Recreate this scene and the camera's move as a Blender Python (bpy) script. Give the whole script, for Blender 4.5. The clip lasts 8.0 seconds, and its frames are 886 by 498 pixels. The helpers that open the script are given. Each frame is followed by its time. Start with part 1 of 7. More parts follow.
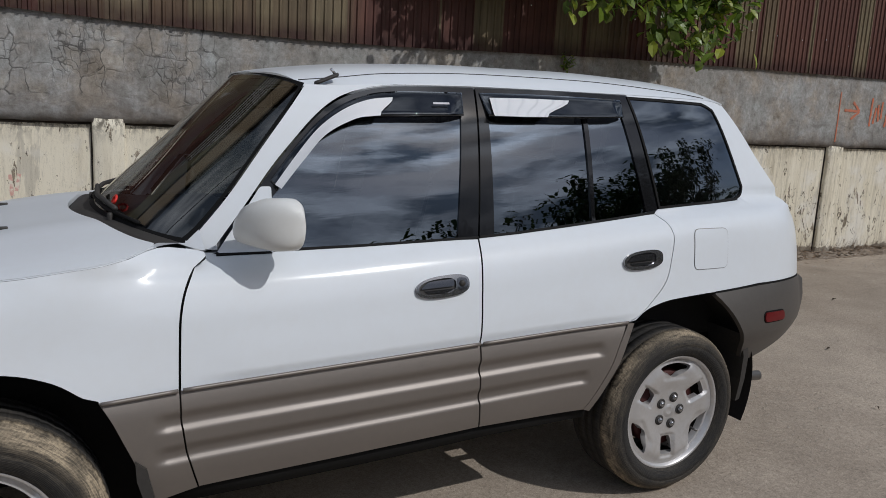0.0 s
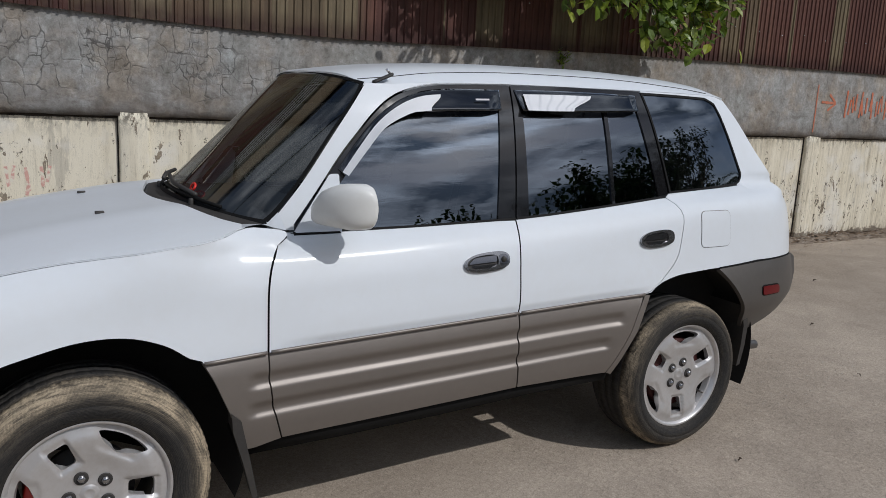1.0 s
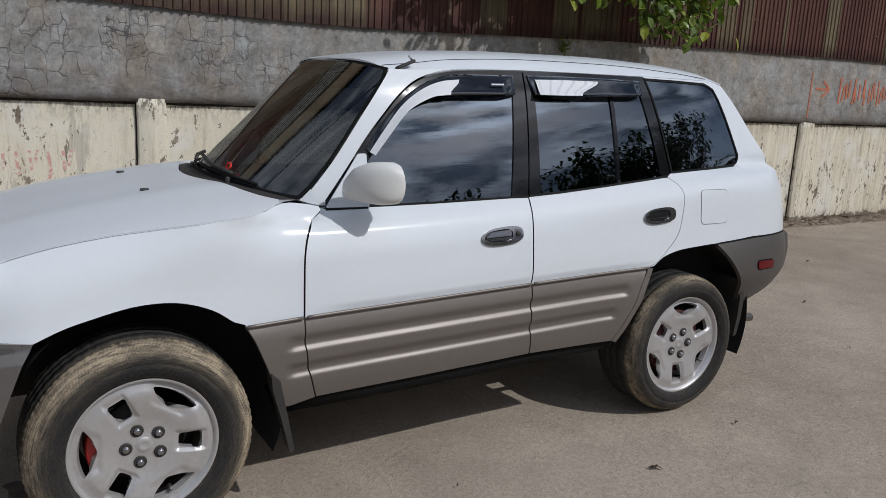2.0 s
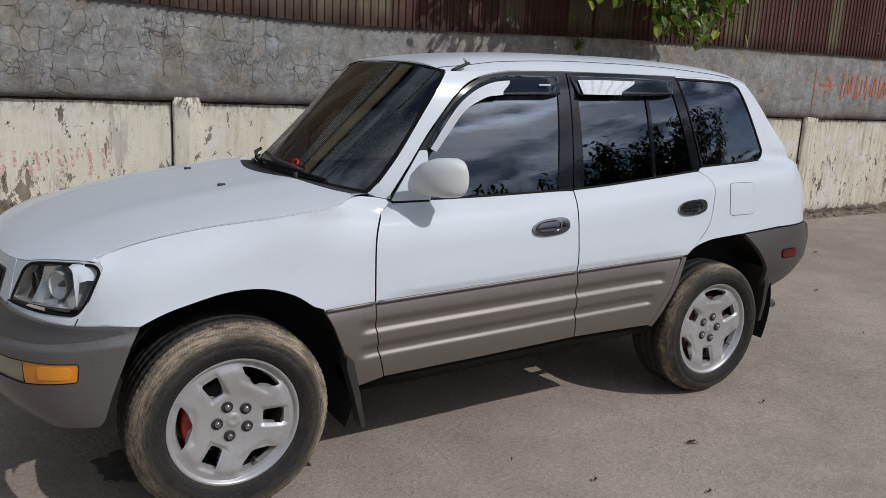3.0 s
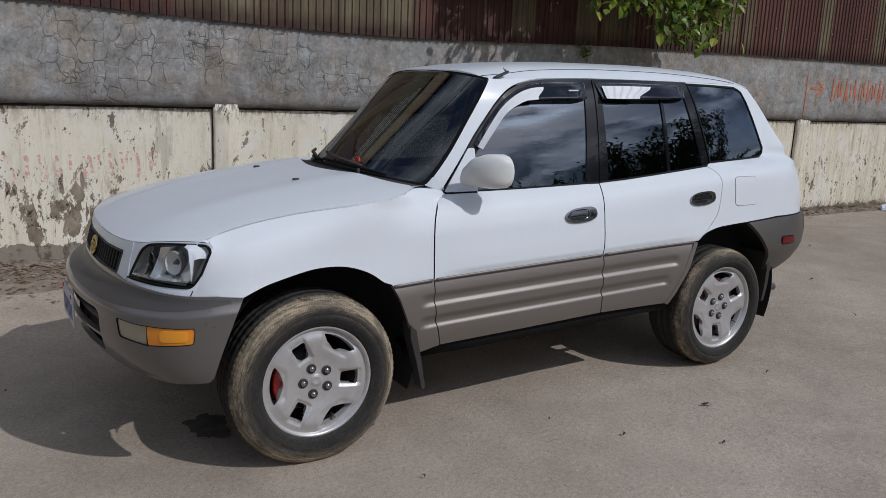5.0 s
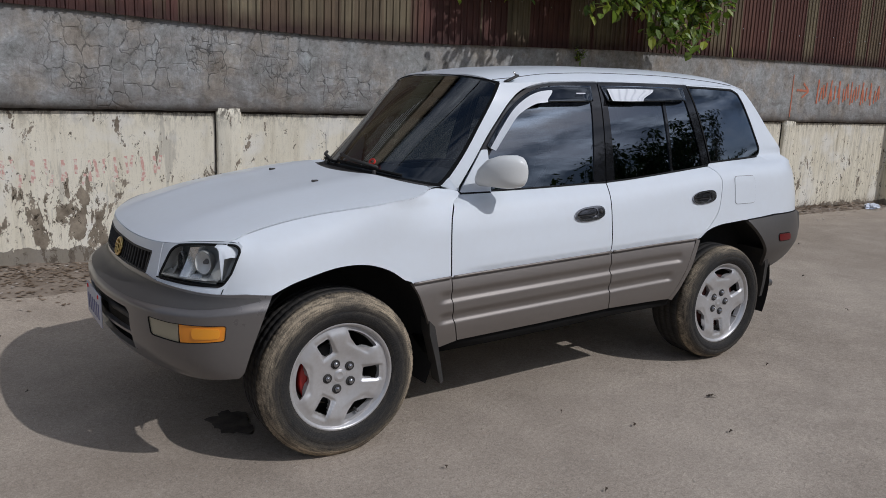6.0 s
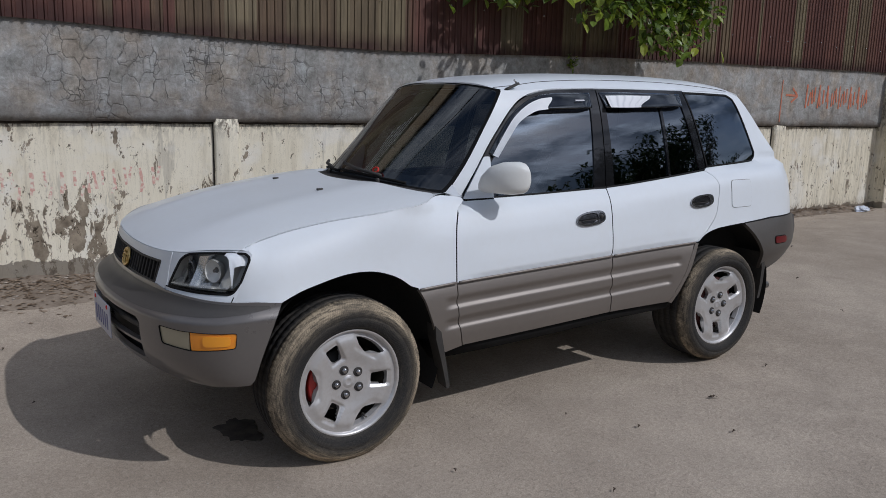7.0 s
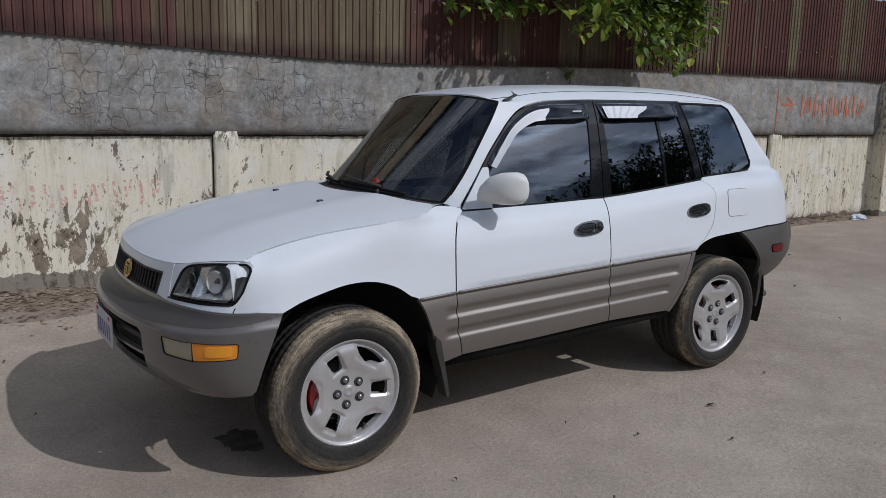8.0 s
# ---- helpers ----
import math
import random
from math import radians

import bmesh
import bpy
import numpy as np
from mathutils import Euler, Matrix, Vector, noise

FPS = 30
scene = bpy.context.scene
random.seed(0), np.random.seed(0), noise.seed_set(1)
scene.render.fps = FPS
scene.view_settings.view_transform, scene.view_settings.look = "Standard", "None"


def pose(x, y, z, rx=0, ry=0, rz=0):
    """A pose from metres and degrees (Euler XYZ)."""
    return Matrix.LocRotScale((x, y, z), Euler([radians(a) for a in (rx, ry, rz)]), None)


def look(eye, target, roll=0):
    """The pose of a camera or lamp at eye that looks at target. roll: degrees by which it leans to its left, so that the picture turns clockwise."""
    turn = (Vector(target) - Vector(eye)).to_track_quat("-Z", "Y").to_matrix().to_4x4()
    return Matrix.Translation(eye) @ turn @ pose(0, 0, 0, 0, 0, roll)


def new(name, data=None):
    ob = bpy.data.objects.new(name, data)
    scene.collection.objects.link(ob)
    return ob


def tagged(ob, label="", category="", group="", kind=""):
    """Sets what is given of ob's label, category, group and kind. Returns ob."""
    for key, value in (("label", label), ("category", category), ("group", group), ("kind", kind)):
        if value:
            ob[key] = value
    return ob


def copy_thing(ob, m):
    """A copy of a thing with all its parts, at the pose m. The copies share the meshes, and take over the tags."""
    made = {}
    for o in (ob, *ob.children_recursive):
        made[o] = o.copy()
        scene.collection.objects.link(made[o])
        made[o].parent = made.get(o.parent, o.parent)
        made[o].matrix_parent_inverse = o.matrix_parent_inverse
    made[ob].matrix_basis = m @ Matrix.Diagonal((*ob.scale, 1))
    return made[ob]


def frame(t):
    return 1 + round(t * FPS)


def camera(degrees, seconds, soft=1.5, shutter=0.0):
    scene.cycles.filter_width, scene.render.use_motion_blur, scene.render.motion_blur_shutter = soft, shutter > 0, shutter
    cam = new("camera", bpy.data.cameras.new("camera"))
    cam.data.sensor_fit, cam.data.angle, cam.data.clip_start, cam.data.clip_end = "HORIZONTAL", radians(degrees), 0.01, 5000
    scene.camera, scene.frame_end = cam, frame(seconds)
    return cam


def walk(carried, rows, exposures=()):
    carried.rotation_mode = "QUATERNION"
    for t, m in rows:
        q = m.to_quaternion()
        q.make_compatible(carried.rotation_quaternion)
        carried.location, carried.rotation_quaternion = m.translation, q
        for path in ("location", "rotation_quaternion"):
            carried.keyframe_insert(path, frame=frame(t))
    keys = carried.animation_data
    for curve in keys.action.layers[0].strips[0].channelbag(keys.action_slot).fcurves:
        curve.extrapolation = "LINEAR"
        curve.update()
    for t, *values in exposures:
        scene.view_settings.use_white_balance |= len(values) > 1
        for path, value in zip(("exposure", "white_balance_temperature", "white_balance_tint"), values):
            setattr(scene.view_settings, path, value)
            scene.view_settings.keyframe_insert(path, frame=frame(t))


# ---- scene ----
cam = camera(58.3, 8.0, 0.8)
PATH = [
    (0, (-1.029, -2.971, 1.531), (-0.089, -1.247, 1.155), 2.2),
    (0.5, (-1.25, -3.062, 1.531), (-0.274, -1.359, 1.152), 2.1),
    (1, (-1.404, -3.144, 1.542), (-0.413, -1.453, 1.148), 2.1),
    (1.5, (-1.497, -3.217, 1.526), (-0.5, -1.532, 1.117), 2.1),
    (2.8, (-1.836, -3.356, 1.545), (-0.83, -1.683, 1.109), 1.9),
    (3, (-1.918, -3.352, 1.548), (-0.906, -1.683, 1.114), 1.9),
    (3.5, (-2.075, -3.392, 1.557), (-1.056, -1.724, 1.133), 1.9),
    (4, (-2.149, -3.471, 1.557), (-1.13, -1.801, 1.142), 1.9),
    (4.5, (-2.254, -3.587, 1.548), (-1.235, -1.917, 1.13), 1.7),
    (6, (-2.547, -3.645, 1.547), (-1.482, -2.002, 1.137), 1.3),
    (6.5, (-2.612, -3.642, 1.545), (-1.531, -2.008, 1.146), 1.1),
    (7, (-2.626, -3.647, 1.545), (-1.539, -2.014, 1.156), 0.7),
    (7.5, (-2.632, -3.657, 1.545), (-1.541, -2.023, 1.17), 0.5),
    (8, (-2.646, -3.669, 1.549), (-1.553, -2.034, 1.186), 0.4),
]
EXPOSURES = [(0.0, -0.78, 6160, 11), (0.5, -0.64, 6140, 11), (1.5, -0.67, 6100, 11), (3.0, -0.67, 6040, 11.5), (3.5, -0.74, 6000, 12), (4.0, -0.78, 5980, 12), (4.5, -0.71, 5960, 12), (6.0, -0.74, 5910, 12.5), (8.0, -0.76, 5870, 12.5)]
walk(cam, [(t, look(eye, target, roll)) for t, eye, target, roll in PATH], EXPOSURES)

# ---- world and sun ----
LIGHT = Vector((-0.55, 0.95, -1.0)).normalized()      # the way the sunlight travels
SUN_EL = math.asin(-LIGHT.z)
SUN_AZ = math.atan2(-LIGHT.x, -LIGHT.y)               # clockwise from +y
world = bpy.data.worlds.new("sky")
scene.world = world
world.use_nodes = True
wn, wl = world.node_tree.nodes, world.node_tree.links
wn.clear()
sky = wn.new("ShaderNodeTexSky")
sky.sky_type, sky.sun_disc = "NISHITA", False
sky.sun_elevation, sky.sun_rotation = SUN_EL, SUN_AZ
sky.air_density, sky.dust_density = 1.0, 2.0
wcoord = wn.new("ShaderNodeTexCoord")
wmap = wn.new("ShaderNodeMapping")
wmap.inputs["Scale"].default_value = (1.0, 1.0, 3.4)
wnoise = wn.new("ShaderNodeTexNoise")
wnoise.inputs["Scale"].default_value = 2.6
wnoise.inputs["Detail"].default_value = 7.0
wnoise.inputs["Roughness"].default_value = 0.58
wramp = wn.new("ShaderNodeValToRGB")
wramp.color_ramp.elements[0].position, wramp.color_ramp.elements[0].color = 0.38, (0, 0, 0, 1)
wramp.color_ramp.elements[1].position, wramp.color_ramp.elements[1].color = 0.60, (1, 1, 1, 1)
wshade = wn.new("ShaderNodeTexNoise")
wshade.inputs["Scale"].default_value = 4.2
wshade.inputs["Detail"].default_value = 5.0
wcloud = wn.new("ShaderNodeValToRGB")
wcloud.color_ramp.elements[0].position, wcloud.color_ramp.elements[0].color = 0.42, (1.8, 2.2, 2.8, 1)
wcloud.color_ramp.elements[1].position, wcloud.color_ramp.elements[1].color = 0.61, (13.0, 13.5, 14.4, 1)
wmix = wn.new("ShaderNodeMix")
wmix.data_type = "RGBA"
wback = wn.new("ShaderNodeBackground")
wback.inputs["Strength"].default_value = 0.101
wout = wn.new("ShaderNodeOutputWorld")
wl.new(wcoord.outputs["Generated"], wmap.inputs["Vector"])
wl.new(wmap.outputs["Vector"], wnoise.inputs["Vector"])
wl.new(wmap.outputs["Vector"], wshade.inputs["Vector"])
wl.new(wnoise.outputs["Fac"], wramp.inputs["Fac"])
wl.new(wshade.outputs["Fac"], wcloud.inputs["Fac"])
wl.new(wramp.outputs["Color"], wmix.inputs["Factor"])
wl.new(sky.outputs["Color"], wmix.inputs["A"])
# thin cloud brightens towards the sun
wdot = wn.new("ShaderNodeVectorMath")
wdot.operation = "DOT_PRODUCT"
wdot.inputs[1].default_value = -LIGHT
wl.new(wcoord.outputs["Generated"], wdot.inputs[0])
wglow = wn.new("ShaderNodeMapRange")
for key, value in (("From Min", 0.86), ("From Max", 1.0), ("To Min", 1.0), ("To Max", 2.2)):
    wglow.inputs[key].default_value = value
wglow.interpolation_type = "SMOOTHSTEP"
wl.new(wdot.outputs["Value"], wglow.inputs["Value"])
wlit = wn.new("ShaderNodeVectorMath")
wlit.operation = "SCALE"
wl.new(wcloud.outputs["Color"], wlit.inputs[0])
wl.new(wglow.outputs["Result"], wlit.inputs["Scale"])
wl.new(wlit.outputs["Vector"], wmix.inputs["B"])
wl.new(wmix.outputs["Result"], wback.inputs["Color"])
wl.new(wback.outputs["Background"], wout.inputs["Surface"])

sun = new("sun", bpy.data.lights.new("sun", "SUN"))
sun.data.energy, sun.data.angle, sun.data.color = 3.3, radians(0.6), (1.0, 0.96, 0.90)
sun.matrix_world = look((8, -20, 14), Vector((8, -20, 14)) + LIGHT)


# ---- materials ----
def material(name, color=(0.5, 0.5, 0.5), rough=0.5, metal=0.0, coat=0.0, spec=0.5):
    m = bpy.data.materials.new(name)
    m.use_nodes = True
    b = m.node_tree.nodes["Principled BSDF"]
    b.inputs["Base Color"].default_value = (*color, 1)
    b.inputs["Roughness"].default_value = rough
    b.inputs["Metallic"].default_value = metal
    b.inputs["Coat Weight"].default_value = coat
    b.inputs["Coat Roughness"].default_value = 0.04
    b.inputs["Specular IOR Level"].default_value = spec
    return m


def node(m, kind, **values):
    n = m.node_tree.nodes.new("ShaderNode" + kind)
    for key, value in values.items():
        n.inputs[key.replace("_", " ")].default_value = value
    return n


def link(m, a, b):
    m.node_tree.links.new(a, b)


def bsdf(m):
    return m.node_tree.nodes["Principled BSDF"]


def coords(m, scale=(1, 1, 1), kind="Object"):
    c, p = node(m, "TexCoord"), node(m, "Mapping")
    p.inputs["Scale"].default_value = scale
    link(m, c.outputs[kind], p.inputs["Vector"])
    return p.outputs["Vector"]


def ramp(m, fac, stops):
    r = node(m, "ValToRGB")
    e = r.color_ramp.elements
    while len(e) < len(stops):
        e.new(0.5)
    for el, (pos, col) in zip(e, stops):
        el.position = pos
        el.color = (*col, 1) if len(col) == 3 else col
    link(m, fac, r.inputs["Fac"])
    return r.outputs["Color"]


def noise_of(m, vec, scale, detail=5.0, rough=0.55, distortion=0.0):
    n = node(m, "TexNoise", Scale=scale, Detail=detail, Roughness=rough, Distortion=distortion)
    link(m, vec, n.inputs["Vector"])
    return n.outputs["Fac"]


def mixed(m, fac, a, b, blend="MIX"):
    x = node(m, "Mix")
    x.data_type, x.blend_type = "RGBA", blend
    for sock, value in (("Factor", fac), ("A", a), ("B", b)):
        target = next(s for s in x.inputs if s.name == sock and (s.type == "RGBA" or (sock == "Factor" and s.type == "VALUE")))
        if isinstance(value, (int, float)):
            target.default_value = value
        elif isinstance(value, tuple):
            target.default_value = (*value, 1)
        else:
            link(m, value, target)
    return next(s for s in x.outputs if s.type == "RGBA")


def maths(m, op, a, b=0.0):
    x = node(m, "Math")
    x.operation = op
    for i, value in enumerate((a, b)):
        if isinstance(value, (int, float)):
            x.inputs[i].default_value = value
        else:
            link(m, value, x.inputs[i])
    return x.outputs[0]


def bump(m, height, strength=0.3, distance=0.01, prior=None):
    b = node(m, "Bump", Strength=strength, Distance=distance)
    link(m, height, b.inputs["Height"])
    if prior is not None:
        link(m, prior, b.inputs["Normal"])
    link(m, b.outputs["Normal"], bsdf(m).inputs["Normal"])
    return b.outputs["Normal"]


def dusted(m, base, dust, amount=0.25, scale=6.0, rough=(0.3, 0.5)):
    """Thin uneven dust over a base colour."""
    v = coords(m)
    f = noise_of(m, v, scale, 6, 0.65)
    g = noise_of(m, v, scale * 9, 4, 0.6)
    k = maths(m, "MULTIPLY", maths(m, "MULTIPLY", f, g), amount * 4)
    link(m, mixed(m, k, base, dust), bsdf(m).inputs["Base Color"])
    r = node(m, "MapRange")
    r.inputs["To Min"].default_value, r.inputs["To Max"].default_value = rough
    link(m, f, r.inputs["Value"])
    link(m, r.outputs["Result"], bsdf(m).inputs["Roughness"])
    return m


PAINT = dusted(material("white_paint", (0.705, 0.745, 0.785), 0.4, 0, 0.55, 0.12), (0.705, 0.745, 0.785), (0.58, 0.55, 0.50), 0.09, 3.0, (0.38, 0.5))
bsdf(PAINT).inputs["Coat Roughness"].default_value = 0.13
IVORY = dusted(material("ivory_white_paint", (0.73, 0.738, 0.72), 0.45, 0, 0.4, 0.25), (0.73, 0.738, 0.72), (0.55, 0.52, 0.45), 0.15, 5.0, (0.4, 0.55))
CLAD = dusted(material("taupe_cladding", (0.205, 0.184, 0.168), 0.4, 0.55, 0.1), (0.205, 0.184, 0.168), (0.28, 0.245, 0.21), 0.16, 4.0, (0.44, 0.56))
bsdf(CLAD).inputs["Coat Roughness"].default_value = 0.35
FRONT_CLAD = dusted(material("smooth_taupe_bumper", (0.13, 0.121, 0.116), 0.35, 0.3, 0.5), (0.130, 0.121, 0.116), (0.20, 0.18, 0.16), 0.14, 5.0, (0.22, 0.36))
bsdf(FRONT_CLAD).inputs["Coat Roughness"].default_value = 0.12
DARK_CLAD = dusted(material("dark_grey_bumper_plastic", (0.075, 0.068, 0.062), 0.5, 0.2, 0.1), (0.075, 0.068, 0.062), (0.13, 0.115, 0.10), 0.15, 5.0, (0.42, 0.6))
DARK_LEDGE = dusted(material("dark_glossy_ledge", (0.072, 0.068, 0.065), 0.4, 0.1, 0.0, 0.35), (0.072, 0.068, 0.065), (0.11, 0.10, 0.088), 0.14, 6.0, (0.34, 0.46))
BLACK_GLOSS = material("black_gloss_trim", (0.009, 0.009, 0.010), 0.12, 0, 0.6, 0.25)
bsdf(BLACK_GLOSS).inputs["Coat IOR"].default_value = 1.5
BLACK = dusted(material("black_plastic", (0.02, 0.02, 0.02), 0.6), (0.02, 0.02, 0.02), (0.10, 0.085, 0.07), 0.2, 8.0, (0.5, 0.75))
SEAL = material("rubber_seal", (0.009, 0.009, 0.009), 0.7, 0, 0, 0.15)
UNDER = dusted(material("underbody_black", (0.012, 0.011, 0.010), 0.9), (0.010, 0.010, 0.010), (0.05, 0.042, 0.034), 0.2, 7.0, (0.85, 0.95))
INSIDE = material("dark_cabin_fabric", (0.10, 0.105, 0.115), 0.85)
POLISHED = material("polished_steel_strip", (0.88, 0.88, 0.88), 0.28, 0.25, 0.5)
CHROME = material("chrome", (0.75, 0.75, 0.76), 0.10, 0.8)
DARK_CHROME = material("smoked_chrome", (0.20, 0.20, 0.215), 0.10, 0.9)
BRIGHT_TRIM = material("worn_chrome", (0.36, 0.36, 0.37), 0.16, 0.9)
ALLOY = dusted(material("silver_alloy", (0.60, 0.60, 0.61), 0.38, 0.55, 0.2), (0.62, 0.62, 0.63), (0.36, 0.31, 0.25), 0.22, 7.0, (0.28, 0.44))
STEEL = material("dull_steel", (0.22, 0.21, 0.20), 0.45, 0.9)
DRUM_DUST = material("brake_dust", (0.035, 0.032, 0.030), 0.6, 0.3)
DRUM = material("rusty_drum", (0.06, 0.014, 0.012), 0.6, 0.3)
CALIPER = material("red_brake_paint", (0.42, 0.025, 0.02), 0.4, 0, 0.3)
GOLD = material("gold_badge", (0.62, 0.45, 0.17), 0.28, 1.0)
RED_LENS = material("red_lens", (0.115, 0.004, 0.006), 0.3, 0, 0.0, 0.2)
AMBER = material("amber_lens", (0.80, 0.27, 0.012), 0.22, 0, 0.8)
AMBER_GLOW = material("amber_glow_patch", (0.88, 0.345, 0.016), 0.2, 0, 0.8)
CLEAR_LENS = material("hazy_clear_lens", (0.36, 0.325, 0.225), 0.25, 0.1, 0.8)
REFLECTOR = material("silver_reflector", (0.74, 0.74, 0.73), 0.24, 0.8)
LAMP_DARK = material("dark_lamp_cup", (0.06, 0.06, 0.06), 0.3, 0.3, 0.5)
LAMP_SHELL = material("lamp_housing", (0.34, 0.34, 0.32), 0.3, 0.15)
LAMP_GREY = material("grey_lamp_bowl", (0.74, 0.74, 0.72), 0.28, 0.15)
RED_CLIP = material("red_plastic", (0.65, 0.03, 0.02), 0.4)
PLATE = material("number_plate_white", (0.52, 0.51, 0.55), 0.5)
PLATE_INK = material("number_plate_ink", (0.20, 0.20, 0.32), 0.5)


def glass(name, tint, ior=1.5, gloss=(0.92, 0.96, 1.0), wave=0.0):
    m = bpy.data.materials.new(name)
    m.use_nodes = True
    n = m.node_tree.nodes
    n.clear()
    out, mix = n.new("ShaderNodeOutputMaterial"), n.new("ShaderNodeMixShader")
    fr, tr, gl = n.new("ShaderNodeLayerWeight"), n.new("ShaderNodeBsdfTransparent"), n.new("ShaderNodeBsdfGlossy")
    fr.inputs["Blend"].default_value = 0.5
    f0 = ((ior - 1) / (ior + 1)) ** 2
    shine = maths(m, "ADD", f0, maths(m, "MULTIPLY", maths(m, "POWER", fr.outputs["Facing"], 5.0), 1 - f0))
    tr.inputs["Color"].default_value = (*tint, 1)
    gl.inputs["Roughness"].default_value = 0.0
    gl.inputs["Color"].default_value = (*gloss, 1)
    if wave:
        # toughened panes are never quite flat
        b = node(m, "Bump", Strength=wave, Distance=0.001)
        link(m, noise_of(m, coords(m, (4.0, 4.0, 17.0)), 1.0, 3, 0.5, 0.3), b.inputs["Height"])
        link(m, b.outputs["Normal"], gl.inputs["Normal"])
    link(m, shine, mix.inputs["Fac"])
    link(m, tr.outputs["BSDF"], mix.inputs[1])
    link(m, gl.outputs["BSDF"], mix.inputs[2])
    link(m, mix.outputs["Shader"], out.inputs["Surface"])
    return m


TINT = glass("tinted_side_glass", (0.105, 0.115, 0.122), 2.55, (0.84, 0.93, 1.04), 0.3)
WINDSHIELD = glass("dark_windshield_glass", (0.42, 0.44, 0.455), 2.05, (0.95, 0.95, 0.92), 0.12)
LAMP_GLASS = glass("headlamp_glass", (0.96, 0.96, 0.95), 1.22)
SMOKED = glass("smoked_visor_plastic", (0.16, 0.16, 0.17), 2.0)


def tyre_material():
    m = material("dusty_tyre_rubber", (0.03, 0.03, 0.03), 0.8, 0, 0, 0.2)
    v = coords(m)
    sep = node(m, "SeparateXYZ")
    link(m, v, sep.inputs["Vector"])
    r = maths(m, "SQRT", maths(m, "ADD", maths(m, "POWER", sep.outputs["X"], 2), maths(m, "POWER", sep.outputs["Z"], 2)))
    # dried mud clings to the shoulder and thins out towards the rim
    band = ramp(m, r, [(0.232, (0.10, 0.10, 0.10)), (0.250, (0.03, 0.03, 0.03)), (0.270, (0.05, 0.05, 0.05)), (0.279, (0.10, 0.10, 0.10)), (0.296, (0.14, 0.14, 0.14)), (0.309, (0.36, 0.36, 0.36)), (0.319, (0.85, 0.85, 0.85)), (0.332, (1.0, 1.0, 1.0)), (0.355, (1.0, 1.0, 1.0))])
    band = maths(m, "MULTIPLY", band, ramp(m, sep.outputs["Y"], [(0.030, (1, 1, 1)), (0.056, (0.05, 0.05, 0.05))]))
    big = noise_of(m, v, 5, 3, 0.5)
    ang = maths(m, "ARCTAN2", sep.outputs["Z"], sep.outputs["X"])
    polar = node(m, "CombineXYZ")
    link(m, maths(m, "MULTIPLY", ang, 5.0), polar.inputs["X"])
    link(m, maths(m, "MULTIPLY", r, 130.0), polar.inputs["Y"])
    scrape = noise_of(m, polar.outputs["Vector"], 1.0, 6, 0.66, 0.6)
    fine = noise_of(m, v, 140, 5, 0.72)
    k = maths(m, "MULTIPLY", band, ramp(m, scrape, [(0.30, (0.25, 0.25, 0.25)), (0.48, (0.72, 0.72, 0.72)), (0.62, (1, 1, 1))]))
    k = maths(m, "MULTIPLY", k, ramp(m, big, [(0.36, (0.45, 0.45, 0.45)), (0.54, (1, 1, 1))]))
    k = maths(m, "MULTIPLY", k, ramp(m, fine, [(0.32, (0.45, 0.45, 0.45)), (0.5, (1, 1, 1))]))
    # fine moulded hatching on the wall holds the dust
    hatch = maths(m, "SINE", maths(m, "ADD", maths(m, "MULTIPLY", ang, 190.0), maths(m, "MULTIPLY", r, 420.0)))
    k = maths(m, "MULTIPLY", k, ramp(m, hatch, [(0.0, (0.84, 0.84, 0.84)), (0.7, (1, 1, 1))]))
    k = maths(m, "MINIMUM", maths(m, "MULTIPLY", k, 1.3), 1.0)
    mud = ramp(m, scrape, [(0.35, (0.27, 0.222, 0.158)), (0.65, (0.46, 0.376, 0.262))])
    scuff = ramp(m, noise_of(m, polar.outputs["Vector"], 3.5, 5, 0.75), [(0.46, (0.014, 0.015, 0.017)), (0.68, (0.044, 0.042, 0.039))])
    link(m, mixed(m, k, scuff, mud), bsdf(m).inputs["Base Color"])
    # moulded rings run round the wall
    rings = maths(m, "SINE", maths(m, "MULTIPLY", r, 1450.0))
    n1 = bump(m, rings, 0.22, 0.0015)
    bump(m, fine, 0.3, 0.002, n1)
    return m


TYRE = tyre_material()


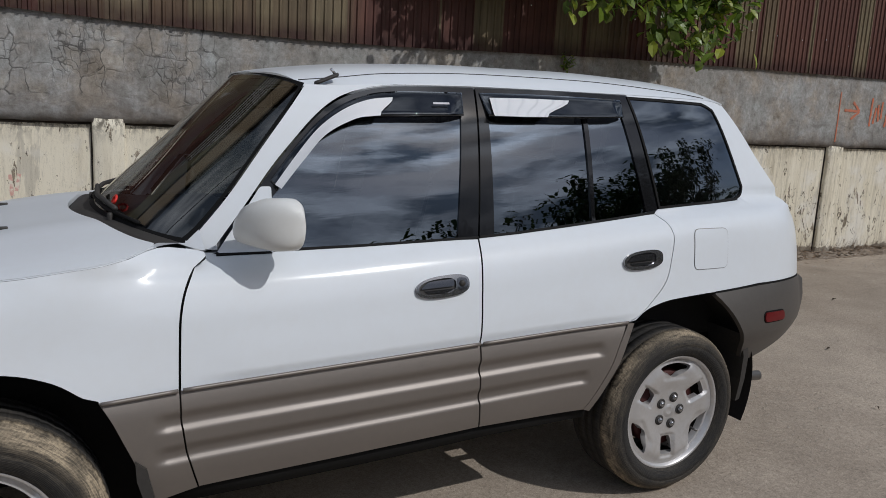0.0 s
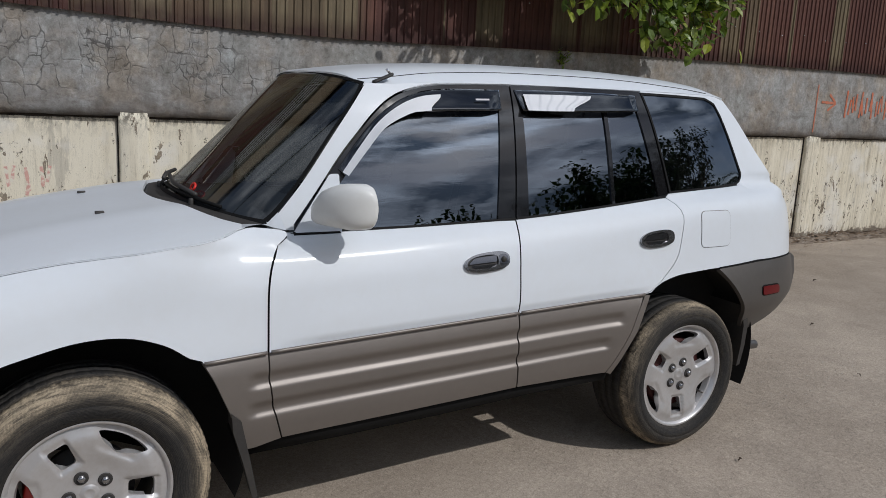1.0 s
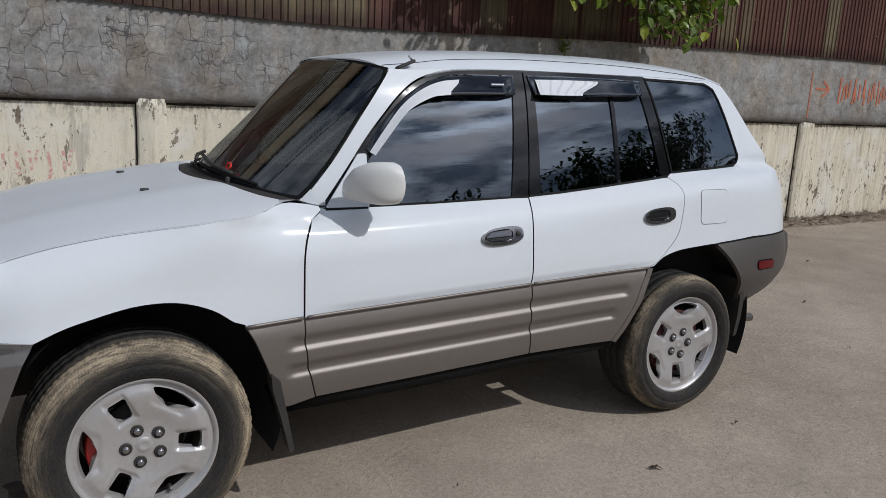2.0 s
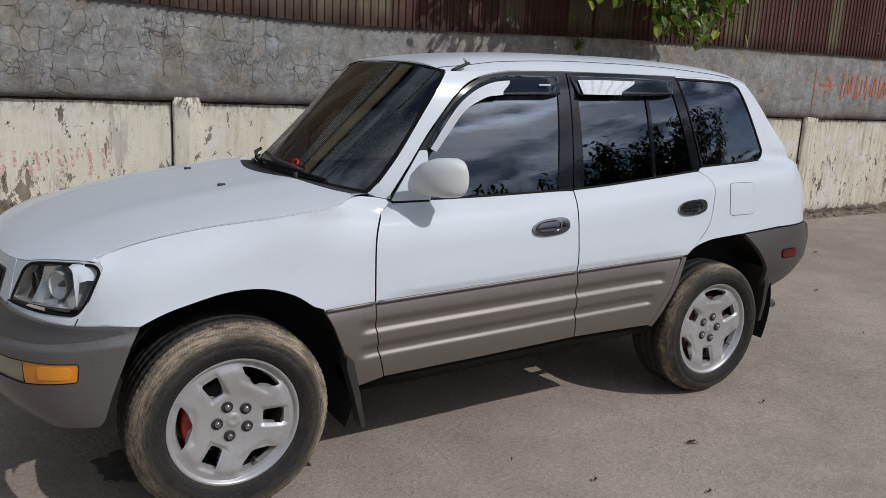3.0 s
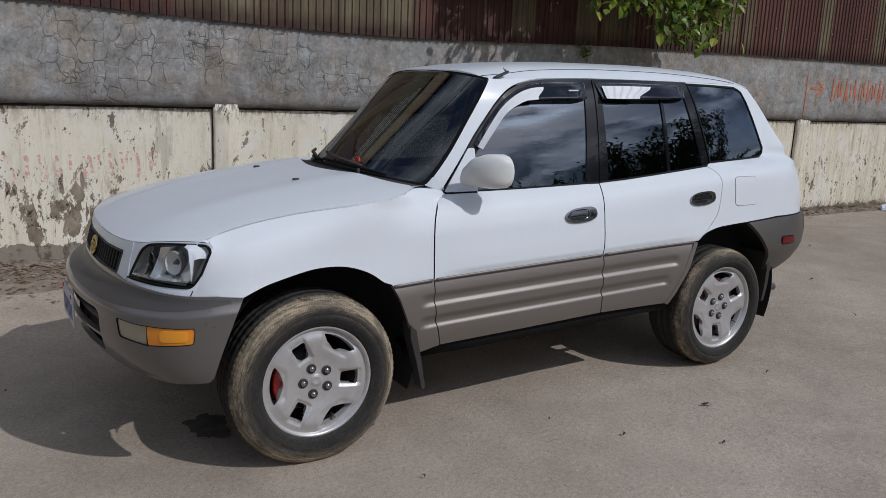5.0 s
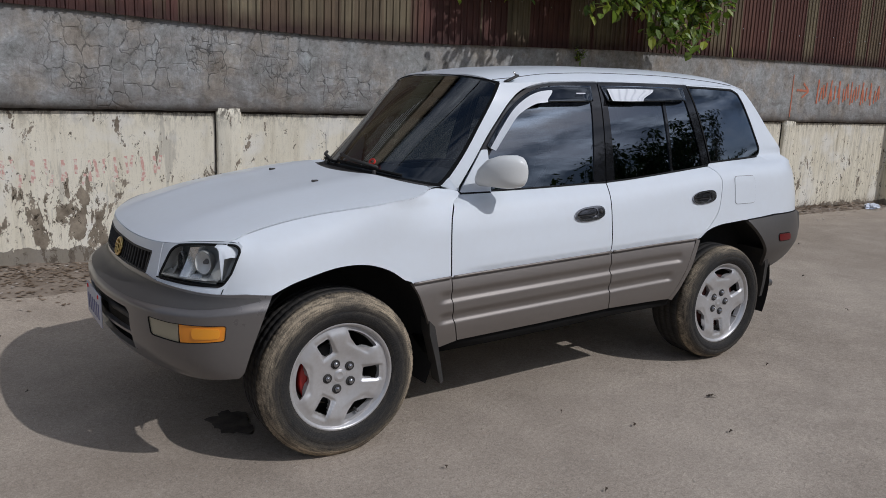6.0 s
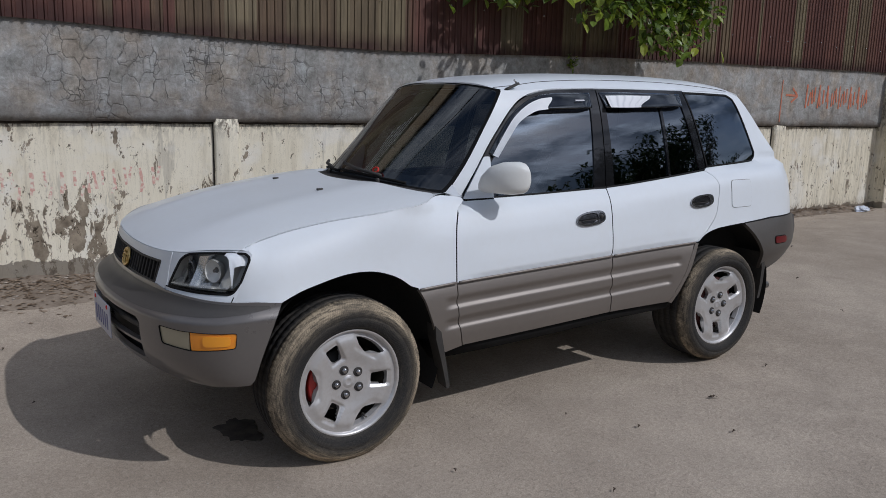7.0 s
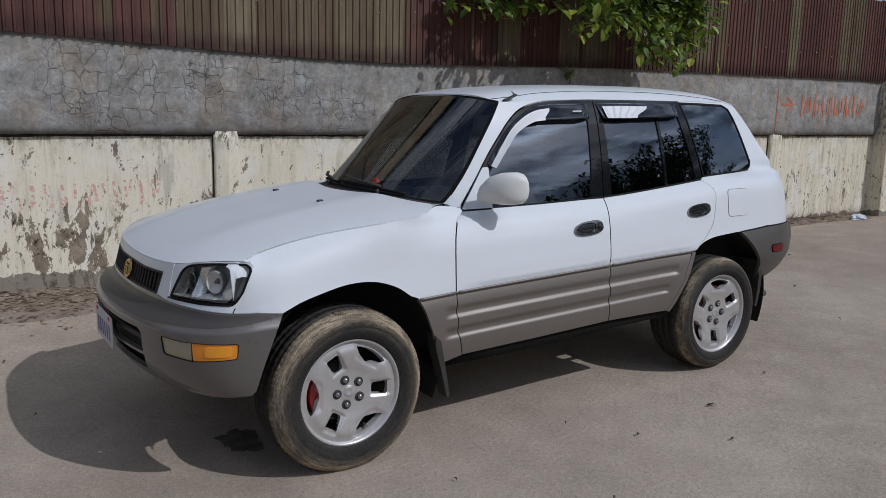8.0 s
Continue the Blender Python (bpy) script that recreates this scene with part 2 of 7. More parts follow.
def ground_material():
    m = material("dusty_concrete_ground", (0.36, 0.33, 0.30), 0.9, 0, 0, 0.2)
    v = coords(m)
    big = noise_of(m, v, 0.45, 6, 0.6, 0.4)
    mid = noise_of(m, v, 3.1, 7, 0.62, 0.3)
    fine = noise_of(m, v, 45, 6, 0.7)
    grit = noise_of(m, v, 150, 4, 0.7)
    base = ramp(m, big, [(0.30, (0.322, 0.268, 0.212)), (0.52, (0.416, 0.354, 0.288)), (0.72, (0.486, 0.418, 0.342))])
    c = mixed(m, 0.38, base, ramp(m, mid, [(0.28, (0.50, 0.49, 0.48)), (0.75, (1.15, 1.14, 1.12))]), "MULTIPLY")
    c = mixed(m, 0.38, c, ramp(m, fine, [(0.32, (0.52, 0.50, 0.48)), (0.66, (1.25, 1.25, 1.25))]), "MULTIPLY")
    c = mixed(m, 0.42, c, ramp(m, grit, [(0.34, (0.40, 0.38, 0.36)), (0.50, (0.97, 0.97, 0.97)), (0.66, (1.45, 1.43, 1.40))]), "MULTIPLY")
    speck = noise_of(m, v, 95, 2, 0.5)
    c = mixed(m, 0.5, c, ramp(m, speck, [(0.20, (0.3, 0.28, 0.26)), (0.26, (1, 1, 1))]), "MULTIPLY")
    pale = noise_of(m, v, 130, 2, 0.5)
    c = mixed(m, ramp(m, pale, [(0.70, (0, 0, 0)), (0.78, (0.4, 0.4, 0.4))]), c, (0.62, 0.56, 0.50))
    dark = noise_of(m, v, 1.4, 8, 0.72, 0.6)
    c = mixed(m, ramp(m, dark, [(0.60, (0, 0, 0)), (0.70, (0.35, 0.35, 0.35))]), c, (0.19, 0.155, 0.125))
    link(m, c, bsdf(m).inputs["Base Color"])
    n1 = bump(m, mid, 0.35, 0.02)
    pebble = ramp(m, noise_of(m, v, 42, 3, 0.55), [(0.56, (0, 0, 0)), (0.68, (1, 1, 1))])
    pit = ramp(m, noise_of(m, v, 27, 4, 0.6), [(0.30, (0, 0, 0)), (0.40, (1, 1, 1))])
    n2 = bump(m, pebble, 0.4, 0.006, n1)
    n3 = bump(m, pit, 0.12, 0.005, n2)
    bump(m, fine, 0.55, 0.006, n3)
    return m


def cream_material():
    m = material("peeling_cream_paint", (0.62, 0.55, 0.42), 0.85, 0, 0, 0.2)
    v = coords(m)
    vs = coords(m, (3.2, 3.2, 0.35))
    sep = node(m, "SeparateXYZ")
    link(m, v, sep.inputs["Vector"])
    big = noise_of(m, v, 1.6, 5, 0.6)
    peel = noise_of(m, v, 5.5, 7, 0.66, 0.5)
    streak = noise_of(m, vs, 3.0, 6, 0.68, 0.2)
    fine = noise_of(m, v, 70, 4, 0.65)
    paint = ramp(m, big, [(0.3, (0.72, 0.66, 0.52)), (0.7, (0.80, 0.75, 0.625))])
    paint = mixed(m, 0.44, paint, ramp(m, streak, [(0.28, (0.55, 0.51, 0.44)), (0.40, (0.90, 0.88, 0.84)), (0.52, (1.04, 1.04, 1.03))]), "MULTIPLY")
    thin = noise_of(m, coords(m, (9.0, 9.0, 0.55)), 3.0, 5, 0.7, 0.1)
    paint = mixed(m, 0.32, paint, ramp(m, thin, [(0.30, (0.36, 0.32, 0.27)), (0.40, (1, 1, 1))]), "MULTIPLY")
    # rain runs below the band
    head = ramp(m, maths(m, "MULTIPLY", sep.outputs["Z"], 0.5), [(0.515, (0, 0, 0)), (0.560, (0.35, 0.35, 0.35)), (0.588, (1, 1, 1))])
    runs = maths(m, "MULTIPLY", head, ramp(m, noise_of(m, coords(m, (9.0, 9.0, 4.0)), 2.2, 7, 0.78, 0.3), [(0.46, (0, 0, 0)), (0.57, (0.85, 0.85, 0.85))]))
    paint = mixed(m, runs, paint, (0.10, 0.085, 0.065))
    # the panels beyond the car have weathered more
    worn = ramp(m, maths(m, "MULTIPLY", sep.outputs["X"], 0.1), [(0.25, (0, 0, 0)), (0.45, (1, 1, 1))])
    worn = maths(m, "MULTIPLY", worn, 0.5)
    paint = mixed(m, worn, paint, ramp(m, thin, [(0.36, (0.42, 0.38, 0.32)), (0.50, (0.84, 0.82, 0.78)), (0.62, (1, 1, 1))]), "MULTIPLY")
    # thin grey runs and hairline scratches
    grey = noise_of(m, coords(m, (5.0, 5.0, 0.9)), 1.6, 6, 0.7, 0.3)
    paint = mixed(m, ramp(m, grey, [(0.60, (0, 0, 0)), (0.645, (0.45, 0.45, 0.45))]), paint, (0.34, 0.315, 0.27))
    hair = noise_of(m, coords(m, (26, 26, 2.2)), 1.0, 5, 0.75, 1.2)
    paint = mixed(m, ramp(m, maths(m, "ABSOLUTE", maths(m, "SUBTRACT", hair, 0.5)), [(0.0, (0.4, 0.4, 0.4)), (0.010, (0, 0, 0))]), paint, (0.14, 0.115, 0.09))
    pale = ramp(m, noise_of(m, v, 2.4, 5, 0.6), [(0.52, (0, 0, 0)), (0.64, (0.6, 0.6, 0.6))])
    paint = mixed(m, pale, paint, (0.78, 0.755, 0.69))
    # paint has come off in hanging patches, most of them below the middle
    hang = noise_of(m, coords(m, (9.5, 9.5, 4.2)), 1.0, 8, 0.70, 0.4)
    low = ramp(m, sep.outputs["Z"], [(0.05, (0.03, 0.03, 0.03)), (0.25, (0.05, 0.05, 0.05)), (0.62, (0.055, 0.055, 0.055)), (0.85, (0.0, 0.0, 0.0))])
    far = ramp(m, sep.outputs["X"], [(0.0, (0, 0, 0)), (1.0, (1, 1, 1))])
    px = maths(m, "POWER", maths(m, "ABSOLUTE", maths(m, "MULTIPLY", maths(m, "ADD", sep.outputs["X"], 1.72), 2.1)), 2)
    pz = maths(m, "POWER", maths(m, "ABSOLUTE", maths(m, "MULTIPLY", maths(m, "SUBTRACT", sep.outputs["Z"], 0.36), 3.2)), 2)
    worst = maths(m, "MULTIPLY", maths(m, "MAXIMUM", maths(m, "SUBTRACT", 1.0, maths(m, "ADD", px, pz)), 0.0), 0.085)
    gone = ramp(m, maths(m, "SUBTRACT", maths(m, "ADD", hang, maths(m, "ADD", low, worst)), maths(m, "MULTIPLY", far, 0.045)), [(0.612, (0, 0, 0)), (0.622, (1, 1, 1))])
    bare = ramp(m, noise_of(m, v, 9, 6, 0.66), [(0.3, (0.11, 0.085, 0.06)), (0.5, (0.24, 0.20, 0.15)), (0.7, (0.38, 0.32, 0.24))])
    c = mixed(m, gone, paint, bare)
    chip = maths(m, "ADD", noise_of(m, coords(m, (14, 14, 10)), 1.0, 8, 0.76, 0.4), maths(m, "MULTIPLY", low, -0.55))
    c = mixed(m, 0.9, c, ramp(m, chip, [(0.372, (0.10, 0.08, 0.06)), (0.386, (1, 1, 1))]), "MULTIPLY")
    foot = ramp(m, maths(m, "ADD", maths(m, "ADD", sep.outputs["Z"], maths(m, "MULTIPLY", far, 0.09)), maths(m, "MULTIPLY", peel, -0.26)), [(-0.17, (0.8, 0.8, 0.8)), (-0.09, (0, 0, 0))])
    c = mixed(m, foot, c, mixed(m, noise_of(m, v, 20, 5, 0.7), (0.08, 0.066, 0.05), (0.20, 0.165, 0.13)))
    link(m, c, bsdf(m).inputs["Base Color"])
    n1 = bump(m, gone, 0.45, -0.004)
    bump(m, fine, 0.35, 0.004, n1)
    return m


def cement_material():
    m = material("cracked_cement_render", (0.30, 0.285, 0.265), 0.9, 0, 0, 0.2)
    v = coords(m)
    wob = node(m, "TexNoise", Scale=5.0, Detail=5.0)
    link(m, v, wob.inputs["Vector"])
    add = node(m, "VectorMath")
    add.operation = "MULTIPLY_ADD"
    add.inputs[1].default_value = (0.11, 0.0, 0.11)
    link(m, wob.outputs["Color"], add.inputs[0])
    link(m, v, add.inputs[2])
    turned = node(m, "SeparateXYZ")
    link(m, add.outputs[0], turned.inputs["Vector"])
    flat = node(m, "CombineXYZ")
    link(m, maths(m, "MULTIPLY", turned.outputs["X"], 1.25), flat.inputs["X"])
    link(m, maths(m, "MULTIPLY", turned.outputs["Z"], 0.85), flat.inputs["Y"])

    def net(scale, width, seed):
        """A net of cracks: nearly square plates that split along uneven lines."""
        near = []
        for kind in ("F1", "F2"):
            vo = node(m, "TexVoronoi", Scale=scale, Randomness=0.75)
            vo.voronoi_dimensions = "2D"
            vo.feature, vo.distance = kind, "CHEBYCHEV"
            link(m, flat.outputs["Vector"], vo.inputs["Vector"])
            near.append(vo.outputs["Distance"])
        thick = noise_of(m, v, 9 + seed, 5, 0.7)
        thick = ramp(m, thick, [(0.36, (0, 0, 0)), (0.62, (1, 1, 1))])
        return ramp(m, maths(m, "SUBTRACT", maths(m, "SUBTRACT", near[1], near[0]), maths(m, "MULTIPLY", thick, width)), [(0.0, (1, 1, 1)), (width * 0.30, (0.45, 0.45, 0.45)), (width * 1.5, (0, 0, 0))])

    # the cement has crazed in a few places, worst beside the pillar
    place = node(m, "SeparateXYZ")
    link(m, v, place.inputs["Vector"])
    worst = 0.0
    for cx, cz, rx, rz in ((-1.36, 1.56, 0.52, 0.30), (-0.62, 1.62, 0.26, 0.20), (0.02, 1.63, 0.32, 0.26), (0.60, 1.42, 0.30, 0.20), (-2.9, 1.6, 0.5, 0.3)):
        dx = maths(m, "POWER", maths(m, "ABSOLUTE", maths(m, "MULTIPLY", maths(m, "SUBTRACT", place.outputs["X"], cx), 1 / rx)), 2)
        dz = maths(m, "POWER", maths(m, "ABSOLUTE", maths(m, "MULTIPLY", maths(m, "SUBTRACT", place.outputs["Z"], cz), 1 / rz)), 2)
        worst = maths(m, "MAXIMUM", maths(m, "SUBTRACT", 1.0, maths(m, "MULTIPLY", maths(m, "ADD", dx, dz), 0.5)), worst)
    spread = noise_of(m, v, 2.6, 4, 0.6)
    where = ramp(m, maths(m, "ADD", maths(m, "MULTIPLY", worst, 0.34), maths(m, "MULTIPLY", spread, 0.62)), [(0.39, (0, 0, 0)), (0.53, (1, 1, 1))])
    where2 = ramp(m, noise_of(m, v, 2.3, 4, 0.6), [(0.50, (0, 0, 0)), (0.58, (1, 1, 1))])
    crack = maths(m, "MAXIMUM", maths(m, "MULTIPLY", net(7.4, 0.050, 0), where), maths(m, "MULTIPLY", net(15.0, 0.085, 3), maths(m, "MULTIPLY", where, where2)))
    plates = node(m, "TexVoronoi", Scale=7.4, Randomness=0.75)
    plates.voronoi_dimensions, plates.distance = "2D", "CHEBYCHEV"
    link(m, flat.outputs["Vector"], plates.inputs["Vector"])
    big = noise_of(m, v, 1.9, 7, 0.66, 0.4)
    mid = noise_of(m, v, 6, 8, 0.70, 0.3)
    c = ramp(m, big, [(0.30, (0.228, 0.215, 0.196)), (0.46, (0.274, 0.263, 0.247)), (0.58, (0.302, 0.297, 0.286)), (0.70, (0.350, 0.347, 0.338))])
    tone = ramp(m, maths(m, "MULTIPLY", plates.outputs["Color"], where), [(0.0, (1, 1, 1)), (0.25, (0.94, 0.935, 0.93)), (0.9, (1.05, 1.08, 1.10))])
    c = mixed(m, 0.9, c, tone, "MULTIPLY")
    warm = ramp(m, noise_of(m, v, 2.7, 6, 0.62), [(0.36, (0.96, 1.0, 1.0)), (0.48, (1, 1, 1)), (0.60, (1.06, 0.96, 0.84))])
    c = mixed(m, 0.8, c, warm, "MULTIPLY")
    c = mixed(m, 0.72, c, ramp(m, mid, [(0.34, (0.55, 0.54, 0.52)), (0.43, (0.90, 0.90, 0.89)), (0.52, (1.12, 1.12, 1.12)), (0.66, (1.32, 1.33, 1.35))]), "MULTIPLY")
    blot = noise_of(m, v, 11, 8, 0.72, 0.5)
    c = mixed(m, 0.72, c, ramp(m, blot, [(0.36, (0.62, 0.60, 0.57)), (0.43, (0.92, 0.91, 0.90)), (0.55, (1.02, 1.02, 1.02)), (0.60, (1.25, 1.27, 1.30))]), "MULTIPLY")
    trowel = noise_of(m, coords(m, (22, 1, 3.0)), 1.0, 6, 0.7, 0.6)
    c = mixed(m, 0.22, c, ramp(m, trowel, [(0.35, (0.55, 0.54, 0.53)), (0.55, (1.1, 1.1, 1.1))]), "MULTIPLY")
    c = mixed(m, 0.35, c, ramp(m, noise_of(m, v, 34, 8, 0.8), [(0.36, (0.42, 0.41, 0.40)), (0.50, (1.05, 1.05, 1.05)), (0.62, (1.35, 1.35, 1.35))]), "MULTIPLY")
    sep = node(m, "SeparateXYZ")
    link(m, v, sep.inputs["Vector"])
    # grime along the lower edge
    grime = maths(m, "MULTIPLY", ramp(m, maths(m, "MULTIPLY", maths(m, "ADD", sep.outputs["Z"], maths(m, "MULTIPLY", mid, -0.35)), 0.5), [(0.505, (0.62, 0.62, 0.62)), (0.550, (0.38, 0.38, 0.38)), (0.610, (0, 0, 0))]), ramp(m, big, [(0.3, (1, 1, 1)), (0.7, (0.4, 0.4, 0.4))]))
    c = mixed(m, grime, c, (0.082, 0.070, 0.062))
    c = mixed(m, maths(m, "MULTIPLY", crack, maths(m, "MULTIPLY", ramp(m, noise_of(m, v, 7.5, 5, 0.7), [(0.43, (0.10, 0.10, 0.10)), (0.56, (1, 1, 1))]), 0.72)), c, (0.055, 0.052, 0.050))
    # level bands of damp and soot in the lower half
    damp = maths(m, "MULTIPLY", noise_of(m, coords(m, (3.6, 1.0, 9.0)), 1.0, 9, 0.74, 0.9), ramp(m, maths(m, "MULTIPLY", sep.outputs["Z"], 0.5), [(0.62, (1.0, 1.0, 1.0)), (0.86, (0.80, 0.80, 0.80))]))
    c = mixed(m, ramp(m, damp, [(0.48, (0, 0, 0)), (0.60, (0.55, 0.55, 0.55))]), c, (0.135, 0.115, 0.102))
    link(m, c, bsdf(m).inputs["Base Color"])
    n1 = bump(m, crack, 0.6, -0.006)
    bump(m, noise_of(m, v, 24, 6, 0.65), 0.5, 0.008, n1)
    return m


def sheet_material():
    m = material("rusty_painted_steel_sheet", (0.12, 0.05, 0.04), 0.6, 0.0, 0, 0.35)
    info = node(m, "ObjectInfo")
    v = coords(m)
    tall = coords(m, (5.0, 1.0, 0.5))
    streak = noise_of(m, tall, 4.0, 6, 0.62)
    sep = node(m, "SeparateXYZ")
    link(m, v, sep.inputs["Vector"])
    # each run of ribs has faded to maroon or to khaki
    runs = node(m, "TexVoronoi", Scale=3.4)
    runs.voronoi_dimensions = "1D"
    link(m, maths(m, "ADD", sep.outputs["X"], maths(m, "MULTIPLY", info.outputs["Random"], 40.0)), runs.inputs["W"])
    pick = node(m, "SeparateColor")
    link(m, runs.outputs["Color"], pick.inputs["Color"])
    spot = node(m, "NewGeometry")
    along = node(m, "SeparateXYZ")
    link(m, spot.outputs["Position"], along.inputs["Vector"])
    lean = ramp(m, maths(m, "MULTIPLY", maths(m, "ADD", along.outputs["X"], 4.0), 0.125), [(0.0, (0.28, 0.28, 0.28)), (0.31, (0.28, 0.28, 0.28)), (0.35, (0.68, 0.68, 0.68)), (0.64, (0.68, 0.68, 0.68)), (0.70, (0.46, 0.46, 0.46))])
    tone = maths(m, "ADD", pick.outputs["Red"], maths(m, "SUBTRACT", lean, 0.5))
    shade = ramp(m, tone, [(0.0, (0.085, 0.034, 0.026)), (0.42, (0.118, 0.052, 0.038)), (0.54, (0.120, 0.084, 0.051)), (0.80, (0.152, 0.121, 0.072)), (1.0, (0.195, 0.160, 0.100))])
    c = mixed(m, 0.75, shade, ramp(m, streak, [(0.28, (0.45, 0.42, 0.40)), (0.62, (1.15, 1.12, 1.1))]), "MULTIPLY")
    foot = ramp(m, sep.outputs["Z"], [(0.0, (1, 1, 1)), (0.045, (0.9, 0.9, 0.9)), (0.075, (0.6, 0.6, 0.6)), (0.16, (0, 0, 0))])
    c = mixed(m, maths(m, "MULTIPLY", foot, ramp(m, noise_of(m, v, 5, 5, 0.6), [(0.35, (0.5, 0.5, 0.5)), (0.6, (0.95, 0.95, 0.95))])), c, (0.036, 0.012, 0.010))
    link(m, c, bsdf(m).inputs["Base Color"])
    bump(m, noise_of(m, v, 14, 5, 0.6), 0.15, 0.004)
    return m


def leaf_material(name, dark, light, rough=0.38, through_light=0.35):
    m = material(name, dark, rough, 0, 0, 0.5 if rough < 0.5 else 0.15)
    g = node(m, "NewGeometry")
    c = ramp(m, g.outputs["Random Per Island"], [(0.0, dark), (0.75, light), (1.0, (light[0] * 1.7, light[1] * 1.35, light[2]))])
    link(m, c, bsdf(m).inputs["Base Color"])
    tr = node(m, "BsdfTranslucent")
    link(m, mixed(m, 1.0, c, (1.4, 1.5, 0.7), "MULTIPLY"), tr.inputs["Color"])
    mix = node(m, "MixShader", Fac=through_light)
    link(m, bsdf(m).outputs[0], mix.inputs[1])
    link(m, tr.outputs[0], mix.inputs[2])
    link(m, mix.outputs[0], m.node_tree.nodes["Material Output"].inputs["Surface"])
    return m


def plain_noise(name, stops, scale, rough=0.85, strength=0.4):
    m = material(name, (0.2, 0.2, 0.2), rough, 0, 0, 0.25)
    v = coords(m)
    link(m, ramp(m, noise_of(m, v, scale, 6, 0.62), stops), bsdf(m).inputs["Base Color"])
    bump(m, noise_of(m, v, scale * 5, 5, 0.6), strength, 0.006)
    return m


GROUND = ground_material()
CREAM = cream_material()
CEMENT = cement_material()
SHEET = sheet_material()
LEAF = leaf_material("glossy_green_leaf", (0.050, 0.088, 0.020), (0.20, 0.28, 0.060))
FAR_LEAF = leaf_material("tree_leaf", (0.016, 0.032, 0.012), (0.030, 0.055, 0.02), 0.75, 0.12)
BARK = plain_noise("bark", [(0.3, (0.07, 0.05, 0.035)), (0.7, (0.17, 0.13, 0.095))], 14)
LITTER = plain_noise("dry_litter", [(0.3, (0.10, 0.07, 0.045)), (0.5, (0.22, 0.16, 0.11)), (0.7, (0.36, 0.29, 0.22))], 9)
DRY_LEAF = plain_noise("dry_dark_leaf", [(0.3, (0.03, 0.022, 0.016)), (0.7, (0.09, 0.06, 0.04))], 30)
SOIL = plain_noise("dry_soil", [(0.3, (0.15, 0.115, 0.085)), (0.7, (0.29, 0.24, 0.19))], 6, 0.95, 0.6)
STONE = plain_noise("loose_stone", [(0.3, (0.30, 0.255, 0.21)), (0.7, (0.48, 0.43, 0.37))], 20)
DAMP = plain_noise("damp_oily_dirt", [(0.3, (0.05, 0.042, 0.036)), (0.7, (0.15, 0.125, 0.105))], 14, 0.6)
ORANGE_PAINT = plain_noise("orange_red_spray_paint", [(0.35, (0.42, 0.19, 0.13)), (0.60, (0.54, 0.16, 0.085))], 18, 0.85, 0.2)
PINK_PAINT = plain_noise("faded_pink_spray_paint", [(0.44, (0.64, 0.38, 0.32)), (0.51, (0.71, 0.54, 0.46)), (0.56, (0.74, 0.69, 0.58))], 30, 0.85, 0.2)
OLIVE_WALL = plain_noise("olive_render", [(0.3, (0.16, 0.15, 0.10)), (0.7, (0.23, 0.21, 0.145))], 1.2, 0.9, 0.2)
TAN_WALL = plain_noise("tan_render", [(0.3, (0.36, 0.28, 0.19)), (0.7, (0.46, 0.37, 0.26))], 1.5, 0.9, 0.2)
BAG = material("crumpled_white_plastic", (0.62, 0.66, 0.74), 0.35)
WALL_EDGE = plain_noise("black_mould_and_gap", [(0.3, (0.02, 0.018, 0.015)), (0.7, (0.07, 0.06, 0.05))], 16)


# ---- mesh helpers ----
from mathutils import geometry


def finish(bm, name, mat, smooth=True):
    me = bpy.data.meshes.new(name)
    if smooth:
        for f in bm.faces:
            f.smooth = True
    bm.to_mesh(me)
    bm.free()
    if mat is not None:
        me.materials.append(mat)
        if any(f.material_index == 1 for f in me.polygons):
            me.materials.append(SEAL)
    return me


def part(name, bm, mat, parent, label="", smooth=True):
    ob = new(name, finish(bm, name, mat, smooth))
    if parent is not None:
        ob.parent = parent
    return tagged(ob, label)


def thing(name, label, category, at=None, group="", kind=""):
    ob = new(name)
    ob.empty_display_size = 0.2
    if at is not None:
        ob.matrix_world = at
    return tagged(ob, label, category, group, kind)


def lerp_table(xs, ys, x):
    """Monotone cubic through the knots, clamped at the ends."""
    n = len(xs)
    x = min(max(x, xs[0]), xs[-1])
    d = [(ys[i + 1] - ys[i]) / (xs[i + 1] - xs[i]) for i in range(n - 1)]
    m = [d[0]] + [0 if d[i - 1] * d[i] <= 0 else 2 * d[i - 1] * d[i] / (d[i - 1] + d[i]) for i in range(1, n - 1)] + [d[-1]]
    i = 0
    while i < n - 2 and x > xs[i + 1]:
        i += 1
    h = xs[i + 1] - xs[i]
    t = (x - xs[i]) / h
    return (1 + 2 * t) * (1 - t) ** 2 * ys[i] + t * (1 - t) ** 2 * h * m[i] + t * t * (3 - 2 * t) * ys[i + 1] + t * t * (t - 1) * h * m[i + 1]


def smooth01(a, b, x):
    t = min(max((x - a) / (b - a), 0.0), 1.0)
    return t * t * (3 - 2 * t)


def curve(pts, step=0.02):
    """A smooth line (Catmull-Rom) through 2D points."""
    pts = [Vector(p) for p in pts]
    out = []
    for i in range(len(pts) - 1):
        p0, p1, p2, p3 = pts[max(i - 1, 0)], pts[i], pts[i + 1], pts[min(i + 2, len(pts) - 1)]
        n = max(1, int((p2 - p1).length / step))
        for k in range(n):
            t = k / n
            out.append(0.5 * ((2 * p1) + (p2 - p0) * t + (2 * p0 - 5 * p1 + 4 * p2 - p3) * t * t + (3 * p1 - p0 - 3 * p2 + p3) * t ** 3))
    out.append(pts[-1])
    return [tuple(p) for p in out]


